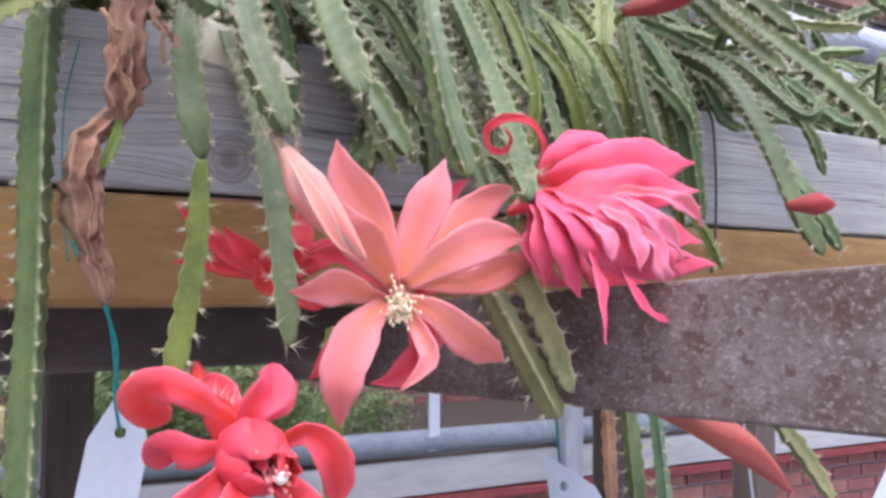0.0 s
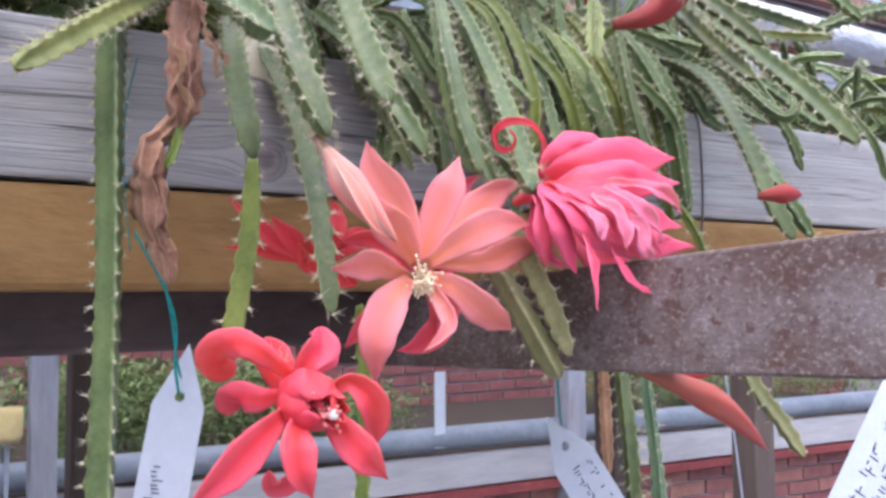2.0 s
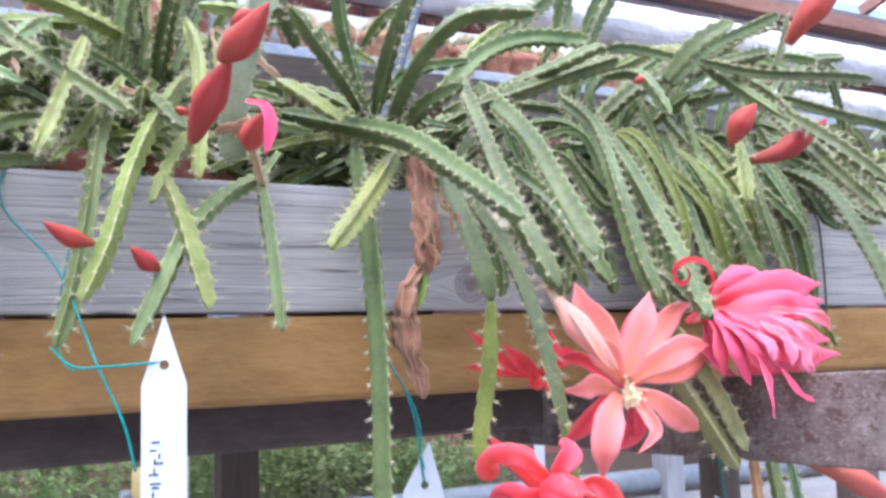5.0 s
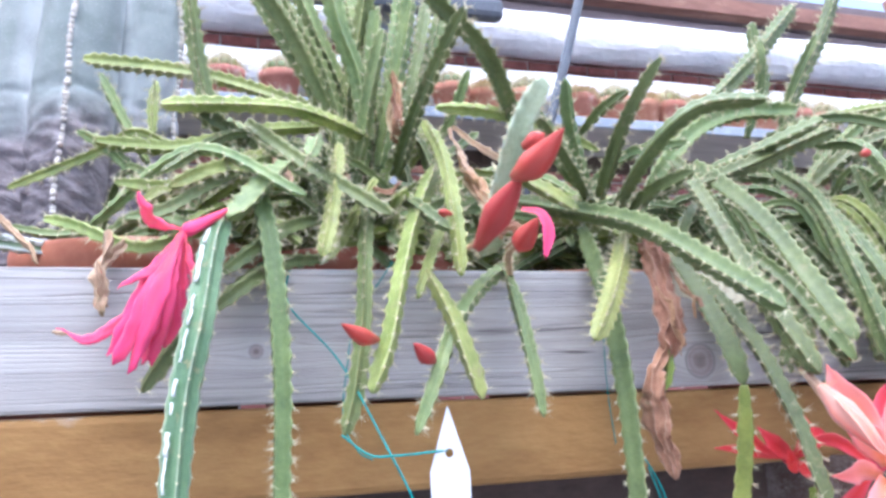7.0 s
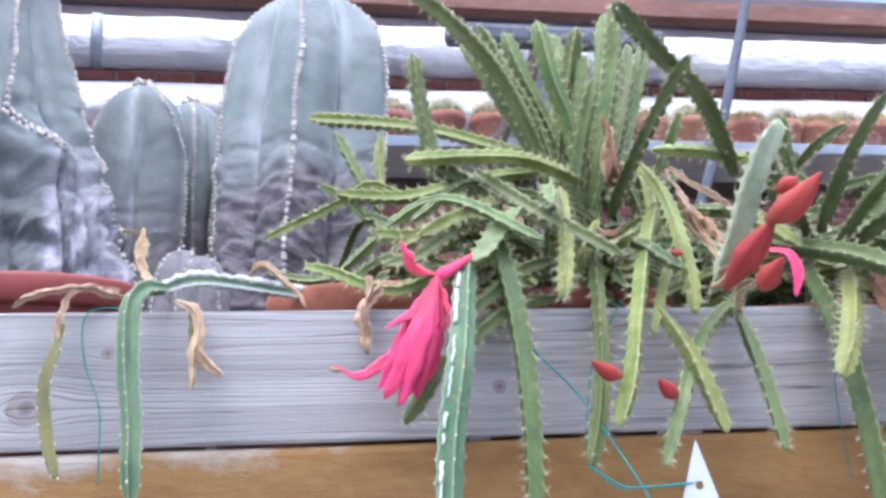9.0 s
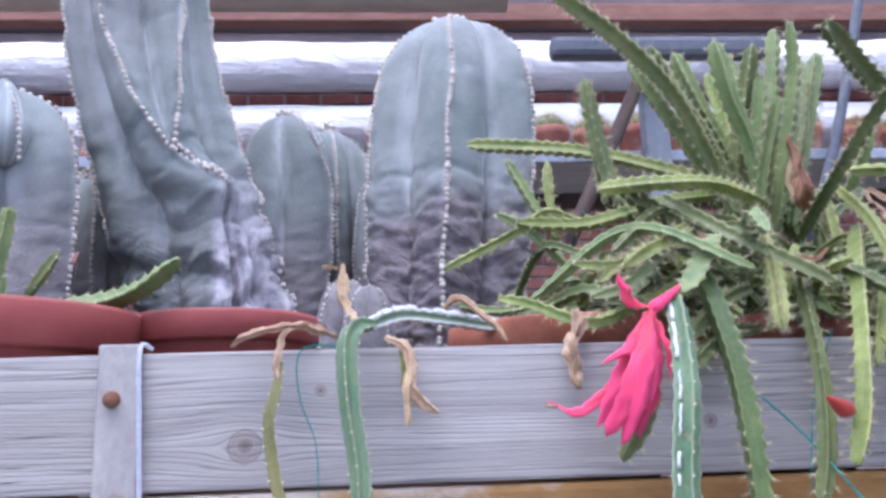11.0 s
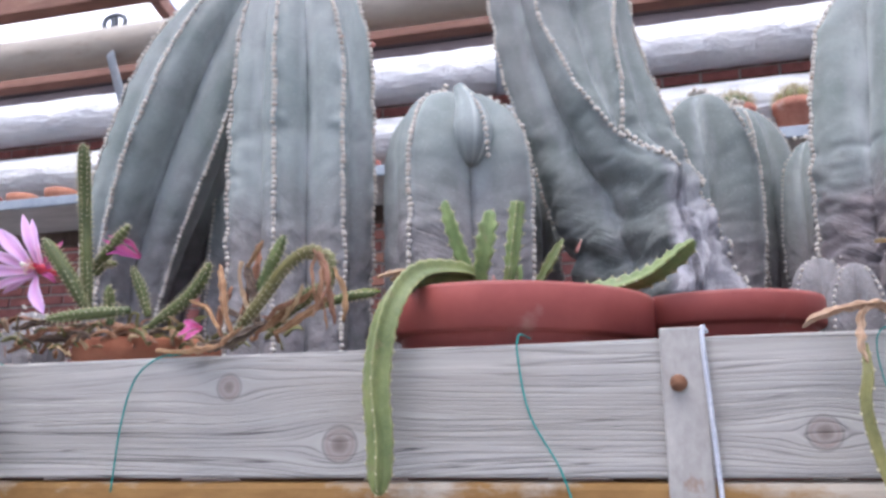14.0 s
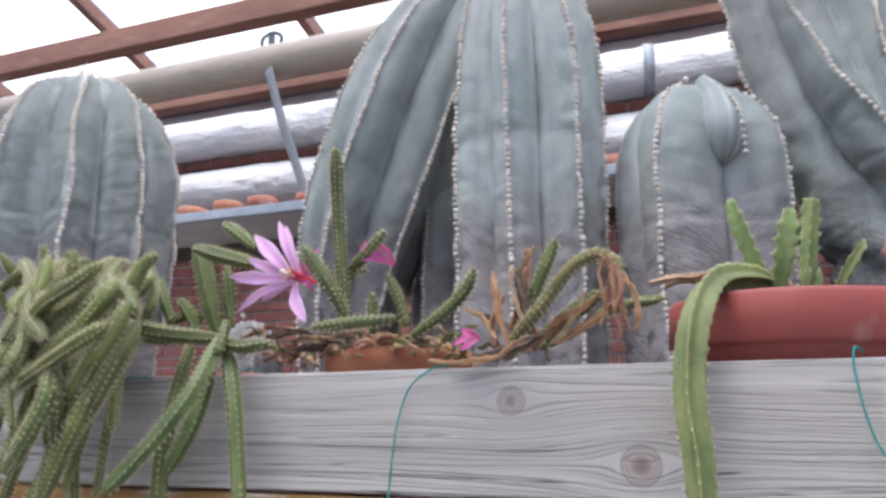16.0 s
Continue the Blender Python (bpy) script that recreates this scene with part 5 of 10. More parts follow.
stem(cactus_a, 14.4, GREEN_PALE, (-0.155, 0.660, 1.514), (-0.240, 0.600, 1.484), (-0.310, 0.560, 1.444), (-0.331, 0.550, 1.429))
stem(cactus_a, 13.6, GREEN_PALE, (-0.191, 0.640, 1.508), (-0.255, 0.580, 1.468), (-0.310, 0.560, 1.447), (-0.350, 0.550, 1.446))
stem(cactus_a, 14.4, GREEN_MID, (-0.213, 0.620, 1.496), (-0.280, 0.560, 1.447), (-0.313, 0.540, 1.422), (-0.342, 0.530, 1.413))
stem(cactus_a, 12.0, GREEN_PALE, (-0.306, 0.700, 1.521), (-0.341, 0.700, 1.533), (-0.376, 0.710, 1.513), (-0.453, 0.710, 1.475))
stem(cactus_a, 12.8, GREEN_MID, (-0.319, 0.690, 1.464), (-0.350, 0.700, 1.502), (-0.370, 0.710, 1.522), (-0.394, 0.715, 1.536))
stem(cactus_a, 12.8, GREEN_MID, (-0.328, 0.720, 1.507), (-0.349, 0.730, 1.547), (-0.376, 0.740, 1.605))
stem(cactus_a, 12.0, GREEN_PALE, (-0.325, 0.760, 1.550), (-0.325, 0.770, 1.587), (-0.322, 0.780, 1.616))
stem(cactus_a, 19.0, GREEN_PALE, (-0.104, 0.720, 1.552), (-0.177, 0.770, 1.599), (-0.272, 0.820, 1.642), (-0.405, 0.880, 1.673))
stem(cactus_a, 14.0, GREEN_MID, (-0.272, 0.720, 1.547), (-0.282, 0.710, 1.608), (-0.294, 0.700, 1.681))
stem(cactus_a, 12.8, GREEN_PALE, (-0.274, 0.600, 1.424), (-0.329, 0.580, 1.399), (-0.383, 0.600, 1.420), (-0.409, 0.620, 1.429))
stem(cactus_a, 17.6, GREEN_MID, (-0.239, 0.630, 1.527), (-0.198, 0.590, 1.483), (-0.161, 0.550, 1.447), (-0.129, 0.530, 1.422))
stem(cactus_a, 13.6, GREEN_PALE, (-0.152, 0.620, 1.503), (-0.172, 0.560, 1.438), (-0.186, 0.520, 1.385))
stem(cactus_a, 12.0, GREEN_PALE, (-0.125, 0.600, 1.470), (-0.163, 0.570, 1.408), (-0.180, 0.560, 1.386))
stem(cactus_a, 16.0, GREEN_MID, (-0.175, 0.600, 1.430), (-0.211, 0.570, 1.416), (-0.247, 0.550, 1.389), (-0.269, 0.540, 1.371))
stem(cactus_a, 16.0, GREEN_MID, (-0.175, 0.585, 1.392), (-0.220, 0.560, 1.383), (-0.250, 0.540, 1.363), (-0.276, 0.535, 1.341))
stem(cactus_a, 16.0, GREEN_MID, (-0.290, 0.540, 1.335), (-0.311, 0.530, 1.302), (-0.327, 0.530, 1.280))
_line = [(-0.264, 0.555, 1.421), (-0.276, 0.510, 1.391), (-0.287, 0.475, 1.332), (-0.299, 0.460, 1.269), (-0.305, 0.450, 1.193), (-0.305, 0.445, 1.117)]
_long = stem(cactus_a, 21, GREEN_BLUE, *_line, ribs=4, tooth=0.16, period=17, spine=3, count=4, face=(0.1, -1, 0))
_c, _s = spline(_line, 0.004)
_k, _rng = 8, random.Random(5)
while _k < len(_c) - 24:
    _n = _rng.choice((1, 2, 2, 3, 5, 8))
    part("white_margin", tube_mesh("white_margin", [tuple(q + (-0.0072 + _rng.uniform(-0.0006, 0.0006), -0.0055, 0)) for q in _c[_k:_k + _n + 2]], _rng.uniform(0.0008, 0.0017), CHALK, segs=7, step=0.004, flat=0.6), _long, "chalky white scab along the rib")
    _k += _n + _rng.choice((1, 2, 2, 4))
stem(cactus_a, 20, GREEN_DARK, (-0.236, 0.580, 1.454), (-0.232, 0.550, 1.418), (-0.226, 0.525, 1.354), (-0.224, 0.510, 1.274), (-0.227, 0.500, 1.180), (-0.227, 0.500, 1.074), ribs=4)
stem(cactus_a, 14.4, GREEN_MID, (-0.130, 0.600, 1.457), (-0.147, 0.550, 1.405), (-0.157, 0.520, 1.335), (-0.166, 0.510, 1.280), (-0.177, 0.506, 1.241))
stem(cactus_a, 17.6, GREEN_PALE, (-0.063, 0.600, 1.488), (-0.102, 0.540, 1.429), (-0.128, 0.500, 1.374), (-0.146, 0.480, 1.314), (-0.163, 0.472, 1.273), ribs=3)
stem(cactus_a, 13.6, GREEN_PALE, (-0.069, 0.620, 1.536), (-0.070, 0.560, 1.482), (-0.078, 0.510, 1.414), (-0.082, 0.490, 1.364))
stem(cactus_a, 12.8, GREEN_PALE, (-0.069, 0.560, 1.429), (-0.094, 0.530, 1.388), (-0.114, 0.510, 1.348))
stem(cactus_a, 15.2, GREEN_PALE, (-0.102, 0.520, 1.372), (-0.095, 0.480, 1.330), (-0.086, 0.465, 1.290), (-0.080, 0.460, 1.265), ribs=3)
stem(cactus_a, 14.4, GREEN_MID, (-0.010, 0.555, 1.385), (-0.055, 0.520, 1.358), (-0.090, 0.490, 1.324), (-0.110, 0.475, 1.286), (-0.132, 0.465, 1.241))
stem(cactus_a, 12.8, GREEN_MID, (-0.024, 0.530, 1.369), (-0.026, 0.500, 1.327), (-0.026, 0.480, 1.284), (-0.025, 0.470, 1.249))
stem(cactus_a, 11.2, GREEN_MID, (-0.003, 0.550, 1.403), (-0.020, 0.545, 1.381), (-0.027, 0.530, 1.364))
stem(cactus_a, 13.6, GREEN_PALE, (-0.155, 0.620, 1.508), (-0.173, 0.550, 1.444), (-0.193, 0.503, 1.380))
stem(cactus_a, 16.0, GREEN_MID, (-0.258, 0.640, 1.530), (-0.211, 0.600, 1.486), (-0.165, 0.570, 1.454), (-0.120, 0.550, 1.426))
stem(cactus_a, 21, GREEN_MID, (-0.212, 0.575, 1.474), (-0.231, 0.555, 1.453), (-0.251, 0.540, 1.427), (-0.265, 0.530, 1.416), ribs=3, spine=4)
stem(cactus_a, 12.8, DRY, (-0.100, 0.620, 1.568), (-0.090, 0.630, 1.532), (-0.074, 0.660, 1.510), spine=0, crumple=0.004, name='dead_stem')
stem(cactus_a, 11.2, DRY, (-0.051, 0.580, 1.495), (-0.040, 0.560, 1.456), (-0.032, 0.550, 1.432), spine=0, crumple=0.004, name='dead_stem')
stem(cactus_a, 9, STRAW, (-0.046, 0.600, 1.524), (-0.021, 0.580, 1.496), (0.005, 0.570, 1.476), spine=0, crumple=0.002, name='dead_stem')
stem(cactus_a, 9, STRAW, (-0.046, 0.570, 1.464), (-0.032, 0.550, 1.432), (-0.026, 0.540, 1.420), spine=0, crumple=0.002, name='dead_stem')
stem(cactus_a, 9.6, STRAW, (-0.353, 0.545, 1.403), (-0.358, 0.540, 1.374), (-0.356, 0.540, 1.345), spine=0, crumple=0.005, name='dead_flower', tip=0)
flower_q = blossom(cactus_a, "hanging magenta trumpet flower, half closed")
bud(flower_q, 11, MAGENTA, (-0.260, 0.538, 1.425), (-0.279, 0.524, 1.412), (-0.299, 0.510, 1.399), name='tube', fat=0.9)
petal(flower_q, MAGENTA, 15, (-0.300, -0.940, 0.200), (-0.297, 0.512, 1.402), (-0.313, 0.498, 1.403), (-0.324, 0.488, 1.408), (-0.331, 0.486, 1.425), cup=-0.48, point=0.7, crumple=0.0026)
petal(flower_q, MAGENTA, 23, (-0.300, -0.940, 0.200), (-0.300, 0.508, 1.398), (-0.316, 0.490, 1.363), (-0.330, 0.486, 1.333), (-0.345, 0.498, 1.300), cup=-0.48, point=0.35, ripple=0.3, crumple=0.0026)
petal(flower_q, MAGENTA, 23, (-0.300, -0.940, 0.200), (-0.300, 0.506, 1.398), (-0.313, 0.486, 1.361), (-0.324, 0.482, 1.330), (-0.335, 0.494, 1.293), cup=-0.56, point=0.35, ripple=0.35, crumple=0.0026)
petal(flower_q, MAGENTA, 20, (-0.300, -0.940, 0.200), (-0.299, 0.508, 1.397), (-0.308, 0.490, 1.361), (-0.314, 0.488, 1.330), (-0.321, 0.500, 1.298), cup=-0.48, point=0.35, ripple=0.3, crumple=0.0026)
petal(flower_q, MAGENTA, 19, (-0.300, -0.940, 0.200), (-0.301, 0.514, 1.398), (-0.320, 0.505, 1.370), (-0.332, 0.502, 1.343), (-0.350, 0.508, 1.308), cup=-0.40, point=0.45, ripple=0.3, crumple=0.0026)
petal(flower_q, MAGENTA, 19, (-0.300, -0.940, 0.200), (-0.297, 0.514, 1.398), (-0.303, 0.505, 1.365), (-0.305, 0.502, 1.338), (-0.311, 0.508, 1.312), cup=-0.40, point=0.4, ripple=0.3, crumple=0.0026)
petal(flower_q, MAGENTA, 15, (-0.300, -0.940, 0.200), (-0.298, 0.510, 1.396), (-0.298, 0.504, 1.369), (-0.301, 0.502, 1.347), (-0.303, 0.506, 1.324), cup=-0.40, point=0.5, ripple=0.2, crumple=0.0026)
petal(flower_q, MAGENTA, 15, (-0.300, -0.940, 0.200), (-0.303, 0.508, 1.391), (-0.321, 0.500, 1.370), (-0.334, 0.500, 1.362), (-0.344, 0.504, 1.356), cup=-0.32, ripple=0.2, crumple=0.0026)
petal(flower_q, MAGENTA, 16, (-0.300, -0.940, 0.200), (-0.313, 0.518, 1.362), (-0.344, 0.514, 1.331), (-0.363, 0.514, 1.320), (-0.387, 0.520, 1.328), point=1.0, ripple=0.15, cup=-0.2, crumple=0.0026)
petal(flower_q, MAGENTA, 8, (-0.300, -0.940, 0.200), (-0.297, 0.508, 1.397), (-0.293, 0.500, 1.373), (-0.291, 0.498, 1.357), (-0.292, 0.500, 1.341), cup=-0.2, crumple=0.0026)
petal(flower_q, MAGENTA, 19, (-0.300, -0.940, 0.200), (-0.298, 0.520, 1.395), (-0.308, 0.520, 1.358), (-0.317, 0.520, 1.326), (-0.326, 0.520, 1.300), ripple=0.3, point=0.4, cup=-0.2, crumple=0.0026)
stem(cactus_a, 7, STRAW, (-0.375, 0.520, 1.323), (-0.382, 0.520, 1.324), (-0.388, 0.520, 1.327), spine=0, crumple=0.003, name='withered_tip')
flower_t = blossom(cactus_a, "closed red flowers on a short pale stem")
bud(flower_t, 20, BUD_RED, (-0.105, 0.390, 1.370), (-0.101, 0.360, 1.388), (-0.093, 0.335, 1.409), name='closed_flower', fat=0.5)
bud(flower_t, 19, BUD_RED, (-0.099, 0.335, 1.407), (-0.091, 0.315, 1.413), (-0.080, 0.297, 1.430), name='closed_flower', fat=0.35)
bud(flower_t, 12, BUD_RED, (-0.094, 0.330, 1.426), (-0.088, 0.325, 1.429), (-0.082, 0.320, 1.433), name='closed_flower', fat=0.5)
bud(flower_t, 17, BUD_RED, (-0.061, 0.420, 1.375), (-0.064, 0.400, 1.380), (-0.060, 0.385, 1.392), name='closed_flower', fat=0.4)
petal(flower_t, MAGENTA, 13, (-0.200, -0.900, 0.200), (-0.072, 0.385, 1.398), (-0.063, 0.375, 1.393), (-0.060, 0.370, 1.379), (-0.063, 0.370, 1.360), point=0.6)
bud(flower_t, 10, DRY, (-0.101, 0.420, 1.375), (-0.099, 0.400, 1.377), (-0.101, 0.375, 1.383), name='calyx', fat=0.8)
stem(cactus_a, 25, GREEN_OVERLIT, (-0.047, 0.520, 1.390), (-0.065, 0.460, 1.404), (-0.064, 0.420, 1.451), (-0.054, 0.410, 1.481), (-0.039, 0.405, 1.505), ribs=3, tooth=0.34, face=(-0.75, -0.8, 0.1))
stem(cactus_a, 9, STRAW, (-0.018, 0.540, 1.365), (-0.036, 0.500, 1.384), (-0.054, 0.440, 1.383), spine=3, name='flower_stalk')
bud(cactus_a, 13, BUD_RED, (-0.156, 0.480, 1.313), (-0.171, 0.467, 1.315), (-0.189, 0.456, 1.324), fat=0.4)
bud(cactus_a, 13, BUD_RED, (-0.113, 0.475, 1.295), (-0.123, 0.465, 1.300), (-0.134, 0.458, 1.309), fat=0.4)
bud(cactus_a, 7, BUD_RED, (-0.085, 0.500, 1.417), (-0.094, 0.495, 1.417), (-0.100, 0.490, 1.417), fat=0.5)
cactus_b = plant("orchid_cactus", "orchid cactus with arching stems and salmon, pink and red flowers", "orchid cactus", (0.149, 0.660, 1.390), "orchid cacti")
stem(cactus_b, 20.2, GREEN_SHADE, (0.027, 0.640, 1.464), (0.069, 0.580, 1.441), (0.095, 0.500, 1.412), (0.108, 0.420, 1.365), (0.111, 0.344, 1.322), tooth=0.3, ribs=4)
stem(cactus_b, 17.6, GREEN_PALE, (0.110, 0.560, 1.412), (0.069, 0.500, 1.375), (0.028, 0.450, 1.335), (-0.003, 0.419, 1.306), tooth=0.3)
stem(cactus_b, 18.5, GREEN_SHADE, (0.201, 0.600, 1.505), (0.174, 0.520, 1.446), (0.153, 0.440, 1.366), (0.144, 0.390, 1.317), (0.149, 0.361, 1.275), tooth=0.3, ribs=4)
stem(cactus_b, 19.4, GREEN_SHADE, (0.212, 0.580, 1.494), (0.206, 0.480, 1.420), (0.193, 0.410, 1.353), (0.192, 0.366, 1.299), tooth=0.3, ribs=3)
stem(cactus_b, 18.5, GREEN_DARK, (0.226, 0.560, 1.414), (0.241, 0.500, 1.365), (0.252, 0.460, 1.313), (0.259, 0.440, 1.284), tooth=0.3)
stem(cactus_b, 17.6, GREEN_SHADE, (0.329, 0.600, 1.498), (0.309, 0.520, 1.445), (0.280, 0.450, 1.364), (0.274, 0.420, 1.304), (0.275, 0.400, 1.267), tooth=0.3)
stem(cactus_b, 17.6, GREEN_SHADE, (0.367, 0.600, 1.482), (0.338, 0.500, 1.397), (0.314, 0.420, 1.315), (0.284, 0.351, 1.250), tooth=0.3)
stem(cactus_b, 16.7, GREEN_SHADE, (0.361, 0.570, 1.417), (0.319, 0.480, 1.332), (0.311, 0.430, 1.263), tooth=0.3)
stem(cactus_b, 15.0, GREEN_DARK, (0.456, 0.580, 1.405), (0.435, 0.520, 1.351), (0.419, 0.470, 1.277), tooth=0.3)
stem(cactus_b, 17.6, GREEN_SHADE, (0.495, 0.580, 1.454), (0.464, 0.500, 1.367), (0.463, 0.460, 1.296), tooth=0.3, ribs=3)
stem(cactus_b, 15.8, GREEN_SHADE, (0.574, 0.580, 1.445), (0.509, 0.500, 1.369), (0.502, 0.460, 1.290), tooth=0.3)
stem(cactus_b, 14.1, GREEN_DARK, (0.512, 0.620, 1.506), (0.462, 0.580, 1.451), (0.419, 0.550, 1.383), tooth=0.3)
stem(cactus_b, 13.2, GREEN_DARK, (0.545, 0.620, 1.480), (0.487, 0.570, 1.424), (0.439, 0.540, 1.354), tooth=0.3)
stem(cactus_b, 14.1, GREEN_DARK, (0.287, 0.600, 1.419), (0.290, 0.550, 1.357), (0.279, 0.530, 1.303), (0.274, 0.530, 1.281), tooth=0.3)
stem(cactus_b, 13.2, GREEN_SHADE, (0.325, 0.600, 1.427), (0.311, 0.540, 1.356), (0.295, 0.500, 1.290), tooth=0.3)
stem(cactus_b, 20, GREEN_DARK, (0.078, 0.580, 1.425), (0.062, 0.510, 1.349), (0.057, 0.482, 1.280), (0.056, 0.472, 1.207), (0.053, 0.465, 1.117), (0.049, 0.460, 1.007), tooth=0.3, ribs=3, turn=1.2, spine=6)
stem(cactus_b, 17.6, GREEN_DARK, (0.150, 0.540, 1.394), (0.131, 0.470, 1.341), (0.124, 0.430, 1.299), (0.127, 0.420, 1.268), tooth=0.3, ribs=3, tip=1, spine=5)
stem(cactus_b, 15.8, OLIVE, (0.127, 0.420, 1.268), (0.127, 0.425, 1.223), (0.120, 0.428, 1.175), (0.114, 0.430, 1.147), tooth=0.3, ribs=3, spine=7)
stem(cactus_b, 15.8, GREEN_SHADE, (0.173, 0.540, 1.374), (0.168, 0.460, 1.307), (0.161, 0.410, 1.248), (0.158, 0.385, 1.201), (0.155, 0.371, 1.175), tooth=0.3, ribs=3)
stem(cactus_b, 14.1, GREEN_DARK, (0.102, 0.600, 1.449), (0.051, 0.540, 1.472), (0.010, 0.500, 1.491), (-0.015, 0.480, 1.506), tooth=0.3)
stem(cactus_b, 14.1, GREEN_DARK, (0.102, 0.620, 1.471), (0.067, 0.600, 1.497), (0.043, 0.580, 1.533), tooth=0.3)
stem(cactus_b, 14.1, GREEN_DARK, (0.099, 0.600, 1.454), (0.060, 0.560, 1.523), (0.048, 0.540, 1.560), tooth=0.3)
stem(cactus_b, 15.8, GREEN_DARK, (0.099, 0.580, 1.455), (0.091, 0.520, 1.502), (0.095, 0.480, 1.536), (0.102, 0.460, 1.555), tooth=0.3)
stem(cactus_b, 16.7, GREEN_DARK, (0.111, 0.580, 1.439), (0.100, 0.500, 1.471), (0.110, 0.460, 1.495), (0.133, 0.440, 1.508), (0.179, 0.420, 1.509), tooth=0.3, ribs=3)
stem(cactus_b, 15.8, GREEN_DARK, (0.126, 0.580, 1.437), (0.123, 0.520, 1.450), (0.140, 0.480, 1.459), tooth=0.3)
stem(cactus_b, 13.2, GREEN_SHADE, (0.101, 0.620, 1.530), (0.108, 0.580, 1.547), (0.122, 0.550, 1.558), tooth=0.3)
stem(cactus_b, 13.2, GREEN_PALE, (0.033, 0.600, 1.533), (0.064, 0.590, 1.522), (0.101, 0.580, 1.503), tooth=0.3)
stem(cactus_b, 15.8, GREEN_SHADE, (0.222, 0.580, 1.486), (0.265, 0.540, 1.503), (0.310, 0.500, 1.524), tooth=0.3, ribs=3)
stem(cactus_b, 15.8, GREEN_SHADE, (0.324, 0.600, 1.536), (0.379, 0.560, 1.549), (0.428, 0.520, 1.529), tooth=0.3)
stem(cactus_b, 21.1, GREEN_DARK, (0.388, 0.500, 1.497), (0.403, 0.470, 1.526), (0.435, 0.450, 1.548), tooth=0.3, ribs=3)
stem(cactus_b, 14.1, GREEN_SHADE, (0.344, 0.660, 1.553), (0.358, 0.650, 1.597), (0.360, 0.640, 1.643), (0.360, 0.640, 1.671), tooth=0.3)
stem(cactus_b, 14.1, GREEN_SHADE, (0.379, 0.640, 1.568), (0.392, 0.620, 1.619), (0.409, 0.600, 1.665), tooth=0.3)
stem(cactus_b, 13.2, GREEN_PALE, (0.206, 0.620, 1.523), (0.238, 0.600, 1.558), (0.261, 0.590, 1.573), tooth=0.3)
stem(cactus_b, 15.0, GREEN_SHADE, (0.494, 0.560, 1.549), (0.537, 0.520, 1.528), (0.612, 0.480, 1.521), (0.666, 0.470, 1.520), tooth=0.3)
stem(cactus_b, 15.8, GREEN_SHADE, (0.514, 0.580, 1.558), (0.525, 0.520, 1.501), (0.519, 0.460, 1.453), (0.530, 0.420, 1.409), tooth=0.3)
stem(cactus_b, 13.2, GREEN_SHADE, (0.584, 0.620, 1.585), (0.615, 0.600, 1.612), (0.654, 0.590, 1.625), tooth=0.3)
stem(cactus_b, 12.3, GREEN_SHADE, (0.659, 0.600, 1.572), (0.679, 0.600, 1.613), (0.689, 0.600, 1.648), tooth=0.3)
stem(cactus_b, 13.2, GREEN_SHADE, (0.370, 0.580, 1.522), (0.372, 0.520, 1.505), (0.373, 0.480, 1.455), tooth=0.3)
stem(cactus_b, 15.8, GREEN_PALE, (0.009, 0.600, 1.483), (0.017, 0.560, 1.462), (0.053, 0.540, 1.433), tooth=0.3, ribs=3)
stem(cactus_b, 12.3, GREEN_DARK, (0.212, 0.580, 1.441), (0.222, 0.555, 1.390), (0.228, 0.550, 1.335))
stem(cactus_b, 11.4, GREEN_DARK, (0.240, 0.580, 1.457), (0.250, 0.555, 1.399), (0.264, 0.550, 1.344))
stem(cactus_b, 12.3, GREEN_DARK, (0.263, 0.580, 1.440), (0.276, 0.555, 1.377), (0.288, 0.550, 1.310))
stem(cactus_b, 11.4, GREEN_MID, (0.312, 0.570, 1.434), (0.318, 0.550, 1.376), (0.327, 0.545, 1.313))
stem(cactus_b, 12.3, GREEN_DARK, (0.357, 0.570, 1.453), (0.363, 0.550, 1.393), (0.375, 0.545, 1.333))
stem(cactus_b, 11.4, GREEN_DARK, (0.218, 0.570, 1.399), (0.225, 0.550, 1.355), (0.228, 0.545, 1.310))
stem(cactus_b, 13.2, GREEN_MID, (0.256, 0.555, 1.385), (0.276, 0.530, 1.326), (0.293, 0.520, 1.286))
stem(cactus_b, 18, OLIVE_PALE, (0.296, 0.440, 1.236), (0.293, 0.400, 1.200), (0.294, 0.370, 1.167), (0.298, 0.345, 1.134), ribs=3, spine=8)
stem(cactus_b, 17, OLIVE_PALE, (0.322, 0.430, 1.241), (0.306, 0.380, 1.204), (0.307, 0.360, 1.175), (0.303, 0.340, 1.148), ribs=3, spine=8)
stem(cactus_b, 12.3, OLIVE, (0.217, 0.460, 1.179), (0.212, 0.440, 1.129), (0.206, 0.430, 1.082), (0.199, 0.420, 1.034), ribs=3, spine=5)
stem(cactus_b, 11.4, GREEN_DARK, (0.285, 0.550, 1.341), (0.273, 0.540, 1.308), (0.256, 0.530, 1.283))
stem(cactus_b, 10.6, GREEN_DARK, (0.294, 0.550, 1.337), (0.276, 0.540, 1.303), (0.265, 0.530, 1.276))
stem(cactus_b, 22, DRY, (0.113, 0.520, 1.399), (0.103, 0.490, 1.358), (0.100, 0.476, 1.322), (0.096, 0.474, 1.293), spine=0, crumple=0.0052, ribs=7, name='dried_stem', tooth=0.12, valley=0.5)
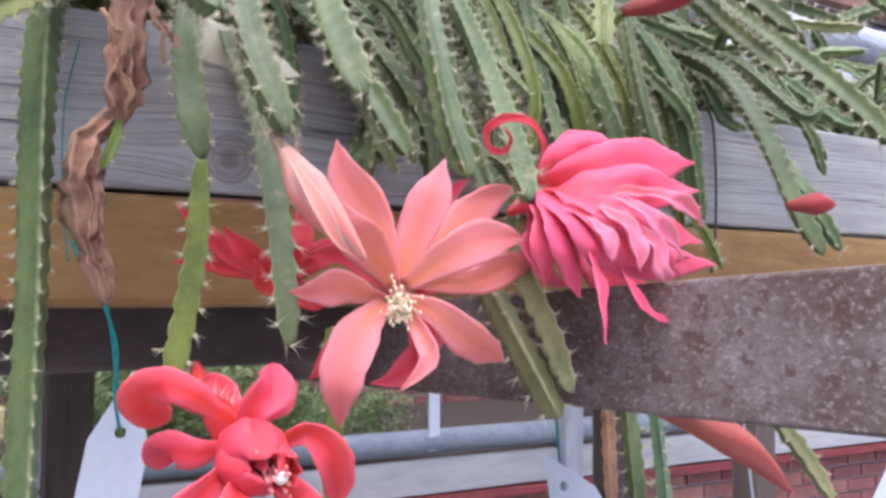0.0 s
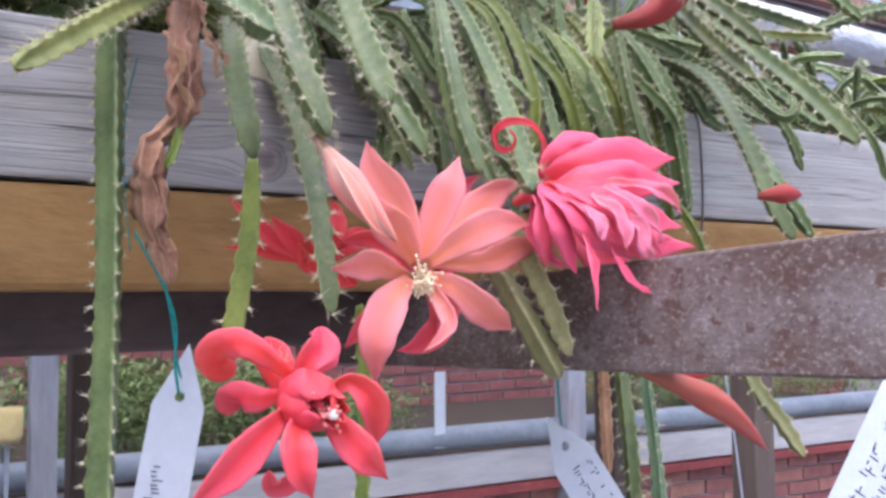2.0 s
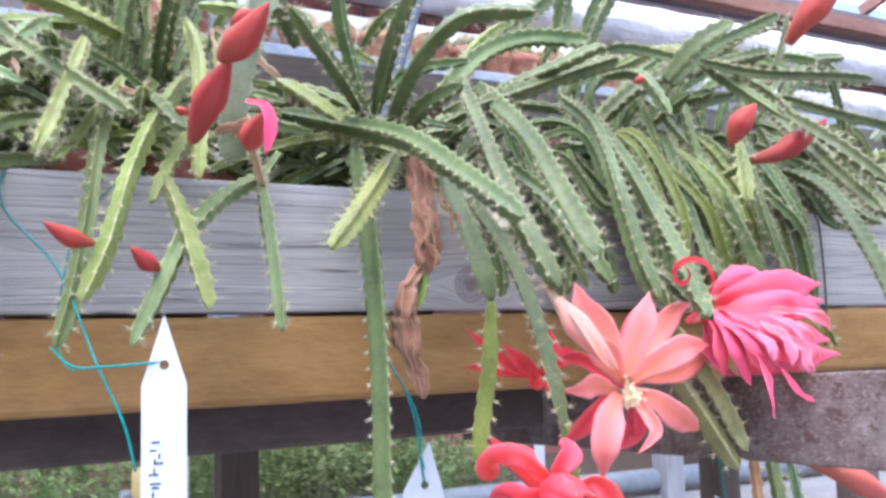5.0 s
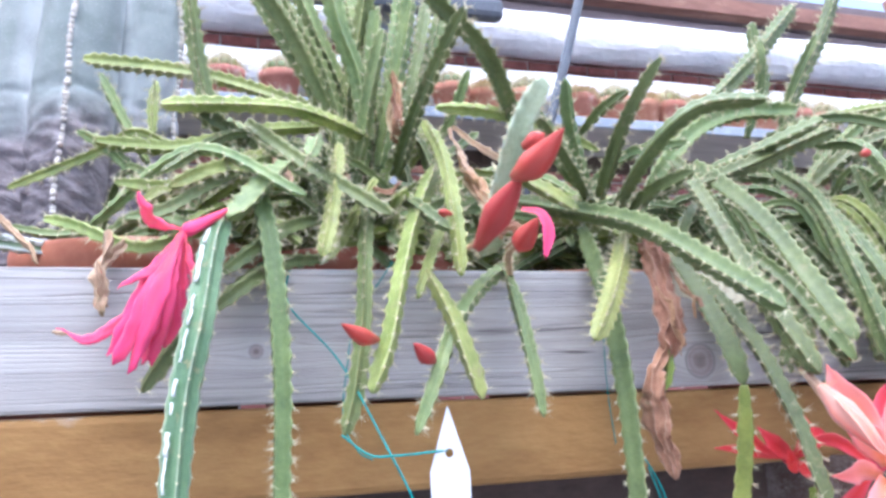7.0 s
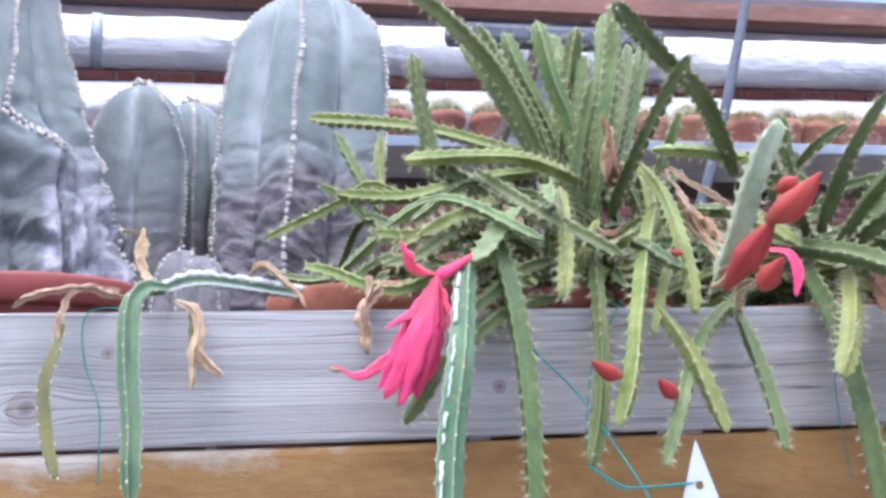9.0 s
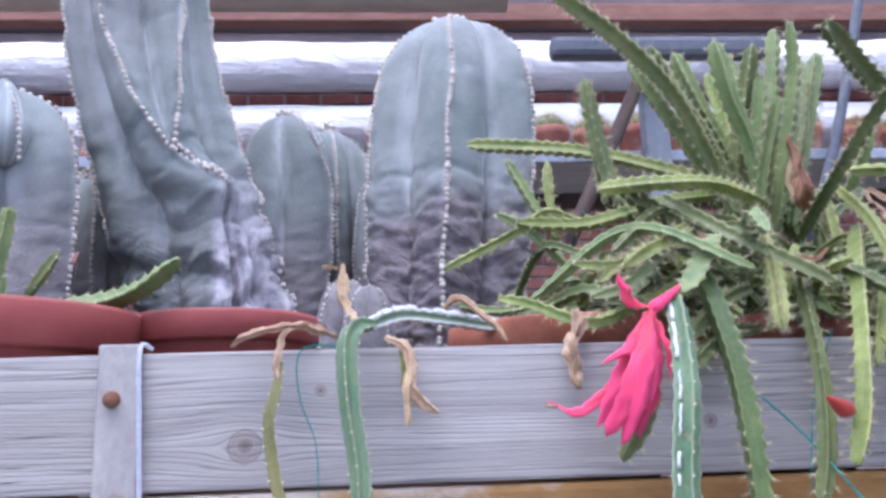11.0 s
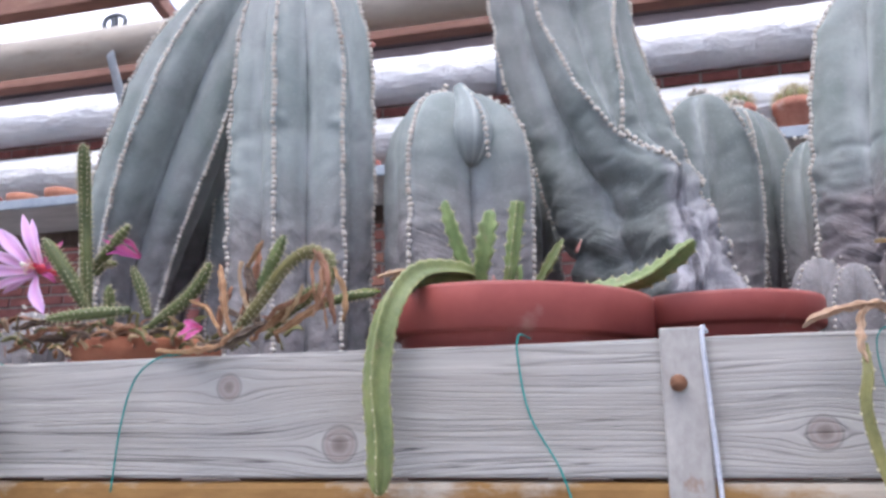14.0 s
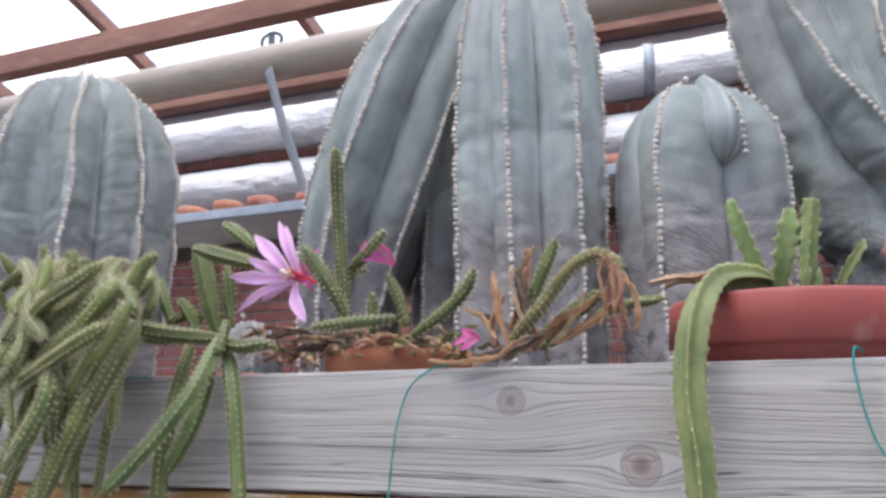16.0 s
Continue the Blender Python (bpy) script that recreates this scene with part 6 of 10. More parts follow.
stem(cactus_b, 18.5, DRY, (0.097, 0.476, 1.307), (0.082, 0.474, 1.279), (0.078, 0.474, 1.256), (0.084, 0.474, 1.224), (0.092, 0.474, 1.194), spine=0, crumple=0.0052, ribs=7, name='dried_stem', tooth=0.12, valley=0.5)
stem(cactus_b, 4, DRY, (0.113, 0.500, 1.385), (0.120, 0.470, 1.346), (0.126, 0.450, 1.315), spine=0, crumple=0.0052, ribs=7, name='dried_stem', tooth=0.12, valley=0.5)
stem(cactus_b, 3.5, DRY, (0.116, 0.500, 1.380), (0.115, 0.470, 1.350), (0.118, 0.460, 1.325), spine=0, crumple=0.0052, ribs=7, name='dried_stem', tooth=0.12, valley=0.5)
stem(cactus_b, 4, DRY, (0.088, 0.470, 1.354), (0.094, 0.462, 1.325), (0.098, 0.460, 1.292), spine=0, crumple=0.0052, ribs=7, name='dried_stem', tooth=0.12, valley=0.5)
stem(cactus_b, 4, DRY, (0.082, 0.470, 1.260), (0.084, 0.465, 1.233), (0.091, 0.465, 1.215), spine=0, crumple=0.0052, ribs=7, name='dried_stem', tooth=0.12, valley=0.5)
stem(cactus_b, 10.6, OLIVE, (0.096, 0.474, 1.300), (0.093, 0.472, 1.281), (0.087, 0.472, 1.265), spine=3, name='stem')
flower_a = blossom(cactus_b, "large open salmon-pink star flower with cream stamens")
petal(flower_a, SALMON, 37, (-0.559, -0.823, -0.100), (0.212, 0.372, 1.203), (0.203, 0.378, 1.238), (0.190, 0.388, 1.263), (0.193, 0.402, 1.282), cup=0.14, crumple=0.001)
petal(flower_a, SALMON, 37, (-0.559, -0.823, -0.100), (0.215, 0.372, 1.204), (0.224, 0.370, 1.232), (0.233, 0.368, 1.254), (0.244, 0.375, 1.272), cup=0.14, crumple=0.001)
petal(flower_a, SALMON, 35, (-0.559, -0.823, -0.100), (0.228, 0.380, 1.212), (0.270, 0.395, 1.242), (0.294, 0.402, 1.257), (0.321, 0.410, 1.266), cup=0.14, crumple=0.001)
petal(flower_a, SALMON, 35, (-0.559, -0.823, -0.100), (0.217, 0.370, 1.204), (0.233, 0.352, 1.219), (0.252, 0.345, 1.228), (0.280, 0.350, 1.230), cup=0.14, crumple=0.001)
petal(flower_a, SALMON, 30, (-0.559, -0.823, -0.100), (0.231, 0.382, 1.206), (0.265, 0.378, 1.207), (0.295, 0.380, 1.217), (0.325, 0.388, 1.222), cup=0.14, crumple=0.001)
petal(flower_a, SALMON, 31, (-0.559, -0.823, -0.100), (0.215, 0.368, 1.198), (0.225, 0.350, 1.190), (0.244, 0.345, 1.175), (0.271, 0.358, 1.164), point=0.95, cup=0.14, crumple=0.001)
petal(flower_a, SALMON, 17, (-0.559, -0.823, -0.100), (0.216, 0.368, 1.195), (0.215, 0.348, 1.180), (0.214, 0.340, 1.168), (0.200, 0.344, 1.154), cup=0.5, point=1.10, crumple=0.001)
petal(flower_a, SALMON, 36, (-0.559, -0.823, -0.100), (0.204, 0.368, 1.196), (0.178, 0.346, 1.179), (0.168, 0.340, 1.160), (0.172, 0.350, 1.138), point=1.05, cup=0.14, crumple=0.001)
petal(flower_a, SALMON, 28, (-0.559, -0.823, -0.100), (0.204, 0.370, 1.197), (0.177, 0.360, 1.203), (0.161, 0.356, 1.201), (0.152, 0.364, 1.200), point=1.00, cup=0.14, crumple=0.001)
petal(flower_a, SALMON, 35, (-0.559, -0.823, -0.100), (0.211, 0.372, 1.204), (0.194, 0.366, 1.222), (0.184, 0.364, 1.232), (0.181, 0.370, 1.244), point=1.00, cup=0.14, crumple=0.001)
petal(flower_a, CORAL, 24, (-0.559, -0.823, -0.100), (0.209, 0.385, 1.196), (0.197, 0.400, 1.173), (0.191, 0.410, 1.162), (0.186, 0.420, 1.153))
petal(flower_a, CORAL, 30, (-0.559, -0.823, -0.100), (0.231, 0.390, 1.193), (0.246, 0.400, 1.169), (0.234, 0.405, 1.155), (0.218, 0.410, 1.150))
petal(flower_a, CORAL, 26, (-0.559, -0.823, -0.100), (0.219, 0.390, 1.204), (0.260, 0.420, 1.242), (0.284, 0.430, 1.263), (0.303, 0.440, 1.273))
petal(flower_a, CORAL, 18, (-0.559, -0.823, -0.100), (0.214, 0.390, 1.204), (0.204, 0.410, 1.220), (0.195, 0.420, 1.222), (0.183, 0.425, 1.219))
petal(flower_a, CORAL, 26, (-0.559, -0.823, -0.100), (0.236, 0.390, 1.201), (0.305, 0.420, 1.214), (0.344, 0.430, 1.217), (0.381, 0.440, 1.205))
petal(flower_a, CORAL, 26, (-0.559, -0.823, -0.100), (0.229, 0.385, 1.195), (0.243, 0.390, 1.182), (0.246, 0.395, 1.171), (0.242, 0.400, 1.159))
stamens(flower_a, (0.215, 0.370, 1.196), (-0.50, -0.84, -0.18), 0.021, 0.24, 130, STAMEN, STAMEN, stigma=False)
bud(flower_a, 14, PINK, (0.231, 0.450, 1.264), (0.229, 0.420, 1.229), (0.222, 0.385, 1.198), name='tube', fat=0.9)
flower_f = blossom(cactus_b, "fading closed pink flower with a dry papery tube")
bud(flower_f, 11, STRAW, (0.147, 0.378, 1.279), (0.150, 0.365, 1.265), (0.153, 0.355, 1.253), name='tube', fat=0.9)
bud(flower_f, 19, FADED, (0.149, 0.362, 1.266), (0.154, 0.347, 1.247), (0.162, 0.337, 1.232), (0.176, 0.330, 1.214), name='closed_flower', fat=0.35, swirl=0.5)
petal(flower_f, FADED, 12, (-0.200, -0.900, 0.200), (0.146, 0.345, 1.258), (0.150, 0.328, 1.239), (0.158, 0.323, 1.222), (0.168, 0.325, 1.216), cup=0.6)
_v, _f = needles(np.array([(0.150, 0.370, 1.275), (0.152, 0.360, 1.264), (0.144, 0.375, 1.275)]), np.array([(-0.3, -0.5, 0.6)] * 3), 0.014, 0.0003, np.random.RandomState(3), 14, 0.6)
part("bristles", mesh_from("bristles", _v, _f, SPINE_TAN, smooth=False), flower_f)["kind"] = "stuff"
flower_p = blossom(cactus_b, "semi-double hot-pink flower with curled petals")
bud(flower_p, 17, PINK, (0.306, 0.400, 1.249), (0.306, 0.385, 1.253), (0.308, 0.365, 1.256), name='tube', fat=0.9)
petal(flower_p, PINK, 39, (0.264, -0.951, 0.159), (0.300, 0.372, 1.260), (0.310, 0.355, 1.275), (0.327, 0.345, 1.283), (0.347, 0.338, 1.278), cup=-0.40, ripple=0.18, crumple=0.0016)
petal(flower_p, PINK, 47, (0.264, -0.951, 0.159), (0.301, 0.370, 1.259), (0.319, 0.345, 1.270), (0.345, 0.332, 1.274), (0.387, 0.330, 1.277), cup=-0.24, point=1.0, ripple=0.18, crumple=0.0016)
petal(flower_p, PINK, 47, (0.264, -0.951, 0.159), (0.300, 0.368, 1.257), (0.312, 0.338, 1.259), (0.335, 0.322, 1.258), (0.373, 0.322, 1.257), cup=-0.32, ripple=0.3, crumple=0.0016)
petal(flower_p, PINK, 49, (0.264, -0.951, 0.159), (0.299, 0.366, 1.256), (0.306, 0.334, 1.251), (0.322, 0.316, 1.242), (0.350, 0.314, 1.225), cup=-0.32, ripple=0.3, crumple=0.0016)
petal(flower_p, PINK, 47, (0.264, -0.951, 0.159), (0.298, 0.366, 1.256), (0.302, 0.332, 1.247), (0.310, 0.312, 1.230), (0.337, 0.310, 1.207), cup=-0.36, ripple=0.3, point=1.0, crumple=0.0016)
petal(flower_p, PINK, 42, (0.264, -0.951, 0.159), (0.302, 0.370, 1.257), (0.321, 0.345, 1.250), (0.350, 0.330, 1.239), (0.392, 0.330, 1.230), ripple=0.3, cup=-0.2, crumple=0.0016)
petal(flower_p, PINK, 39, (0.264, -0.951, 0.159), (0.309, 0.375, 1.255), (0.330, 0.350, 1.238), (0.366, 0.338, 1.221), (0.412, 0.338, 1.218), ripple=0.3, cup=-0.2, crumple=0.0016)
petal(flower_p, PINK, 44, (0.264, -0.951, 0.159), (0.309, 0.378, 1.259), (0.340, 0.360, 1.265), (0.375, 0.352, 1.265), (0.412, 0.350, 1.264), cup=-0.2, ripple=0.18, crumple=0.0016)
petal(flower_p, PINK, 39, (0.264, -0.951, 0.159), (0.297, 0.366, 1.255), (0.291, 0.338, 1.247), (0.287, 0.322, 1.225), (0.294, 0.324, 1.198), cup=-0.48, point=1.0, ripple=0.18, crumple=0.0016)
petal(flower_p, PINK, 39, (0.264, -0.951, 0.159), (0.299, 0.370, 1.255), (0.293, 0.350, 1.244), (0.289, 0.340, 1.222), (0.288, 0.344, 1.201), cup=-0.48, point=1.0, ripple=0.18, crumple=0.0016)
petal(flower_p, PINK, 39, (0.264, -0.951, 0.159), (0.298, 0.366, 1.255), (0.292, 0.328, 1.243), (0.297, 0.312, 1.226), (0.315, 0.312, 1.209), cup=-0.48, ripple=0.3, point=1.0, crumple=0.0016)
petal(flower_p, PINK, 34, (0.264, -0.951, 0.159), (0.297, 0.364, 1.255), (0.305, 0.322, 1.242), (0.319, 0.306, 1.225), (0.361, 0.310, 1.221), cup=-0.40, ripple=0.3, point=1.0, crumple=0.0016)
petal(flower_p, PINK, 44, (0.264, -0.951, 0.159), (0.317, 0.385, 1.254), (0.334, 0.372, 1.226), (0.349, 0.362, 1.212), (0.373, 0.356, 1.206), point=1.0, cup=-0.2, ripple=0.18, crumple=0.0016)
petal(flower_p, PINK, 42, (0.264, -0.951, 0.159), (0.312, 0.385, 1.254), (0.308, 0.375, 1.233), (0.307, 0.368, 1.215), (0.320, 0.362, 1.203), point=1.0, cup=-0.2, ripple=0.18, crumple=0.0016)
petal(flower_p, PINK, 12, (0.264, -0.951, 0.159), (0.292, 0.318, 1.228), (0.291, 0.305, 1.210), (0.287, 0.297, 1.192), (0.285, 0.295, 1.176), point=1.3, cup=-0.2, ripple=0.18, crumple=0.0016)
petal(flower_p, PINK, 11, (0.264, -0.951, 0.159), (0.313, 0.316, 1.223), (0.311, 0.304, 1.206), (0.318, 0.296, 1.191), (0.340, 0.295, 1.184), point=1.3, cup=-0.2, ripple=0.18, crumple=0.0016)
petal(flower_p, PINK, 34, (0.264, -0.951, 0.159), (0.301, 0.350, 1.254), (0.306, 0.318, 1.245), (0.323, 0.305, 1.234), (0.348, 0.306, 1.211), cup=-0.48, ripple=0.3, point=1.0, crumple=0.0016)
petal(flower_p, PINK_PALE, 16, (-0.2, -0.9, 0.25), (0.302, 0.318, 1.246), (0.307, 0.306, 1.237), (0.313, 0.300, 1.224), (0.314, 0.302, 1.212), cup=0.45, ripple=0.35, point=0.8, crumple=0.0016)
petal(flower_p, PINK_PALE, 15, (-0.2, -0.9, 0.25), (0.311, 0.318, 1.251), (0.320, 0.304, 1.243), (0.333, 0.300, 1.230), (0.349, 0.304, 1.218), cup=0.45, ripple=0.35, point=0.8, crumple=0.0016)
petal(flower_p, PINK_PALE, 15, (-0.2, -0.9, 0.25), (0.318, 0.322, 1.255), (0.331, 0.308, 1.253), (0.352, 0.306, 1.248), (0.373, 0.312, 1.237), cup=0.45, ripple=0.35, point=0.8, crumple=0.0016)
petal(flower_p, PINK_PALE, 14, (-0.2, -0.9, 0.25), (0.295, 0.316, 1.239), (0.296, 0.304, 1.227), (0.298, 0.302, 1.217), cup=0.45, ripple=0.35, point=0.8, crumple=0.0016)
petal(flower_p, PINK_PALE, 15, (-0.2, -0.9, 0.25), (0.315, 0.312, 1.239), (0.323, 0.300, 1.226), (0.325, 0.298, 1.214), (0.337, 0.302, 1.203), cup=0.45, ripple=0.35, point=0.8, crumple=0.0016)
petal(flower_p, RED, 7, (0.264, -0.951, 0.159), (0.302, 0.370, 1.266), (0.306, 0.368, 1.282), (0.297, 0.368, 1.296), (0.282, 0.370, 1.298), (0.270, 0.372, 1.291), (0.272, 0.374, 1.281), (0.283, 0.375, 1.280), (0.287, 0.374, 1.288), (0.281, 0.373, 1.293), point=0.3, base_w=1.0)
flower_b = blossom(cactus_b, "coral-red flower with back-curled petals and a white stigma")
petal(flower_b, CORAL, 27, (-0.163, -0.981, -0.109), (0.119, 0.340, 1.145), (0.104, 0.338, 1.157), (0.092, 0.342, 1.163), (0.084, 0.352, 1.158), (0.089, 0.366, 1.149), (0.102, 0.376, 1.144), point=0.35, cup=-0.15, crumple=0.0009)
petal(flower_b, CORAL, 27, (-0.163, -0.981, -0.109), (0.118, 0.342, 1.137), (0.104, 0.342, 1.134), (0.096, 0.350, 1.135), (0.096, 0.362, 1.131), (0.104, 0.372, 1.127), point=0.4, cup=-0.15, crumple=0.0009)
petal(flower_b, CORAL, 16, (-0.163, -0.981, -0.109), (0.130, 0.360, 1.144), (0.128, 0.375, 1.153), (0.124, 0.380, 1.159), (0.120, 0.385, 1.160), point=0.5, crumple=0.0009)
petal(flower_b, CORAL, 27, (-0.163, -0.981, -0.109), (0.122, 0.338, 1.141), (0.126, 0.334, 1.153), (0.135, 0.338, 1.160), (0.139, 0.348, 1.169), cup=0.5, point=0.8, crumple=0.0009)
petal(flower_b, CORAL, 18, (-0.163, -0.981, -0.109), (0.131, 0.340, 1.145), (0.142, 0.345, 1.153), (0.152, 0.352, 1.160), point=0.8, crumple=0.0009)
petal(flower_b, CORAL, 24, (-0.163, -0.981, -0.109), (0.135, 0.330, 1.137), (0.146, 0.325, 1.142), (0.157, 0.322, 1.130), (0.162, 0.330, 1.109), cup=0.6, point=0.7, crumple=0.0009)
petal(flower_b, CORAL, 28, (-0.163, -0.981, -0.109), (0.129, 0.325, 1.130), (0.135, 0.310, 1.119), (0.143, 0.303, 1.108), (0.157, 0.306, 1.095), crumple=0.0009)
petal(flower_b, CORAL, 27, (-0.163, -0.981, -0.109), (0.117, 0.322, 1.130), (0.109, 0.306, 1.118), (0.110, 0.302, 1.104), (0.117, 0.306, 1.090), crumple=0.0009)
petal(flower_b, CORAL, 30, (-0.163, -0.981, -0.109), (0.112, 0.325, 1.131), (0.089, 0.310, 1.117), (0.073, 0.305, 1.105), (0.058, 0.306, 1.093), point=1.0, crumple=0.0009)
petal(flower_b, CORAL, 16, (-0.163, -0.981, -0.109), (0.124, 0.338, 1.121), (0.124, 0.342, 1.103), (0.121, 0.342, 1.092), (0.109, 0.338, 1.091), (0.106, 0.334, 1.100), point=0.4, crumple=0.0009)
petal(flower_b, SCARLET, 36, (0.951, -0.095, 0.295), (0.120, 0.352, 1.136), (0.111, 0.336, 1.132), (0.107, 0.317, 1.131), (0.115, 0.306, 1.133), cup=0.5, point=0.6)
petal(flower_b, SCARLET, 36, (0.359, -0.085, 0.929), (0.122, 0.352, 1.134), (0.118, 0.336, 1.125), (0.115, 0.316, 1.122), (0.118, 0.301, 1.129), cup=0.5, point=0.6)
petal(flower_b, SCARLET, 36, (-0.503, -0.011, 0.864), (0.125, 0.352, 1.134), (0.128, 0.335, 1.125), (0.127, 0.315, 1.123), (0.122, 0.306, 1.130), cup=0.5, point=0.6)
petal(flower_b, SCARLET, 36, (-0.986, 0.072, 0.148), (0.126, 0.352, 1.136), (0.134, 0.334, 1.134), (0.134, 0.314, 1.133), (0.124, 0.300, 1.133), cup=0.5, point=0.6)
petal(flower_b, SCARLET, 36, (-0.727, 0.100, -0.679), (0.126, 0.352, 1.139), (0.131, 0.334, 1.144), (0.130, 0.314, 1.144), (0.123, 0.305, 1.137), cup=0.5, point=0.6)
petal(flower_b, SCARLET, 36, (0.080, 0.053, -0.995), (0.123, 0.352, 1.140), (0.121, 0.334, 1.148), (0.119, 0.315, 1.148), (0.119, 0.300, 1.138), cup=0.5, point=0.6)
petal(flower_b, SCARLET, 36, (0.827, -0.034, -0.562), (0.121, 0.352, 1.138), (0.112, 0.335, 1.142), (0.109, 0.316, 1.142), (0.116, 0.306, 1.137), cup=0.5, point=0.6)
for _k in range(7):
    _a = _k * 0.9
    _o = Vector((0.010 * math.cos(_a), -0.003, 0.009 * math.sin(_a)))
    petal(flower_b, SCARLET, 11, tuple(-_o.normalized() + Vector((0, -0.4, 0))), tuple(Vector((0.124, 0.335, 1.136)) + _o * 0.5), tuple(Vector((0.125, 0.318, 1.134)) + _o * 0.9), tuple(Vector((0.127, 0.304, 1.131)) + _o * (0.75 + 0.1 * (_k % 3))), cup=0.5, point=0.4, ripple=0.25, name="inner_petal")
stamens(flower_b, (0.127, 0.330, 1.134), (-0.05, -0.987, -0.15), 0.030, 0.14, 30, STAMEN_PINK, STAMEN_PINK)
bud(flower_b, 16, RED, (0.129, 0.435, 1.162), (0.123, 0.390, 1.151), (0.123, 0.345, 1.136), name='tube', fat=0.9)
_v, _f = needles(np.array([(0.119, 0.385, 1.152), (0.121, 0.375, 1.149), (0.126, 0.370, 1.147)]), np.array([(0.2, -0.5, 0.7)] * 3), 0.014, 0.0003, np.random.RandomState(4), 12, 0.6)
part("bristles", mesh_from("bristles", _v, _f, SPINE, smooth=False), flower_b)["kind"] = "stuff"
flower_r = blossom(cactus_b, "small scarlet flower behind the stems, petals narrow and pointed")
petal(flower_r, RED, 18, (-0.200, -0.900, 0.100), (0.178, 0.440, 1.209), (0.155, 0.440, 1.215), (0.138, 0.445, 1.230), (0.122, 0.455, 1.248))
petal(flower_r, RED, 14, (-0.200, -0.900, 0.100), (0.178, 0.440, 1.207), (0.155, 0.450, 1.212), (0.138, 0.455, 1.216), (0.122, 0.460, 1.217))
petal(flower_r, RED, 22, (-0.200, -0.900, 0.100), (0.176, 0.430, 1.209), (0.155, 0.420, 1.217), (0.145, 0.420, 1.226), (0.139, 0.425, 1.235))
petal(flower_r, RED, 20, (-0.200, -0.900, 0.100), (0.177, 0.430, 1.209), (0.180, 0.420, 1.224), (0.183, 0.425, 1.237), (0.182, 0.430, 1.248))
petal(flower_r, RED, 20, (-0.200, -0.900, 0.100), (0.178, 0.430, 1.206), (0.157, 0.410, 1.205), (0.151, 0.405, 1.214), (0.149, 0.405, 1.217))
petal(flower_r, RED, 24, (-0.200, -0.900, 0.100), (0.181, 0.440, 1.206), (0.194, 0.430, 1.219), (0.206, 0.435, 1.225), (0.220, 0.440, 1.223))
petal(flower_r, RED, 20, (-0.200, -0.900, 0.100), (0.183, 0.440, 1.204), (0.189, 0.430, 1.197), (0.201, 0.430, 1.193))
bud(flower_r, 12, RED, (0.211, 0.470, 1.199), (0.194, 0.455, 1.204), (0.178, 0.440, 1.208), name='tube', fat=0.9)
cactus_c = plant("orchid_cactus", "dense dark-green orchid cactus with tangled stems and red buds", "orchid cactus", (0.649, 0.720, 1.390), "orchid cacti")
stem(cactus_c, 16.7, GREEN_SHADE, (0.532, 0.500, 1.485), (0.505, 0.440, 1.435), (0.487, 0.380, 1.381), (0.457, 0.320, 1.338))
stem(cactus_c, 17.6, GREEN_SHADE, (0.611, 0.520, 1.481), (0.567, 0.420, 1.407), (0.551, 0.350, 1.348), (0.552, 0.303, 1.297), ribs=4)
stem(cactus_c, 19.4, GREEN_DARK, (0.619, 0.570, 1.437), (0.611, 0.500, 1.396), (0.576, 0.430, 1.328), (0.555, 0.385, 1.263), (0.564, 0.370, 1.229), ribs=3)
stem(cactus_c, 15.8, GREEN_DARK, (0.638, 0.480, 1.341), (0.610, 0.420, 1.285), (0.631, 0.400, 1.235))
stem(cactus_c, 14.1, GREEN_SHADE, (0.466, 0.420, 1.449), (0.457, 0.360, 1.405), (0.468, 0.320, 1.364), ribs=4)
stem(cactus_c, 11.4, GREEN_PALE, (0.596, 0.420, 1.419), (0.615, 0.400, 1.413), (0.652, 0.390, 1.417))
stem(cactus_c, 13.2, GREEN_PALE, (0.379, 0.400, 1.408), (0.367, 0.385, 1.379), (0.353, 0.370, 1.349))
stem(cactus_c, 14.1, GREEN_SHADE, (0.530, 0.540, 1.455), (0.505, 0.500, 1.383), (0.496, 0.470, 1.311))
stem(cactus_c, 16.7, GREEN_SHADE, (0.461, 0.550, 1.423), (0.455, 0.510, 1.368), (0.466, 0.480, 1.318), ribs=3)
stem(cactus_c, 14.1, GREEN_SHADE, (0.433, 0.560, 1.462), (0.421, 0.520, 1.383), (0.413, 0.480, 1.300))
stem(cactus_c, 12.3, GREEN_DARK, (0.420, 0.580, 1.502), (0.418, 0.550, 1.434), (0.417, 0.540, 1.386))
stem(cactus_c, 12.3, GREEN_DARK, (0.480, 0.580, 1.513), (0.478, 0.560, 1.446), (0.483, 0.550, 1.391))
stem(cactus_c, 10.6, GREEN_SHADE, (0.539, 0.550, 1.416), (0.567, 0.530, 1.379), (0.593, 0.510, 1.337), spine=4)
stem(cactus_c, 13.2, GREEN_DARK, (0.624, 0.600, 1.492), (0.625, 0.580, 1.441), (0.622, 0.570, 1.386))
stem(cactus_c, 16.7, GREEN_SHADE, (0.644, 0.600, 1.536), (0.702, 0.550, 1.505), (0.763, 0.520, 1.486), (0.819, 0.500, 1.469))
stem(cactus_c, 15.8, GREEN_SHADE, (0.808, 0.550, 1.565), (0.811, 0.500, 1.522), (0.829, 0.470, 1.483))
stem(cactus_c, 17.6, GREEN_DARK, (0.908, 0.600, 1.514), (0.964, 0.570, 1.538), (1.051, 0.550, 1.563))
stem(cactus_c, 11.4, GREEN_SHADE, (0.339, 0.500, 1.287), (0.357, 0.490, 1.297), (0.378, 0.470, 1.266))
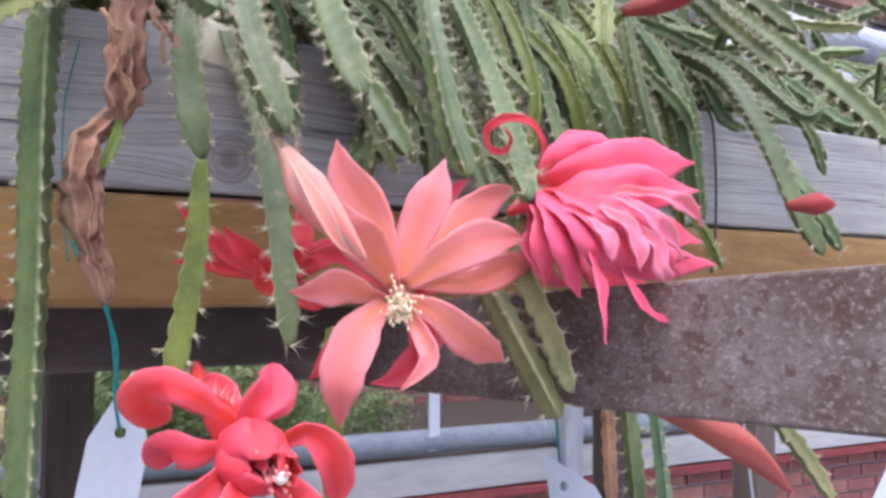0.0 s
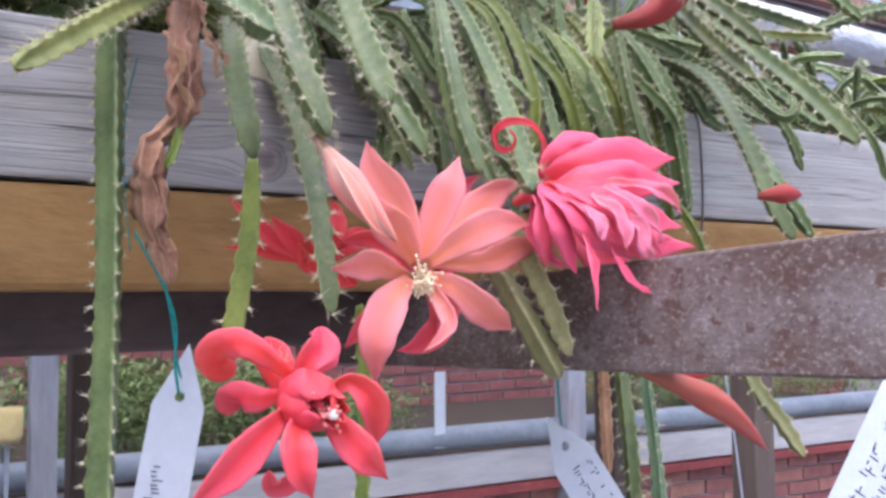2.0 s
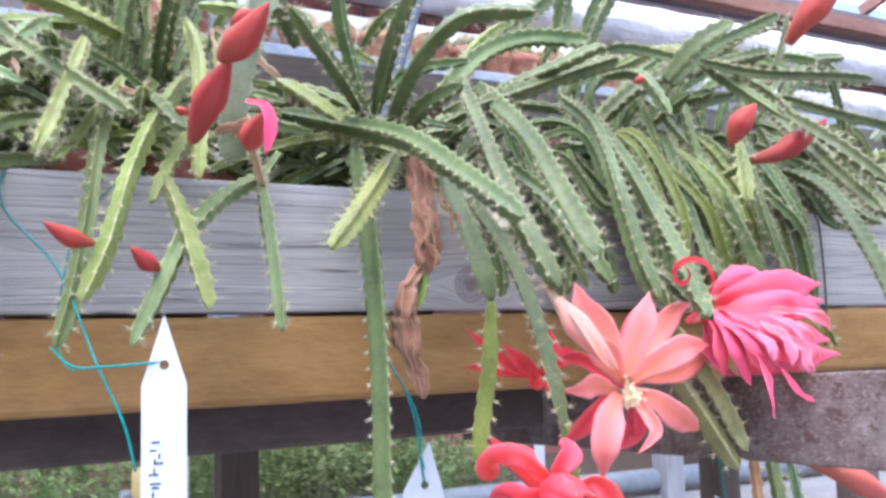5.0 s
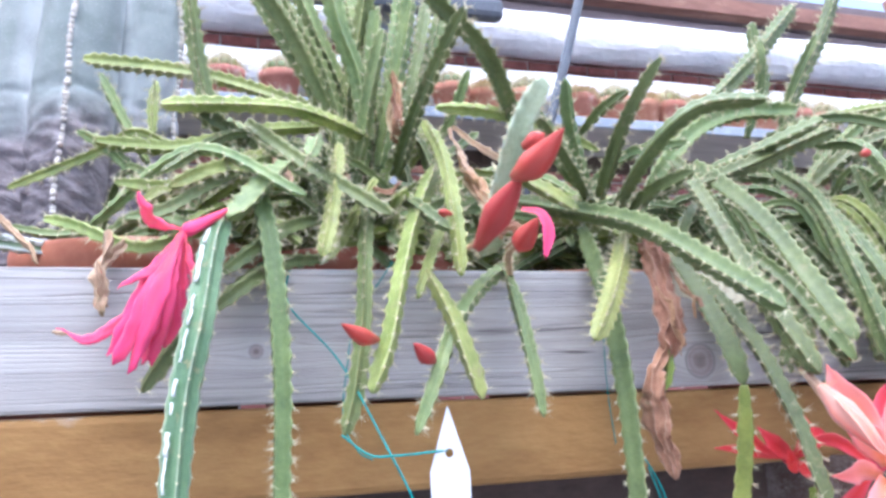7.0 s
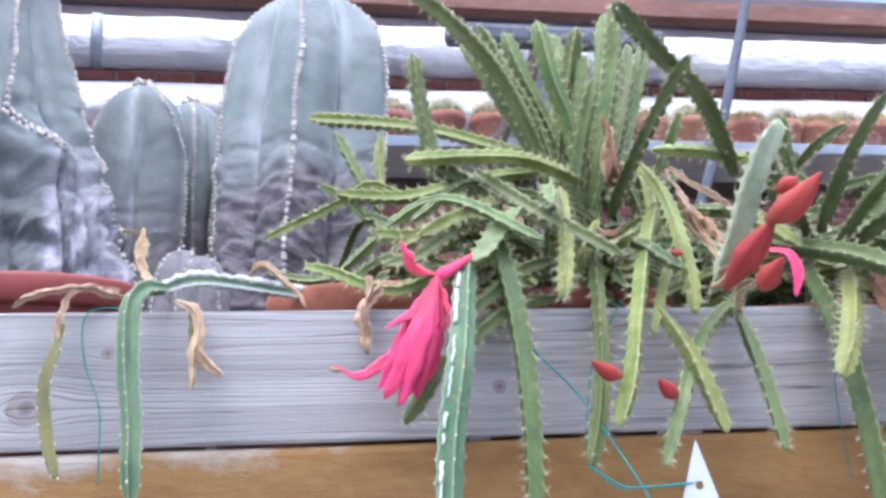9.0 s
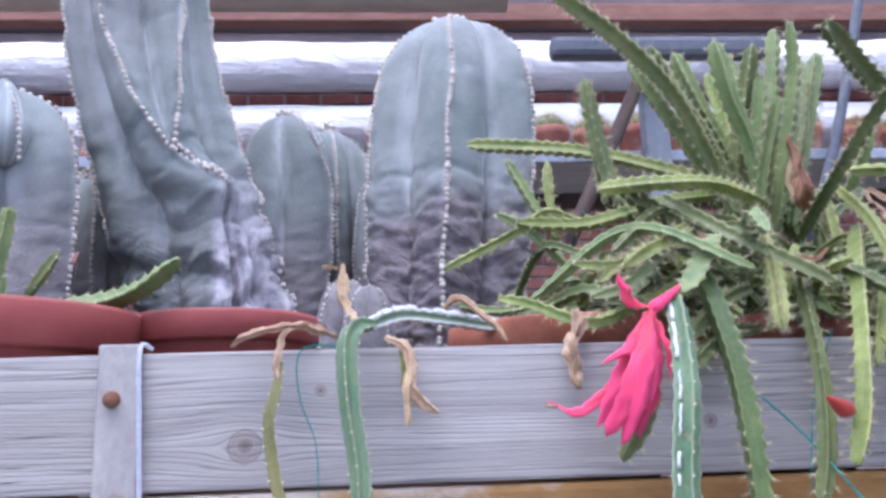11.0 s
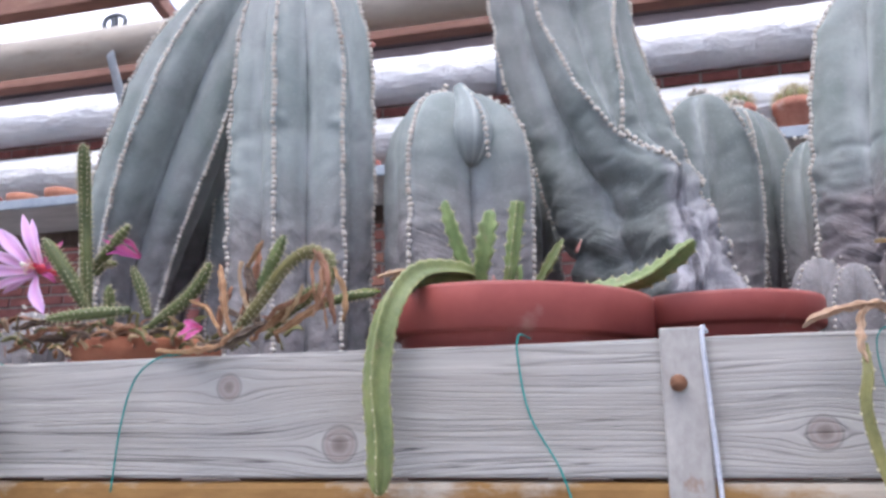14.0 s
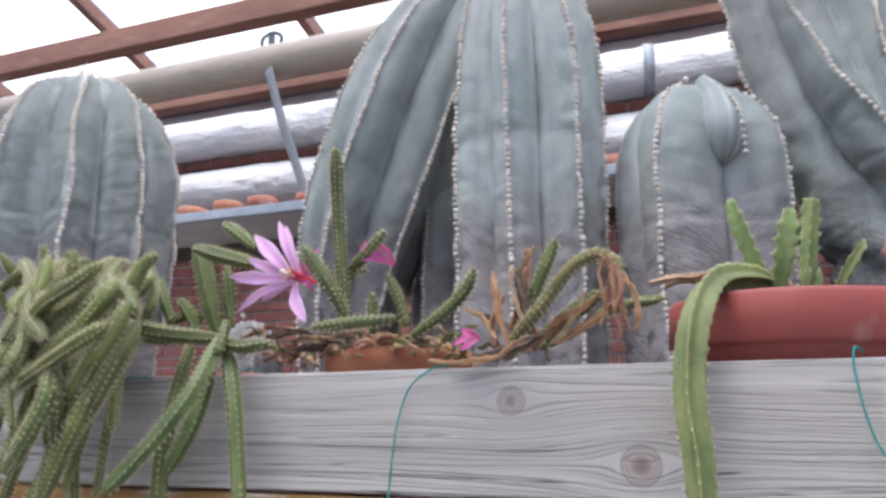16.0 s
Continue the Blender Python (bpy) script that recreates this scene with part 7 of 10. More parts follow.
stem(cactus_c, 10.6, OLIVE, (0.561, 0.500, 1.279), (0.567, 0.480, 1.249), (0.574, 0.470, 1.221))
stem(cactus_c, 13.2, GREEN_DARK, (0.492, 0.500, 1.177), (0.468, 0.470, 1.115), (0.457, 0.450, 1.058), (0.452, 0.440, 0.997))
stem(cactus_c, 12.3, GREEN_BLUE, (0.514, 0.500, 1.155), (0.506, 0.480, 1.102), (0.506, 0.470, 1.040), (0.501, 0.460, 0.986))
stem(cactus_c, 14, OLIVE_PALE, (0.533, 0.420, 1.177), (0.532, 0.390, 1.118), (0.542, 0.370, 1.085), (0.548, 0.354, 1.058), spine=4)
stem(cactus_c, 10.6, DRY, (0.473, 0.500, 1.134), (0.466, 0.490, 1.093), (0.460, 0.480, 1.033), spine=0)
stem(cactus_c, 9, OLIVE, (0.423, 0.450, 1.158), (0.394, 0.400, 1.142), (0.370, 0.360, 1.136), (0.372, 0.345, 1.131), spine=3, name='flower_stalk')
bud(cactus_c, 20, FADED_RED, (0.366, 0.345, 1.136), (0.404, 0.340, 1.122), (0.446, 0.342, 1.103), (0.497, 0.348, 1.070), name='bud', fat=0.42)
bud(cactus_c, 15, BUD_RED, (0.496, 0.350, 1.259), (0.504, 0.338, 1.260), (0.524, 0.332, 1.260), fat=0.5)
bud(cactus_c, 8, RED, (0.509, 0.450, 1.119), (0.520, 0.440, 1.117), (0.535, 0.430, 1.117), fat=0.5)
bud(cactus_c, 23, BUD_RED, (0.410, 0.440, 1.417), (0.412, 0.430, 1.435), (0.426, 0.420, 1.456), fat=0.45)
bud(cactus_c, 22, BUD_RED, (0.435, 0.440, 1.405), (0.459, 0.420, 1.413), (0.499, 0.400, 1.443), fat=0.45)
bud(cactus_c, 26, BUD_RED, (0.451, 0.400, 1.511), (0.457, 0.380, 1.533), (0.490, 0.360, 1.569), fat=0.45)
bud(cactus_c, 9, BUD_RED, (0.321, 0.470, 1.480), (0.328, 0.470, 1.482), (0.335, 0.470, 1.484), fat=0.45)
stem(cactus_c, 13.2, GREEN_MID, (0.437, 0.470, 1.408), (0.436, 0.460, 1.423), (0.429, 0.450, 1.426), spine=3, name='flower_stalk')
stem(cactus_c, 12.3, OLIVE, (0.460, 0.500, 1.403), (0.438, 0.450, 1.401), (0.443, 0.440, 1.407), spine=3, name='flower_stalk')
stem(cactus_a, 20, GREEN_MID, (-0.132, 0.700, 1.529), (-0.156, 0.710, 1.619), (-0.183, 0.710, 1.667), (-0.215, 0.700, 1.723))
stem(cactus_a, 20, GREEN_MID, (-0.114, 0.700, 1.530), (-0.133, 0.720, 1.605), (-0.157, 0.720, 1.661), (-0.181, 0.720, 1.724))
stem(cactus_a, 21, GREEN_MID, (-0.107, 0.690, 1.534), (-0.123, 0.680, 1.604), (-0.142, 0.670, 1.648), (-0.158, 0.660, 1.710))
stem(cactus_a, 20, GREEN_MID, (-0.089, 0.700, 1.535), (-0.100, 0.700, 1.600), (-0.112, 0.710, 1.655), (-0.123, 0.720, 1.724))
stem(cactus_a, 19, GREEN_MID, (-0.077, 0.720, 1.551), (-0.072, 0.730, 1.626), (-0.058, 0.740, 1.700), (-0.049, 0.740, 1.764))
stem(cactus_a, 19, GREEN_MID, (-0.074, 0.710, 1.541), (-0.049, 0.720, 1.618), (-0.034, 0.730, 1.677), (-0.023, 0.740, 1.725))
stem(cactus_a, 19, GREEN_SHADE, (-0.166, 0.680, 1.498), (-0.215, 0.650, 1.505), (-0.249, 0.620, 1.511), (-0.290, 0.600, 1.529))
stem(cactus_a, 18, GREEN_PALE, (-0.192, 0.660, 1.475), (-0.241, 0.600, 1.474), (-0.273, 0.560, 1.463), (-0.309, 0.540, 1.442))
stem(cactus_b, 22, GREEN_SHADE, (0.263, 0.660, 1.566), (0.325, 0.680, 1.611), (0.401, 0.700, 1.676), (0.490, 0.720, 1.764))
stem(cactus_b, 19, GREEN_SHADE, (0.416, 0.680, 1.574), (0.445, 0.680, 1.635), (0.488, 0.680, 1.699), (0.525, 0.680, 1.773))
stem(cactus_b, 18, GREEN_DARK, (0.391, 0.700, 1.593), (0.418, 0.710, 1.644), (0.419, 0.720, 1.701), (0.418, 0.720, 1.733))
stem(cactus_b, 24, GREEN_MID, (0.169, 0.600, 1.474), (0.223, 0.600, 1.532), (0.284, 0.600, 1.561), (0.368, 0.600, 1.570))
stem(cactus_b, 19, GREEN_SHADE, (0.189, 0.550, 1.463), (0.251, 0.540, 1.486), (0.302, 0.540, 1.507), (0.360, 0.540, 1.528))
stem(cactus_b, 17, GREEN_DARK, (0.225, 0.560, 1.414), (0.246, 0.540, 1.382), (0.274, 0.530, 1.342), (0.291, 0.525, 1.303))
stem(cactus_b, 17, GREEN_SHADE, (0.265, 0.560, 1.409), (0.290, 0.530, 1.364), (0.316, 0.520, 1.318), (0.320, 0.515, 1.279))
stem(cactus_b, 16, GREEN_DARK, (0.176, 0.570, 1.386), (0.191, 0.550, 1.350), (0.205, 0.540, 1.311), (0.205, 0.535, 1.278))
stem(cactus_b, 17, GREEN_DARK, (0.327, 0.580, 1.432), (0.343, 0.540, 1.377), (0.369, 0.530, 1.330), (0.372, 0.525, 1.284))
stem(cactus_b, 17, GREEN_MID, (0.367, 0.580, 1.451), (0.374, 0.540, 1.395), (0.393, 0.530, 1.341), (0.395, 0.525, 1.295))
stem(cactus_c, 18, GREEN_MID, (0.402, 0.640, 1.490), (0.502, 0.640, 1.573), (0.597, 0.630, 1.593), (0.709, 0.620, 1.581))
stem(cactus_c, 18, GREEN_SHADE, (0.376, 0.620, 1.470), (0.443, 0.600, 1.527), (0.544, 0.600, 1.560), (0.652, 0.600, 1.594))
stem(cactus_c, 20, GREEN_DARK, (0.467, 0.580, 1.524), (0.503, 0.560, 1.562), (0.558, 0.550, 1.591), (0.605, 0.540, 1.614))
stem(cactus_c, 18, GREEN_MID, (0.544, 0.600, 1.560), (0.570, 0.560, 1.533), (0.602, 0.540, 1.499), (0.625, 0.530, 1.457))
stem(cactus_c, 17, GREEN_PALE, (0.473, 0.700, 1.577), (0.552, 0.700, 1.612), (0.643, 0.700, 1.624), (0.748, 0.700, 1.618))
stem(cactus_c, 17, GREEN_MID, (0.638, 0.660, 1.591), (0.712, 0.650, 1.611), (0.786, 0.640, 1.611))
stem(cactus_c, 18, GREEN_SHADE, (0.439, 0.620, 1.481), (0.510, 0.600, 1.508), (0.585, 0.600, 1.528), (0.682, 0.600, 1.528))
stem(cactus_c, 18, GREEN_SHADE, (0.606, 0.620, 1.520), (0.550, 0.560, 1.453), (0.559, 0.550, 1.405), (0.573, 0.545, 1.359))
stem(cactus_c, 17.2, GREEN_MID, (0.435, 0.740, 1.509), (0.437, 0.740, 1.563), (0.518, 0.750, 1.597), (0.598, 0.760, 1.635), period=15, count=5)
stem(cactus_c, 15.5, GREEN_DARK, (0.450, 0.740, 1.510), (0.450, 0.740, 1.564), (0.514, 0.750, 1.614), (0.631, 0.760, 1.571), period=15, count=5)
stem(cactus_c, 18.0, GREEN_DARK, (0.481, 0.740, 1.512), (0.475, 0.740, 1.566), (0.571, 0.750, 1.625), (0.675, 0.760, 1.608), period=15, count=5)
stem(cactus_c, 16.7, GREEN_MID, (0.513, 0.740, 1.514), (0.531, 0.740, 1.570), (0.612, 0.750, 1.608), (0.642, 0.760, 1.642), period=15, count=5)
stem(cactus_c, 15.9, GREEN_SHADE, (0.541, 0.740, 1.515), (0.567, 0.740, 1.573), (0.603, 0.750, 1.614), (0.673, 0.760, 1.616), period=15, count=5)
stem(cactus_c, 17.6, GREEN_MID, (0.559, 0.740, 1.516), (0.548, 0.740, 1.572), (0.628, 0.750, 1.612), (0.650, 0.760, 1.616), period=15, count=5)
stem(cactus_c, 14.9, GREEN_SHADE, (0.576, 0.740, 1.517), (0.594, 0.740, 1.575), (0.637, 0.750, 1.628), (0.776, 0.760, 1.645), period=15, count=5)
stem(cactus_c, 16.2, GREEN_SHADE, (0.612, 0.740, 1.520), (0.614, 0.740, 1.577), (0.670, 0.750, 1.627), (0.733, 0.760, 1.649), period=15, count=5)
stem(cactus_c, 17.1, GREEN_MID, (0.638, 0.740, 1.521), (0.625, 0.740, 1.578), (0.738, 0.750, 1.633), (0.802, 0.760, 1.641), period=15, count=5)
stem(cactus_c, 16.9, GREEN_MID, (0.667, 0.740, 1.523), (0.669, 0.740, 1.581), (0.766, 0.750, 1.618), (0.832, 0.760, 1.614), period=15, count=5)
stem(cactus_c, 14.6, GREEN_DARK, (0.692, 0.740, 1.524), (0.726, 0.740, 1.586), (0.814, 0.750, 1.629), (0.853, 0.760, 1.652), period=15, count=5)
stem(cactus_c, 14.6, GREEN_DARK, (0.715, 0.740, 1.526), (0.761, 0.740, 1.588), (0.751, 0.750, 1.605), (0.856, 0.760, 1.593), period=15, count=5)
stem(cactus_c, 15.3, GREEN_SHADE, (0.745, 0.740, 1.528), (0.794, 0.740, 1.591), (0.788, 0.750, 1.617), (0.974, 0.760, 1.622), period=15, count=5)
stem(cactus_c, 14.3, GREEN_DARK, (0.776, 0.740, 1.529), (0.799, 0.740, 1.591), (0.911, 0.750, 1.656), (1.031, 0.760, 1.634), period=15, count=5)
stem(cactus_c, 14.2, GREEN_DARK, (0.815, 0.740, 1.532), (0.842, 0.740, 1.595), (0.938, 0.750, 1.658), (0.988, 0.760, 1.626), period=15, count=5)
stem(cactus_c, 15.8, GREEN_SHADE, (0.829, 0.740, 1.533), (0.830, 0.740, 1.594), (0.902, 0.750, 1.657), (1.005, 0.760, 1.682), period=15, count=5)
stem(cactus_a, 14.2, GREEN_MID, (-0.216, 0.720, 1.448), (-0.200, 0.730, 1.498), (-0.200, 0.740, 1.523), (-0.170, 0.750, 1.550), period=15, count=5)
stem(cactus_a, 15.2, GREEN_MID, (-0.208, 0.720, 1.448), (-0.216, 0.730, 1.497), (-0.222, 0.740, 1.547), (-0.240, 0.750, 1.498), period=15, count=5)
stem(cactus_a, 15.8, GREEN_PALE, (-0.184, 0.720, 1.450), (-0.198, 0.730, 1.498), (-0.198, 0.740, 1.535), (-0.238, 0.750, 1.545), period=15, count=5)
stem(cactus_a, 17.3, GREEN_PALE, (-0.178, 0.720, 1.450), (-0.183, 0.730, 1.499), (-0.197, 0.740, 1.551), (-0.214, 0.750, 1.520), period=15, count=5)
stem(cactus_a, 15.9, GREEN_MID, (-0.165, 0.720, 1.451), (-0.174, 0.730, 1.500), (-0.202, 0.740, 1.549), (-0.241, 0.750, 1.506), period=15, count=5)
stem(cactus_a, 17.5, GREEN_DARK, (-0.149, 0.720, 1.451), (-0.162, 0.730, 1.501), (-0.181, 0.740, 1.541), (-0.183, 0.750, 1.532), period=15, count=5)
stem(cactus_a, 15.1, GREEN_MID, (-0.131, 0.720, 1.452), (-0.113, 0.730, 1.504), (-0.098, 0.740, 1.530), (-0.066, 0.750, 1.513), period=15, count=5)
stem(cactus_a, 14.3, GREEN_DARK, (-0.110, 0.720, 1.453), (-0.097, 0.730, 1.506), (-0.067, 0.740, 1.554), (-0.060, 0.750, 1.575), period=15, count=5)
stem(cactus_a, 17.3, GREEN_PALE, (-0.089, 0.720, 1.454), (-0.084, 0.730, 1.506), (-0.064, 0.740, 1.543), (-0.026, 0.750, 1.573), period=15, count=5)
stem(cactus_a, 16.0, GREEN_SHADE, (-0.079, 0.720, 1.455), (-0.091, 0.730, 1.506), (-0.089, 0.740, 1.549), (-0.157, 0.750, 1.517), period=15, count=5)
stem(cactus_a, 16.7, GREEN_SHADE, (-0.059, 0.720, 1.456), (-0.059, 0.730, 1.508), (-0.082, 0.740, 1.553), (-0.132, 0.750, 1.511), period=15, count=5)
stem(cactus_a, 14.3, GREEN_SHADE, (-0.036, 0.720, 1.457), (-0.030, 0.730, 1.510), (0.007, 0.740, 1.546), (0.039, 0.750, 1.569), period=15, count=5)
stem(cactus_a, 15.2, GREEN_SHADE, (-0.022, 0.720, 1.458), (-0.027, 0.730, 1.511), (-0.044, 0.740, 1.555), (-0.087, 0.750, 1.556), period=15, count=5)
stem(cactus_a, 17.6, GREEN_PALE, (-0.014, 0.720, 1.458), (-0.015, 0.730, 1.512), (-0.022, 0.740, 1.559), (-0.060, 0.750, 1.514), period=15, count=5)
stem(cactus_a, 11, DRY, (-0.090, 0.660, 1.599), (-0.085, 0.650, 1.566), (-0.090, 0.650, 1.542), (-0.082, 0.660, 1.520), spine=0, crumple=0.004, ribs=5, name='dead_stem')
stem(cactus_a, 8, STRAW, (-0.076, 0.670, 1.593), (-0.093, 0.660, 1.557), (-0.090, 0.660, 1.525), spine=0, crumple=0.004, ribs=5, name='dead_stem')
stem(cactus_a, 9, DRY, (-0.054, 0.550, 1.468), (-0.052, 0.500, 1.435), (-0.059, 0.460, 1.404), (-0.068, 0.440, 1.386), spine=0, crumple=0.004, ribs=5, name='dead_stem')
stem(cactus_a, 7, STRAW, (-0.049, 0.600, 1.524), (-0.050, 0.560, 1.482), (-0.050, 0.530, 1.455), spine=0, crumple=0.004, ribs=5, name='dead_stem')
stem(cactus_a, 8, DRY, (-0.076, 0.450, 1.392), (-0.060, 0.430, 1.393), (-0.050, 0.420, 1.385), spine=0, crumple=0.004, ribs=5, name='dead_stem')
stem(cactus_a, 7, STRAW, (-0.225, 0.620, 1.498), (-0.215, 0.600, 1.480), (-0.204, 0.580, 1.457), spine=0, crumple=0.004, ribs=5, name='dead_stem')
stem(cactus_a, 6, DRY, (-0.129, 0.600, 1.463), (-0.118, 0.580, 1.453), (-0.105, 0.580, 1.462), spine=0, crumple=0.004, ribs=5, name='dead_stem')

# the tangle inside the clumps
_rng = random.Random(11)
for _x0, _n, _own in ((-0.26, 50, cactus_a), (-0.08, 60, cactus_a), (0.10, 52, cactus_b), (0.42, 60, cactus_c), (0.75, 55, cactus_c), (1.1, 50, cactus_c), (1.45, 34, cactus_c)):
    for _k in range(_n):
        _a, _l = _rng.uniform(0, 2 * math.pi), _rng.uniform(0.14, 0.26)
        _p = Vector((_x0 + _rng.uniform(-0.13, 0.13), 0.70 + _rng.uniform(-0.06, 0.12), 1.385 + _rng.uniform(0, 0.05)))
        _d = Vector((math.cos(_a), 0.75 * math.sin(_a), 0))
        _rise = _rng.uniform(0.02, 0.10) * (1.1 if _x0 < 0 else 1.0 if _x0 < 0.6 else 1.5)
        if _x0 < 0 and _p.x + _d.x * _l < -0.33:
            _d.x = abs(_d.x)
        _e = _p + _d * _l + Vector((0, 0, _rise - _rng.uniform(0.0, 0.09)))
        if _e.y < 0.60:
            _e.z = max(_e.z, 1.40)
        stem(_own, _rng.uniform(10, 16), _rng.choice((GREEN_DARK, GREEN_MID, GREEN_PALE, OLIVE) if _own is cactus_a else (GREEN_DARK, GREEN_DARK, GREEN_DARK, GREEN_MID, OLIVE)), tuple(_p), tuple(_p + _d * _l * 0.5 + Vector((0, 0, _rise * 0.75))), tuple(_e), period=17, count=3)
for _k in range(26):
    _x = 0.362 + 0.229 * (_k + _rng.uniform(0, 1)) / 26
    _y = 0.535 - _rng.uniform(0, 0.035)
    _z = 1.275 + _rng.uniform(-0.03, 0.06)
    _s = _rng.uniform(-0.01, 0.05)
    stem(cactus_b if _x < 0.35 else cactus_c, _rng.uniform(12, 17), _rng.choice((GREEN_DARK, GREEN_MID, GREEN_DARK, OLIVE)), (_x - 0.03, 0.68, 1.41), (_x, 0.585, 1.43 + _rng.uniform(0, 0.04)), (_x + _s * 0.4, _y, 1.375), (_x + _s, _y - 0.008, _z), period=14, count=5, tooth=0.2)
for _k in range(16):
    _x = _rng.uniform(0.22, 1.15)
    _y = 0.545 - _rng.uniform(0, 0.05)
    _z = 1.30 + _rng.uniform(-0.0, 0.10)
    stem(cactus_c, _rng.uniform(10, 14), _rng.choice((GREEN_DARK, GREEN_MID, GREEN_DARK)), (_x - 0.03, 0.66, 1.42 + _rng.uniform(0, 0.03)), (_x, 0.575, 1.425 + _rng.uniform(0, 0.03)), (_x + 0.02, _y, 1.37), (_x + 0.04, _y - 0.01, _z), period=17, count=3)


# ---- cacti further along the bench ----
cactus_d = plant("orchid_cactus", "green orchid cactus in a bowl with one long arching stem", "orchid cactus", (-0.870, 0.690, 1.400), "orchid cacti")
stem(cactus_d, 25, GREEN_MID, (-0.918, 0.660, 1.453), (-0.942, 0.630, 1.459), (-0.970, 0.585, 1.449), (-0.984, 0.545, 1.409), (-0.989, 0.530, 1.350), (-0.984, 0.525, 1.299), (-0.983, 0.520, 1.255), ribs=4, spine=2.5, tooth=0.14, count=4)
stem(cactus_d, 17, GREEN_MID, (-0.929, 0.660, 1.453), (-0.942, 0.655, 1.486), (-0.958, 0.650, 1.539), ribs=3, spine=4)
stem(cactus_d, 21, GREEN_MID, (-0.921, 0.645, 1.448), (-0.913, 0.635, 1.484), (-0.906, 0.632, 1.520), ribs=3, spine=4)
stem(cactus_d, 17, GREEN_MID, (-0.898, 0.680, 1.453), (-0.892, 0.680, 1.498), (-0.887, 0.680, 1.540), ribs=4, tip=0, spine=4)
stem(cactus_d, 12, GREEN_MID, (-0.898, 0.660, 1.447), (-0.896, 0.660, 1.460), (-0.894, 0.660, 1.470), spine=3)
stem(cactus_d, 14, GREEN_MID, (-0.875, 0.700, 1.449), (-0.861, 0.700, 1.473), (-0.844, 0.700, 1.501), spine=4)
stem(cactus_d, 21, GREEN_MID, (-0.845, 0.680, 1.439), (-0.799, 0.680, 1.443), (-0.757, 0.670, 1.453), (-0.714, 0.660, 1.482), ribs=3, spine=4)
stem(cactus_d, 12, GREEN_MID, (-0.889, 0.680, 1.444), (-0.888, 0.680, 1.456), (-0.886, 0.680, 1.473), spine=3)
stem(cactus_d, 10, PINK_FLESH, (-0.908, 0.660, 1.448), (-0.910, 0.660, 1.455), (-0.911, 0.660, 1.460), spine=2, name='young_shoot')
stem(cactus_d, 9, PINK_FLESH, (-0.831, 0.700, 1.486), (-0.828, 0.700, 1.492), (-0.825, 0.700, 1.499), spine=2, name='young_shoot')
stem(cactus_d, 6, STRAW, (-1.039, 0.680, 1.469), (-1.003, 0.660, 1.470), (-0.963, 0.650, 1.467), spine=0, crumple=0.003, name='dead_stem')
stem(cactus_d, 6, STRAW, (-1.022, 0.670, 1.465), (-0.997, 0.660, 1.467), (-0.974, 0.650, 1.463), spine=0, crumple=0.003, name='dead_stem')
stem(cactus_d, 7, OLIVE, (-1.051, 0.620, 1.441), (-1.031, 0.620, 1.444), (-1.016, 0.620, 1.442), spine=2)
cactus_w = plant("orchid_cactus", "orchid cactus with a long white-edged stem and withered straw ends", "orchid cactus", (-0.520, 0.660, 1.390), "orchid cacti")
_line = [(-0.364, 0.660, 1.405), (-0.415, 0.635, 1.406), (-0.457, 0.610, 1.409), (-0.495, 0.587, 1.411), (-0.515, 0.568, 1.406), (-0.532, 0.554, 1.396)]
_lying = stem(cactus_w, 16, WHITE_EDGE, *_line, ribs=4, spine=2, tooth=0.34, face=(0, -0.75, 0.65), period=12)
_c, _s = spline(_line, 0.004)
_k, _rng = 12, random.Random(9)
while _k < len(_c) - 8:
    _n = _rng.choice((2, 3, 4, 6))
    part("white_margin", tube_mesh("white_margin", [tuple(q + (0, -0.0035, 0.0045 + _rng.uniform(-0.001, 0.001))) for q in _c[_k:_k + _n + 2]], _rng.uniform(0.0018, 0.0036), CHALK, segs=7, step=0.003, flat=0.6), _lying, "chalky white scab along the rib")
    _k += _n
stem(cactus_w, 17, GREEN_BLUE, (-0.525, 0.556, 1.398), (-0.539, 0.535, 1.394), (-0.546, 0.522, 1.376), (-0.544, 0.512, 1.332), (-0.537, 0.500, 1.286), (-0.535, 0.492, 1.255), (-0.533, 0.490, 1.228), ribs=4, spine=2, tooth=0.13, count=4, face=(-0.15, -1, 0))
stem(cactus_w, 11, OLIVE_BROWN, (-0.601, 0.540, 1.367), (-0.603, 0.530, 1.344), (-0.608, 0.525, 1.318), (-0.602, 0.520, 1.275), (-0.593, 0.515, 1.247), spine=1, tooth=0.12, ribs=3)
stem(cactus_w, 9, STRAW, (-0.567, 0.580, 1.401), (-0.592, 0.550, 1.398), (-0.602, 0.540, 1.376), (-0.603, 0.530, 1.351), spine=0, crumple=0.003, name='withered_stem')
stem(cactus_w, 7, STRAW, (-0.558, 0.580, 1.393), (-0.592, 0.550, 1.398), (-0.620, 0.545, 1.391), (-0.643, 0.545, 1.382), spine=0, crumple=0.003, name='withered_stem')
stem(cactus_w, 9, STRAW, (-0.539, 0.555, 1.391), (-0.543, 0.575, 1.406), (-0.553, 0.590, 1.429), (-0.554, 0.600, 1.461), spine=0, crumple=0.004, name='withered_stem', ribs=3)
stem(cactus_w, 6, STRAW, (-0.571, 0.600, 1.457), (-0.561, 0.600, 1.458), (-0.554, 0.600, 1.456), spine=0, crumple=0.002, name='withered_stem', ribs=3)
stem(cactus_w, 10, STRAW, (-0.515, 0.550, 1.387), (-0.499, 0.545, 1.377), (-0.495, 0.540, 1.349), (-0.487, 0.535, 1.335), (-0.472, 0.534, 1.321), spine=0, crumple=0.003, name='withered_stem')
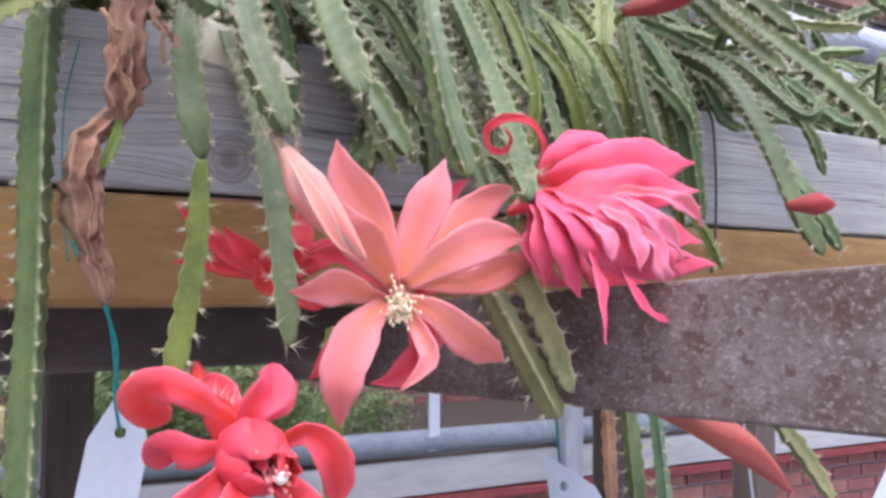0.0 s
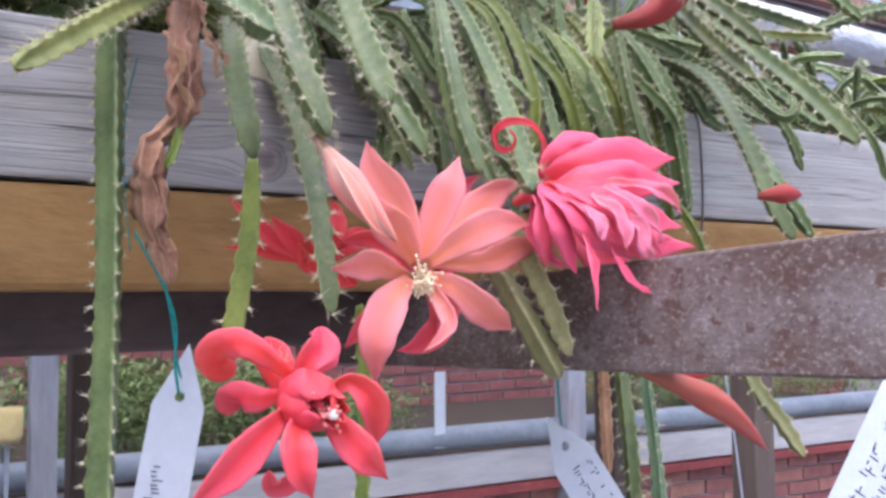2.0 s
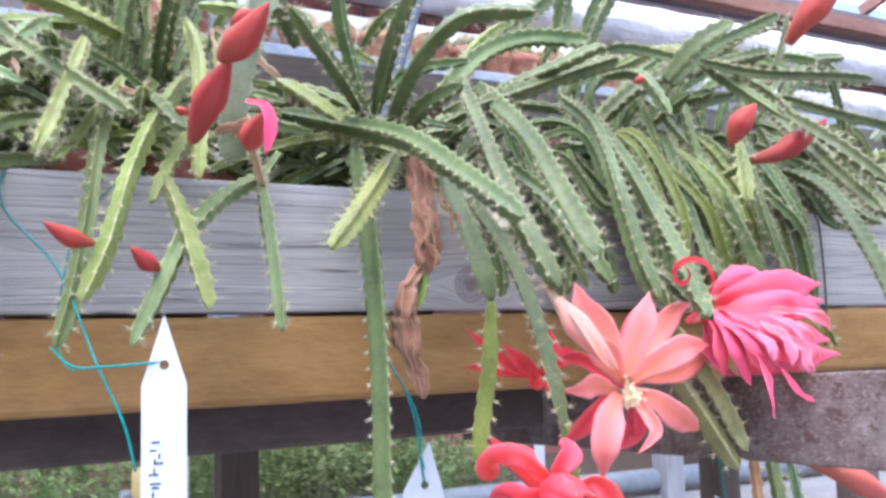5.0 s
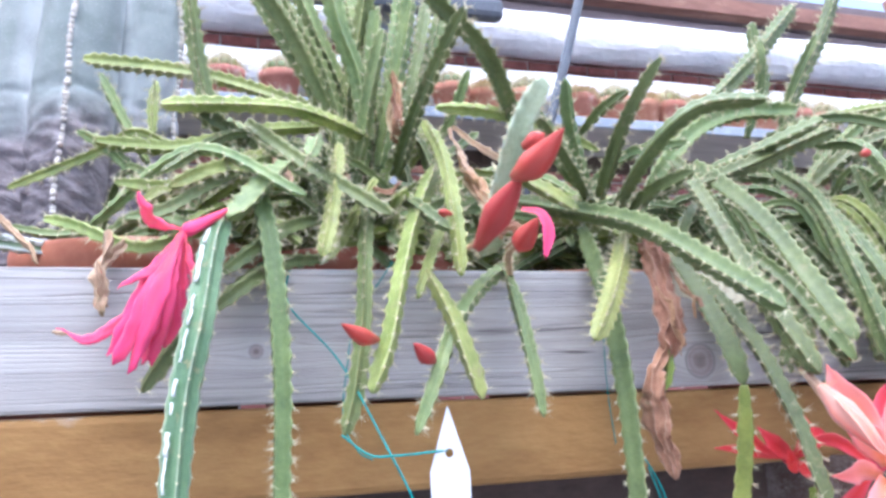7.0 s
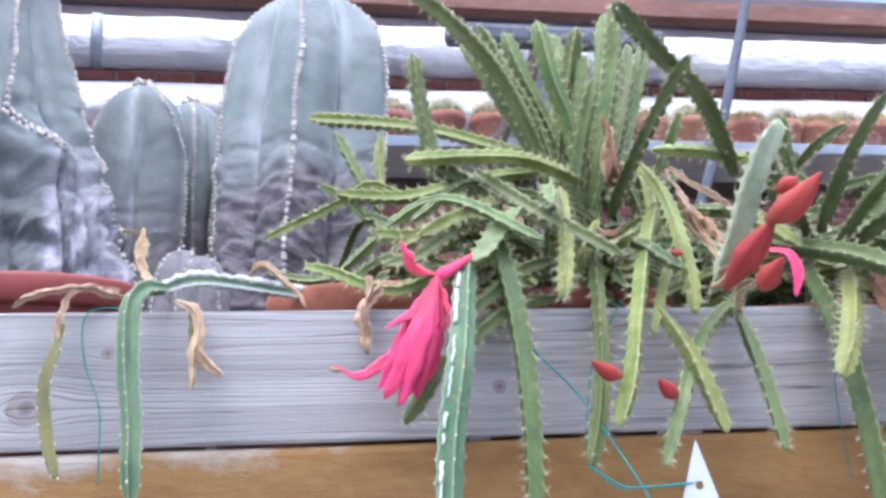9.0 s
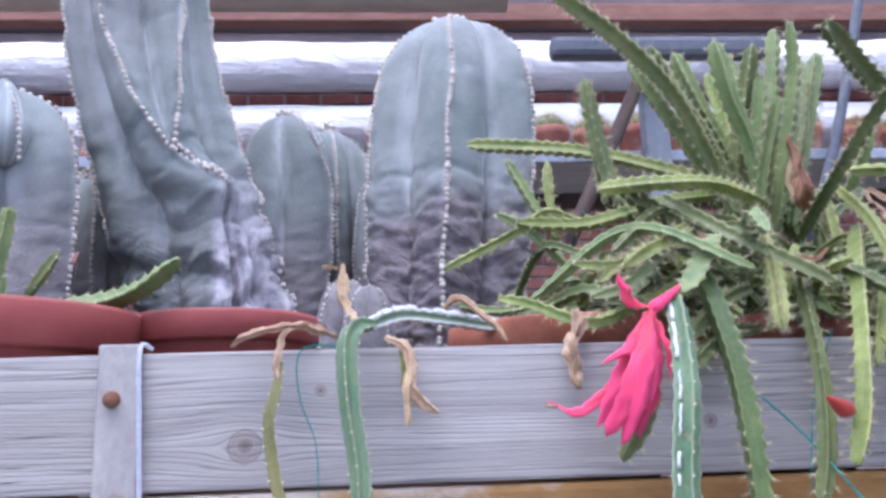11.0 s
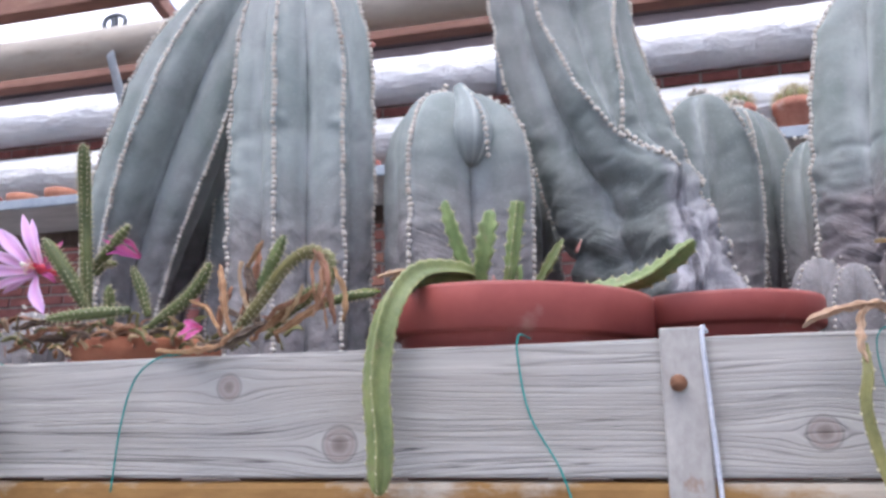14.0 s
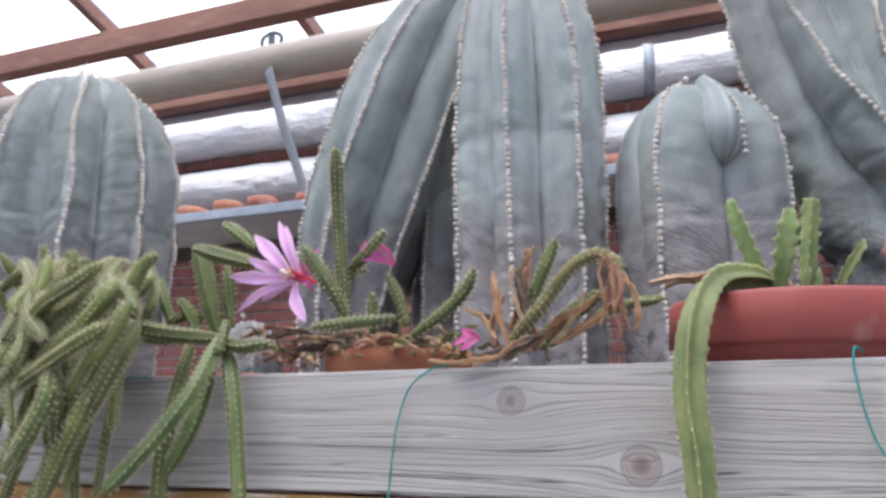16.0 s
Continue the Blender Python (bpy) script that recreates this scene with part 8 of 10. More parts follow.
stem(cactus_w, 8, STRAW, (-0.498, 0.550, 1.382), (-0.496, 0.540, 1.358), (-0.496, 0.535, 1.331), (-0.500, 0.530, 1.313), spine=0, crumple=0.003, name='withered_stem')
stem(cactus_w, 10, OLIVE, (-0.498, 0.550, 1.379), (-0.499, 0.545, 1.354), (-0.498, 0.540, 1.336), spine=0, crumple=0.002)
stem(cactus_w, 6, STRAW, (-0.463, 0.620, 1.419), (-0.445, 0.610, 1.428), (-0.425, 0.600, 1.409), (-0.407, 0.580, 1.386), spine=0, crumple=0.003, name='withered_stem')
stem(cactus_w, 14, STRAW, (-0.343, 0.560, 1.399), (-0.357, 0.545, 1.379), (-0.358, 0.540, 1.357), (-0.356, 0.535, 1.337), spine=0, crumple=0.006, name='withered_flower')
stem(cactus_w, 10, GREEN_MID, (-0.373, 0.660, 1.426), (-0.409, 0.660, 1.423), (-0.444, 0.660, 1.430), spine=3)
cactus_e = plant("rat_tail_cactus", "bristly rat tail cactus with a lilac star flower and dry ends", "rat tail cactus", (-1.320, 0.680, 1.390), "rat tail cacti")
stem(cactus_e, 13.9, GREEN_SHADE, (-1.336, 0.600, 1.439), (-1.343, 0.600, 1.493), (-1.350, 0.600, 1.555), (-1.350, 0.590, 1.620), ribs=8, period=6, spine=4.6, count=7, tooth=0.2, valley=0.8, spine_skin=SPINE, tuft=0.7)
stem(cactus_e, 14.8, GREEN_SHADE, (-1.324, 0.580, 1.436), (-1.340, 0.575, 1.465), (-1.373, 0.570, 1.510), ribs=8, period=6, spine=4.6, count=7, tooth=0.2, valley=0.8, spine_skin=SPINE, tuft=0.7)
stem(cactus_e, 12.3, GREEN_SHADE, (-1.350, 0.620, 1.485), (-1.322, 0.610, 1.503), (-1.293, 0.600, 1.526), ribs=8, period=6, spine=4.6, count=7, tooth=0.2, valley=0.8, spine_skin=SPINE, tuft=0.7)
stem(cactus_e, 12.3, GREEN_SHADE, (-1.260, 0.600, 1.416), (-1.224, 0.600, 1.439), (-1.205, 0.600, 1.458), (-1.194, 0.600, 1.479), ribs=8, period=6, spine=4.6, count=7, tooth=0.2, valley=0.8, spine_skin=SPINE, tuft=0.7)
stem(cactus_e, 12.3, GREEN_SHADE, (-1.264, 0.570, 1.429), (-1.302, 0.560, 1.426), (-1.346, 0.550, 1.421), ribs=8, period=6, spine=4.6, count=7, tooth=0.2, valley=0.8, spine_skin=SPINE, tuft=0.7)
stem(cactus_e, 12.3, GREEN_SHADE, (-1.293, 0.580, 1.417), (-1.291, 0.575, 1.436), (-1.291, 0.570, 1.456), ribs=8, period=6, spine=4.6, count=7, tooth=0.2, valley=0.8, spine_skin=SPINE, tuft=0.7)
stem(cactus_e, 12.3, GREEN_SHADE, (-1.276, 0.620, 1.430), (-1.286, 0.620, 1.457), (-1.300, 0.620, 1.485), ribs=8, period=6, spine=4.6, count=7, tooth=0.2, valley=0.8, spine_skin=SPINE, tuft=0.7)
stem(cactus_e, 10.7, RAT_GREEN, (-1.361, 0.640, 1.483), (-1.348, 0.640, 1.495), (-1.334, 0.640, 1.494), ribs=8, period=6, spine=4.6, count=7, tooth=0.2, valley=0.8, spine_skin=SPINE, tuft=0.7)
stem(cactus_e, 13.1, GREEN_SHADE, (-1.149, 0.600, 1.414), (-1.135, 0.600, 1.451), (-1.112, 0.600, 1.502), ribs=8, period=6, spine=4.6, count=7, tooth=0.2, valley=0.8, spine_skin=SPINE, tuft=0.7)
stem(cactus_e, 11.0, OLIVE_BROWN, (-1.153, 0.580, 1.401), (-1.118, 0.570, 1.434), (-1.090, 0.565, 1.465), (-1.064, 0.565, 1.476), (-1.052, 0.565, 1.460), ribs=8, period=6, spine=4.6, count=7, tooth=0.2, valley=0.8, spine_skin=SPINE, tuft=0.7)
stem(cactus_e, 11.5, RAT_GREEN, (-1.138, 0.620, 1.411), (-1.108, 0.610, 1.429), (-1.073, 0.600, 1.450), ribs=8, period=6, spine=4.6, count=7, tooth=0.2, valley=0.8, spine_skin=SPINE, tuft=0.7)
stem(cactus_e, 9.8, RAT_GREEN, (-1.083, 0.620, 1.430), (-1.051, 0.620, 1.439), (-1.021, 0.620, 1.441), ribs=8, period=6, spine=4.6, count=7, tooth=0.2, valley=0.8, spine_skin=SPINE, tuft=0.7)
stem(cactus_e, 6.8, DRY, (-1.150, 0.570, 1.395), (-1.158, 0.570, 1.426), (-1.165, 0.570, 1.469), spine=0, crumple=0.003, ribs=5, name='dry_stem')
stem(cactus_e, 5.2, DRY, (-1.157, 0.560, 1.404), (-1.174, 0.560, 1.425), (-1.190, 0.560, 1.434), spine=0, crumple=0.003, ribs=5, name='dry_stem')
stem(cactus_e, 6.0, DRY, (-1.175, 0.550, 1.380), (-1.149, 0.550, 1.390), (-1.128, 0.550, 1.404), spine=0, crumple=0.003, ribs=5, name='dry_stem')
stem(cactus_e, 8.2, DRY, (-1.160, 0.600, 1.409), (-1.146, 0.600, 1.451), (-1.140, 0.600, 1.495), spine=0, crumple=0.003, ribs=5, name='dry_stem')
stem(cactus_e, 5.2, DRY, (-1.224, 0.560, 1.386), (-1.183, 0.555, 1.384), (-1.149, 0.550, 1.388), spine=0, crumple=0.003, ribs=5, name='dry_stem')
stem(cactus_e, 6.8, DRY, (-1.431, 0.600, 1.396), (-1.383, 0.600, 1.418), (-1.343, 0.600, 1.416), spine=0, crumple=0.003, ribs=5, name='dry_stem')
stem(cactus_e, 6.0, DRY, (-1.476, 0.620, 1.424), (-1.439, 0.620, 1.435), (-1.397, 0.610, 1.425), spine=0, crumple=0.003, ribs=5, name='dry_stem')
stem(cactus_e, 7.5, DRY, (-1.316, 0.600, 1.404), (-1.278, 0.600, 1.414), (-1.238, 0.580, 1.396), spine=0, crumple=0.003, ribs=5, name='dry_stem')
stem(cactus_e, 8.2, DRY, (-1.381, 0.620, 1.414), (-1.341, 0.620, 1.424), (-1.295, 0.620, 1.417), spine=0, crumple=0.003, ribs=5, name='dry_stem')
stem(cactus_e, 6.8, DRY, (-1.132, 0.580, 1.400), (-1.100, 0.580, 1.420), (-1.069, 0.580, 1.443), spine=0, crumple=0.003, ribs=5, name='dry_stem')
stem(cactus_e, 6.0, DRY, (-1.063, 0.560, 1.475), (-1.049, 0.560, 1.449), (-1.040, 0.560, 1.404), spine=0, crumple=0.003, ribs=5, name='dry_stem')
stem(cactus_e, 4.5, DRY, (-1.060, 0.570, 1.472), (-1.059, 0.570, 1.441), (-1.067, 0.570, 1.412), spine=0, crumple=0.003, ribs=5, name='dry_stem')
stem(cactus_e, 3.8, DRY, (-1.054, 0.550, 1.472), (-1.042, 0.550, 1.447), (-1.051, 0.550, 1.418), spine=0, crumple=0.003, ribs=5, name='dry_stem')
stem(cactus_e, 3.0, DRY, (-1.053, 0.560, 1.472), (-1.050, 0.550, 1.437), (-1.046, 0.555, 1.399), spine=0, crumple=0.003, ribs=5, name='dry_stem')
stem(cactus_e, 3.0, DRY, (-1.061, 0.560, 1.472), (-1.062, 0.555, 1.449), (-1.054, 0.555, 1.419), spine=0, crumple=0.003, ribs=5, name='dry_stem')
stem(cactus_e, 6.8, DRY, (-1.164, 0.580, 1.386), (-1.170, 0.580, 1.418), (-1.159, 0.580, 1.449), spine=0, crumple=0.003, ribs=5, name='dry_stem')
stem(cactus_e, 6.0, DRY, (-1.124, 0.570, 1.394), (-1.106, 0.565, 1.418), (-1.079, 0.560, 1.431), spine=0, crumple=0.003, ribs=5, name='dry_stem')
stem(cactus_e, 11, DRY_DARK, (-1.134, 0.590, 1.411), (-1.139, 0.590, 1.442), (-1.148, 0.590, 1.471), spine=0, crumple=0.003, ribs=5, name='dry_stem')
stem(cactus_e, 8, DRY, (-1.145, 0.588, 1.468), (-1.137, 0.588, 1.485), (-1.130, 0.588, 1.495), spine=0, crumple=0.003, ribs=5, name='dry_stem')
stem(cactus_e, 8, STRAW, (-1.150, 0.585, 1.473), (-1.151, 0.585, 1.456), (-1.145, 0.585, 1.436), (-1.141, 0.585, 1.422), spine=0, crumple=0.003, ribs=5, name='dry_stem')
stem(cactus_e, 9, OLIVE_BROWN, (-1.129, 0.600, 1.398), (-1.109, 0.600, 1.420), (-1.085, 0.600, 1.435), (-1.067, 0.600, 1.451), ribs=8, period=6, spine=4.6, count=7, tooth=0.2, valley=0.8, spine_skin=SPINE, tuft=0.7)
stem(cactus_e, 7, STRAW, (-1.100, 0.575, 1.408), (-1.088, 0.575, 1.426), (-1.081, 0.575, 1.446), spine=0, crumple=0.003, ribs=5, name='dry_stem')
stem(cactus_e, 8, DRY, (-1.108, 0.580, 1.401), (-1.084, 0.580, 1.413), (-1.064, 0.580, 1.428), (-1.050, 0.580, 1.436), spine=0, crumple=0.003, ribs=5, name='dry_stem')
stem(cactus_e, 6, DRY, (-1.044, 0.565, 1.460), (-1.037, 0.565, 1.444), (-1.034, 0.565, 1.422), (-1.035, 0.565, 1.406), spine=0, crumple=0.003, ribs=5, name='dry_stem')
stem(cactus_e, 8, OLIVE_PALE, (-1.073, 0.570, 1.471), (-1.052, 0.570, 1.473), (-1.048, 0.570, 1.456), (-1.052, 0.570, 1.434), ribs=8, period=6, spine=4.6, count=7, tooth=0.2, valley=0.8, spine_skin=SPINE, tuft=0.7)
stem(cactus_e, 10, DRY_DARK, (-1.183, 0.565, 1.387), (-1.156, 0.565, 1.390), (-1.130, 0.565, 1.402), (-1.112, 0.565, 1.409), spine=0, crumple=0.003, ribs=5, name='dry_stem')
stem(cactus_e, 8, DRY_DARK, (-1.189, 0.610, 1.433), (-1.173, 0.610, 1.427), (-1.154, 0.610, 1.417), spine=0, crumple=0.003, ribs=5, name='dry_stem')
stem(cactus_e, 10, DRY_DARK, (-1.436, 0.610, 1.424), (-1.396, 0.610, 1.427), (-1.359, 0.610, 1.414), (-1.324, 0.610, 1.414), spine=0, crumple=0.003, ribs=5, name='dry_stem')
stem(cactus_e, 10, DRY_DARK, (-1.409, 0.610, 1.410), (-1.373, 0.610, 1.410), (-1.337, 0.610, 1.404), spine=0, crumple=0.003, ribs=5, name='dry_stem')
stem(cactus_e, 4, OLIVE_BROWN, (-1.273, 0.624, 1.401), (-1.264, 0.614, 1.415), (-1.260, 0.614, 1.416), spine=0, crumple=0.002, ribs=4, name='dry_bit')
stem(cactus_e, 5, OLIVE_BROWN, (-1.220, 0.602, 1.412), (-1.211, 0.592, 1.415), (-1.205, 0.592, 1.413), spine=0, crumple=0.002, ribs=4, name='dry_bit')
stem(cactus_e, 8, STRAW, (-1.283, 0.597, 1.404), (-1.271, 0.587, 1.405), (-1.264, 0.587, 1.403), spine=0, crumple=0.002, ribs=4, name='dry_bit')
stem(cactus_e, 4, STRAW, (-1.218, 0.588, 1.416), (-1.221, 0.578, 1.422), (-1.227, 0.578, 1.422), spine=0, crumple=0.002, ribs=4, name='dry_bit')
stem(cactus_e, 5, STRAW, (-1.219, 0.599, 1.391), (-1.212, 0.589, 1.396), (-1.209, 0.589, 1.395), spine=0, crumple=0.002, ribs=4, name='dry_bit')
stem(cactus_e, 4, DRY_DARK, (-1.395, 0.603, 1.396), (-1.384, 0.593, 1.410), (-1.379, 0.593, 1.410), spine=0, crumple=0.002, ribs=4, name='dry_bit')
stem(cactus_e, 4, DRY_DARK, (-1.337, 0.629, 1.398), (-1.333, 0.619, 1.407), (-1.334, 0.619, 1.406), spine=0, crumple=0.002, ribs=4, name='dry_bit')
stem(cactus_e, 8, STRAW, (-1.426, 0.591, 1.416), (-1.424, 0.581, 1.428), (-1.429, 0.581, 1.428), spine=0, crumple=0.002, ribs=4, name='dry_bit')
stem(cactus_e, 4, OLIVE_BROWN, (-1.455, 0.631, 1.400), (-1.433, 0.621, 1.403), (-1.418, 0.621, 1.400), spine=0, crumple=0.002, ribs=4, name='dry_bit')
stem(cactus_e, 5, DRY_DARK, (-1.332, 0.591, 1.405), (-1.321, 0.581, 1.406), (-1.315, 0.581, 1.404), spine=0, crumple=0.002, ribs=4, name='dry_bit')
stem(cactus_e, 6, OLIVE_BROWN, (-1.225, 0.601, 1.392), (-1.214, 0.591, 1.395), (-1.206, 0.591, 1.394), spine=0, crumple=0.002, ribs=4, name='dry_bit')
stem(cactus_e, 4, STRAW, (-1.405, 0.582, 1.401), (-1.395, 0.572, 1.414), (-1.391, 0.572, 1.415), spine=0, crumple=0.002, ribs=4, name='dry_bit')
stem(cactus_e, 4, DRY_DARK, (-1.365, 0.635, 1.410), (-1.351, 0.625, 1.415), (-1.343, 0.625, 1.413), spine=0, crumple=0.002, ribs=4, name='dry_bit')
stem(cactus_e, 6, OLIVE_BROWN, (-1.254, 0.623, 1.414), (-1.247, 0.613, 1.425), (-1.243, 0.613, 1.425), spine=0, crumple=0.002, ribs=4, name='dry_bit')
stem(cactus_e, 5, DRY_DARK, (-1.404, 0.604, 1.426), (-1.386, 0.594, 1.428), (-1.375, 0.594, 1.425), spine=0, crumple=0.002, ribs=4, name='dry_bit')
stem(cactus_e, 4, OLIVE_BROWN, (-1.219, 0.635, 1.410), (-1.220, 0.625, 1.413), (-1.225, 0.625, 1.412), spine=0, crumple=0.002, ribs=4, name='dry_bit')
stem(cactus_e, 8, DRY_DARK, (-1.340, 0.588, 1.417), (-1.323, 0.578, 1.418), (-1.312, 0.578, 1.416), spine=0, crumple=0.002, ribs=4, name='dry_bit')
stem(cactus_e, 5, OLIVE_BROWN, (-1.391, 0.588, 1.413), (-1.375, 0.578, 1.417), (-1.366, 0.578, 1.415), spine=0, crumple=0.002, ribs=4, name='dry_bit')
stem(cactus_e, 5, DRY_DARK, (-1.173, 0.608, 1.398), (-1.173, 0.598, 1.405), (-1.175, 0.598, 1.404), spine=0, crumple=0.002, ribs=4, name='dry_bit')
stem(cactus_e, 6, STRAW, (-1.338, 0.610, 1.394), (-1.321, 0.600, 1.398), (-1.310, 0.600, 1.396), spine=0, crumple=0.002, ribs=4, name='dry_bit')
stem(cactus_e, 6, DRY_DARK, (-1.425, 0.602, 1.419), (-1.417, 0.592, 1.434), (-1.413, 0.592, 1.434), spine=0, crumple=0.002, ribs=4, name='dry_bit')
stem(cactus_e, 6, DRY_DARK, (-1.228, 0.609, 1.410), (-1.226, 0.599, 1.417), (-1.228, 0.599, 1.417), spine=0, crumple=0.002, ribs=4, name='dry_bit')
stem(cactus_e, 6, OLIVE_BROWN, (-1.252, 0.595, 1.403), (-1.237, 0.585, 1.404), (-1.227, 0.585, 1.402), spine=0, crumple=0.002, ribs=4, name='dry_bit')
stem(cactus_e, 6, OLIVE_BROWN, (-1.358, 0.596, 1.409), (-1.357, 0.586, 1.417), (-1.361, 0.586, 1.416), spine=0, crumple=0.002, ribs=4, name='dry_bit')
stem(cactus_e, 6, STRAW, (-1.363, 0.639, 1.402), (-1.349, 0.629, 1.412), (-1.340, 0.629, 1.411), spine=0, crumple=0.002, ribs=4, name='dry_bit')
stem(cactus_e, 4, OLIVE_BROWN, (-1.293, 0.609, 1.419), (-1.281, 0.599, 1.431), (-1.273, 0.599, 1.430), spine=0, crumple=0.002, ribs=4, name='dry_bit')
stem(cactus_e, 6, DRY_DARK, (-1.400, 0.605, 1.402), (-1.406, 0.595, 1.409), (-1.417, 0.595, 1.408), spine=0, crumple=0.002, ribs=4, name='dry_bit')
stem(cactus_e, 5, DRY_DARK, (-1.406, 0.626, 1.411), (-1.405, 0.616, 1.417), (-1.410, 0.616, 1.416), spine=0, crumple=0.002, ribs=4, name='dry_bit')
stem(cactus_e, 5, OLIVE_BROWN, (-1.159, 0.587, 1.387), (-1.149, 0.577, 1.398), (-1.143, 0.577, 1.398), spine=0, crumple=0.002, ribs=4, name='dry_bit')
stem(cactus_e, 5, STRAW, (-1.402, 0.617, 1.428), (-1.405, 0.607, 1.431), (-1.415, 0.607, 1.430), spine=0, crumple=0.002, ribs=4, name='dry_bit')
stem(cactus_e, 4, DRY_DARK, (-1.249, 0.631, 1.413), (-1.253, 0.621, 1.425), (-1.262, 0.621, 1.426), spine=0, crumple=0.002, ribs=4, name='dry_bit')
stem(cactus_e, 6, DRY_DARK, (-1.173, 0.611, 1.403), (-1.172, 0.601, 1.410), (-1.174, 0.601, 1.409), spine=0, crumple=0.002, ribs=4, name='dry_bit')
stem(cactus_e, 5, STRAW, (-1.209, 0.602, 1.407), (-1.201, 0.592, 1.417), (-1.196, 0.592, 1.416), spine=0, crumple=0.002, ribs=4, name='dry_bit')
stem(cactus_e, 6, DRY_DARK, (-1.277, 0.617, 1.406), (-1.258, 0.607, 1.411), (-1.244, 0.607, 1.409), spine=0, crumple=0.002, ribs=4, name='dry_bit')
stem(cactus_e, 8, OLIVE_BROWN, (-1.332, 0.600, 1.414), (-1.317, 0.590, 1.419), (-1.308, 0.590, 1.418), spine=0, crumple=0.002, ribs=4, name='dry_bit')
stem(cactus_e, 5, DRY_DARK, (-1.319, 0.603, 1.417), (-1.318, 0.593, 1.432), (-1.322, 0.593, 1.432), spine=0, crumple=0.002, ribs=4, name='dry_bit')
stem(cactus_e, 6, OLIVE_BROWN, (-1.244, 0.637, 1.416), (-1.240, 0.627, 1.421), (-1.240, 0.627, 1.420), spine=0, crumple=0.002, ribs=4, name='dry_bit')
stem(cactus_e, 5, DRY_DARK, (-1.192, 0.638, 1.419), (-1.177, 0.628, 1.421), (-1.166, 0.628, 1.418), spine=0, crumple=0.002, ribs=4, name='dry_bit')
stem(cactus_e, 5, OLIVE_BROWN, (-1.450, 0.614, 1.426), (-1.453, 0.604, 1.434), (-1.462, 0.604, 1.433), spine=0, crumple=0.002, ribs=4, name='dry_bit')
stem(cactus_e, 6, OLIVE_BROWN, (-1.234, 0.639, 1.417), (-1.231, 0.629, 1.424), (-1.231, 0.629, 1.423), spine=0, crumple=0.002, ribs=4, name='dry_bit')
stem(cactus_e, 4, DRY_DARK, (-1.278, 0.625, 1.410), (-1.280, 0.615, 1.420), (-1.287, 0.615, 1.419), spine=0, crumple=0.002, ribs=4, name='dry_bit')
stem(cactus_e, 4, OLIVE_BROWN, (-1.223, 0.598, 1.410), (-1.226, 0.588, 1.413), (-1.234, 0.588, 1.411), spine=0, crumple=0.002, ribs=4, name='dry_bit')
stem(cactus_e, 8, DRY_DARK, (-1.330, 0.580, 1.401), (-1.322, 0.570, 1.407), (-1.320, 0.570, 1.405), spine=0, crumple=0.002, ribs=4, name='dry_bit')
stem(cactus_e, 8, OLIVE_BROWN, (-1.191, 0.606, 1.403), (-1.176, 0.596, 1.404), (-1.164, 0.596, 1.402), spine=0, crumple=0.002, ribs=4, name='dry_bit')
stem(cactus_e, 4, DRY_DARK, (-1.308, 0.608, 1.403), (-1.306, 0.598, 1.417), (-1.309, 0.598, 1.417), spine=0, crumple=0.002, ribs=4, name='dry_bit')
stem(cactus_e, 6, STRAW, (-1.213, 0.627, 1.401), (-1.216, 0.617, 1.405), (-1.223, 0.617, 1.404), spine=0, crumple=0.002, ribs=4, name='dry_bit')
_rng = random.Random(31)
for _k in range(70):
    _p = Vector((_rng.uniform(-1.46, -1.13), _rng.uniform(0.585, 0.67), 1.392 + _rng.uniform(0, 0.022)))
    _d = Vector((_rng.uniform(-1, 1), _rng.uniform(-0.5, 0.3), _rng.uniform(-0.05, 0.75))) * _rng.uniform(0.015, 0.038)
    stem(cactus_e, _rng.uniform(4, 9), _rng.choice((DRY, DRY, OLIVE_BROWN, STRAW)), tuple(_p), tuple(_p + _d * 0.5 + Vector((0, 0, 0.006))), tuple(_p + _d), spine=0, crumple=0.0025, ribs=4, name="dry_bit")
flower_l = blossom(cactus_e, "open lilac star flower with narrow pointed petals")
petal(flower_l, LILAC, 25, (0.564, -0.820, -0.102), (-1.384, 0.572, 1.479), (-1.399, 0.562, 1.497), (-1.426, 0.560, 1.524), cup=0.2, point=0.9)
petal(flower_l, LILAC, 17, (0.564, -0.820, -0.102), (-1.381, 0.574, 1.483), (-1.390, 0.568, 1.508), (-1.403, 0.570, 1.539), cup=0.2, point=0.9)
petal(flower_l, LILAC, 16, (0.564, -0.820, -0.102), (-1.380, 0.578, 1.484), (-1.394, 0.580, 1.510), (-1.404, 0.585, 1.538), cup=0.2, point=0.9)
petal(flower_l, LILAC, 22, (0.564, -0.820, -0.102), (-1.384, 0.572, 1.476), (-1.410, 0.560, 1.476), (-1.455, 0.560, 1.481), cup=0.2, point=0.9)
petal(flower_l, LILAC, 14, (0.564, -0.820, -0.102), (-1.382, 0.572, 1.472), (-1.413, 0.562, 1.463), (-1.443, 0.562, 1.443), cup=0.2, point=0.9)
petal(flower_l, LILAC, 20, (0.564, -0.820, -0.102), (-1.381, 0.572, 1.471), (-1.375, 0.566, 1.450), (-1.362, 0.566, 1.429), cup=0.2, point=0.9)
petal(flower_l, LILAC, 18, (0.564, -0.820, -0.102), (-1.385, 0.576, 1.479), (-1.417, 0.572, 1.491), (-1.443, 0.574, 1.503), cup=0.2, point=0.9)
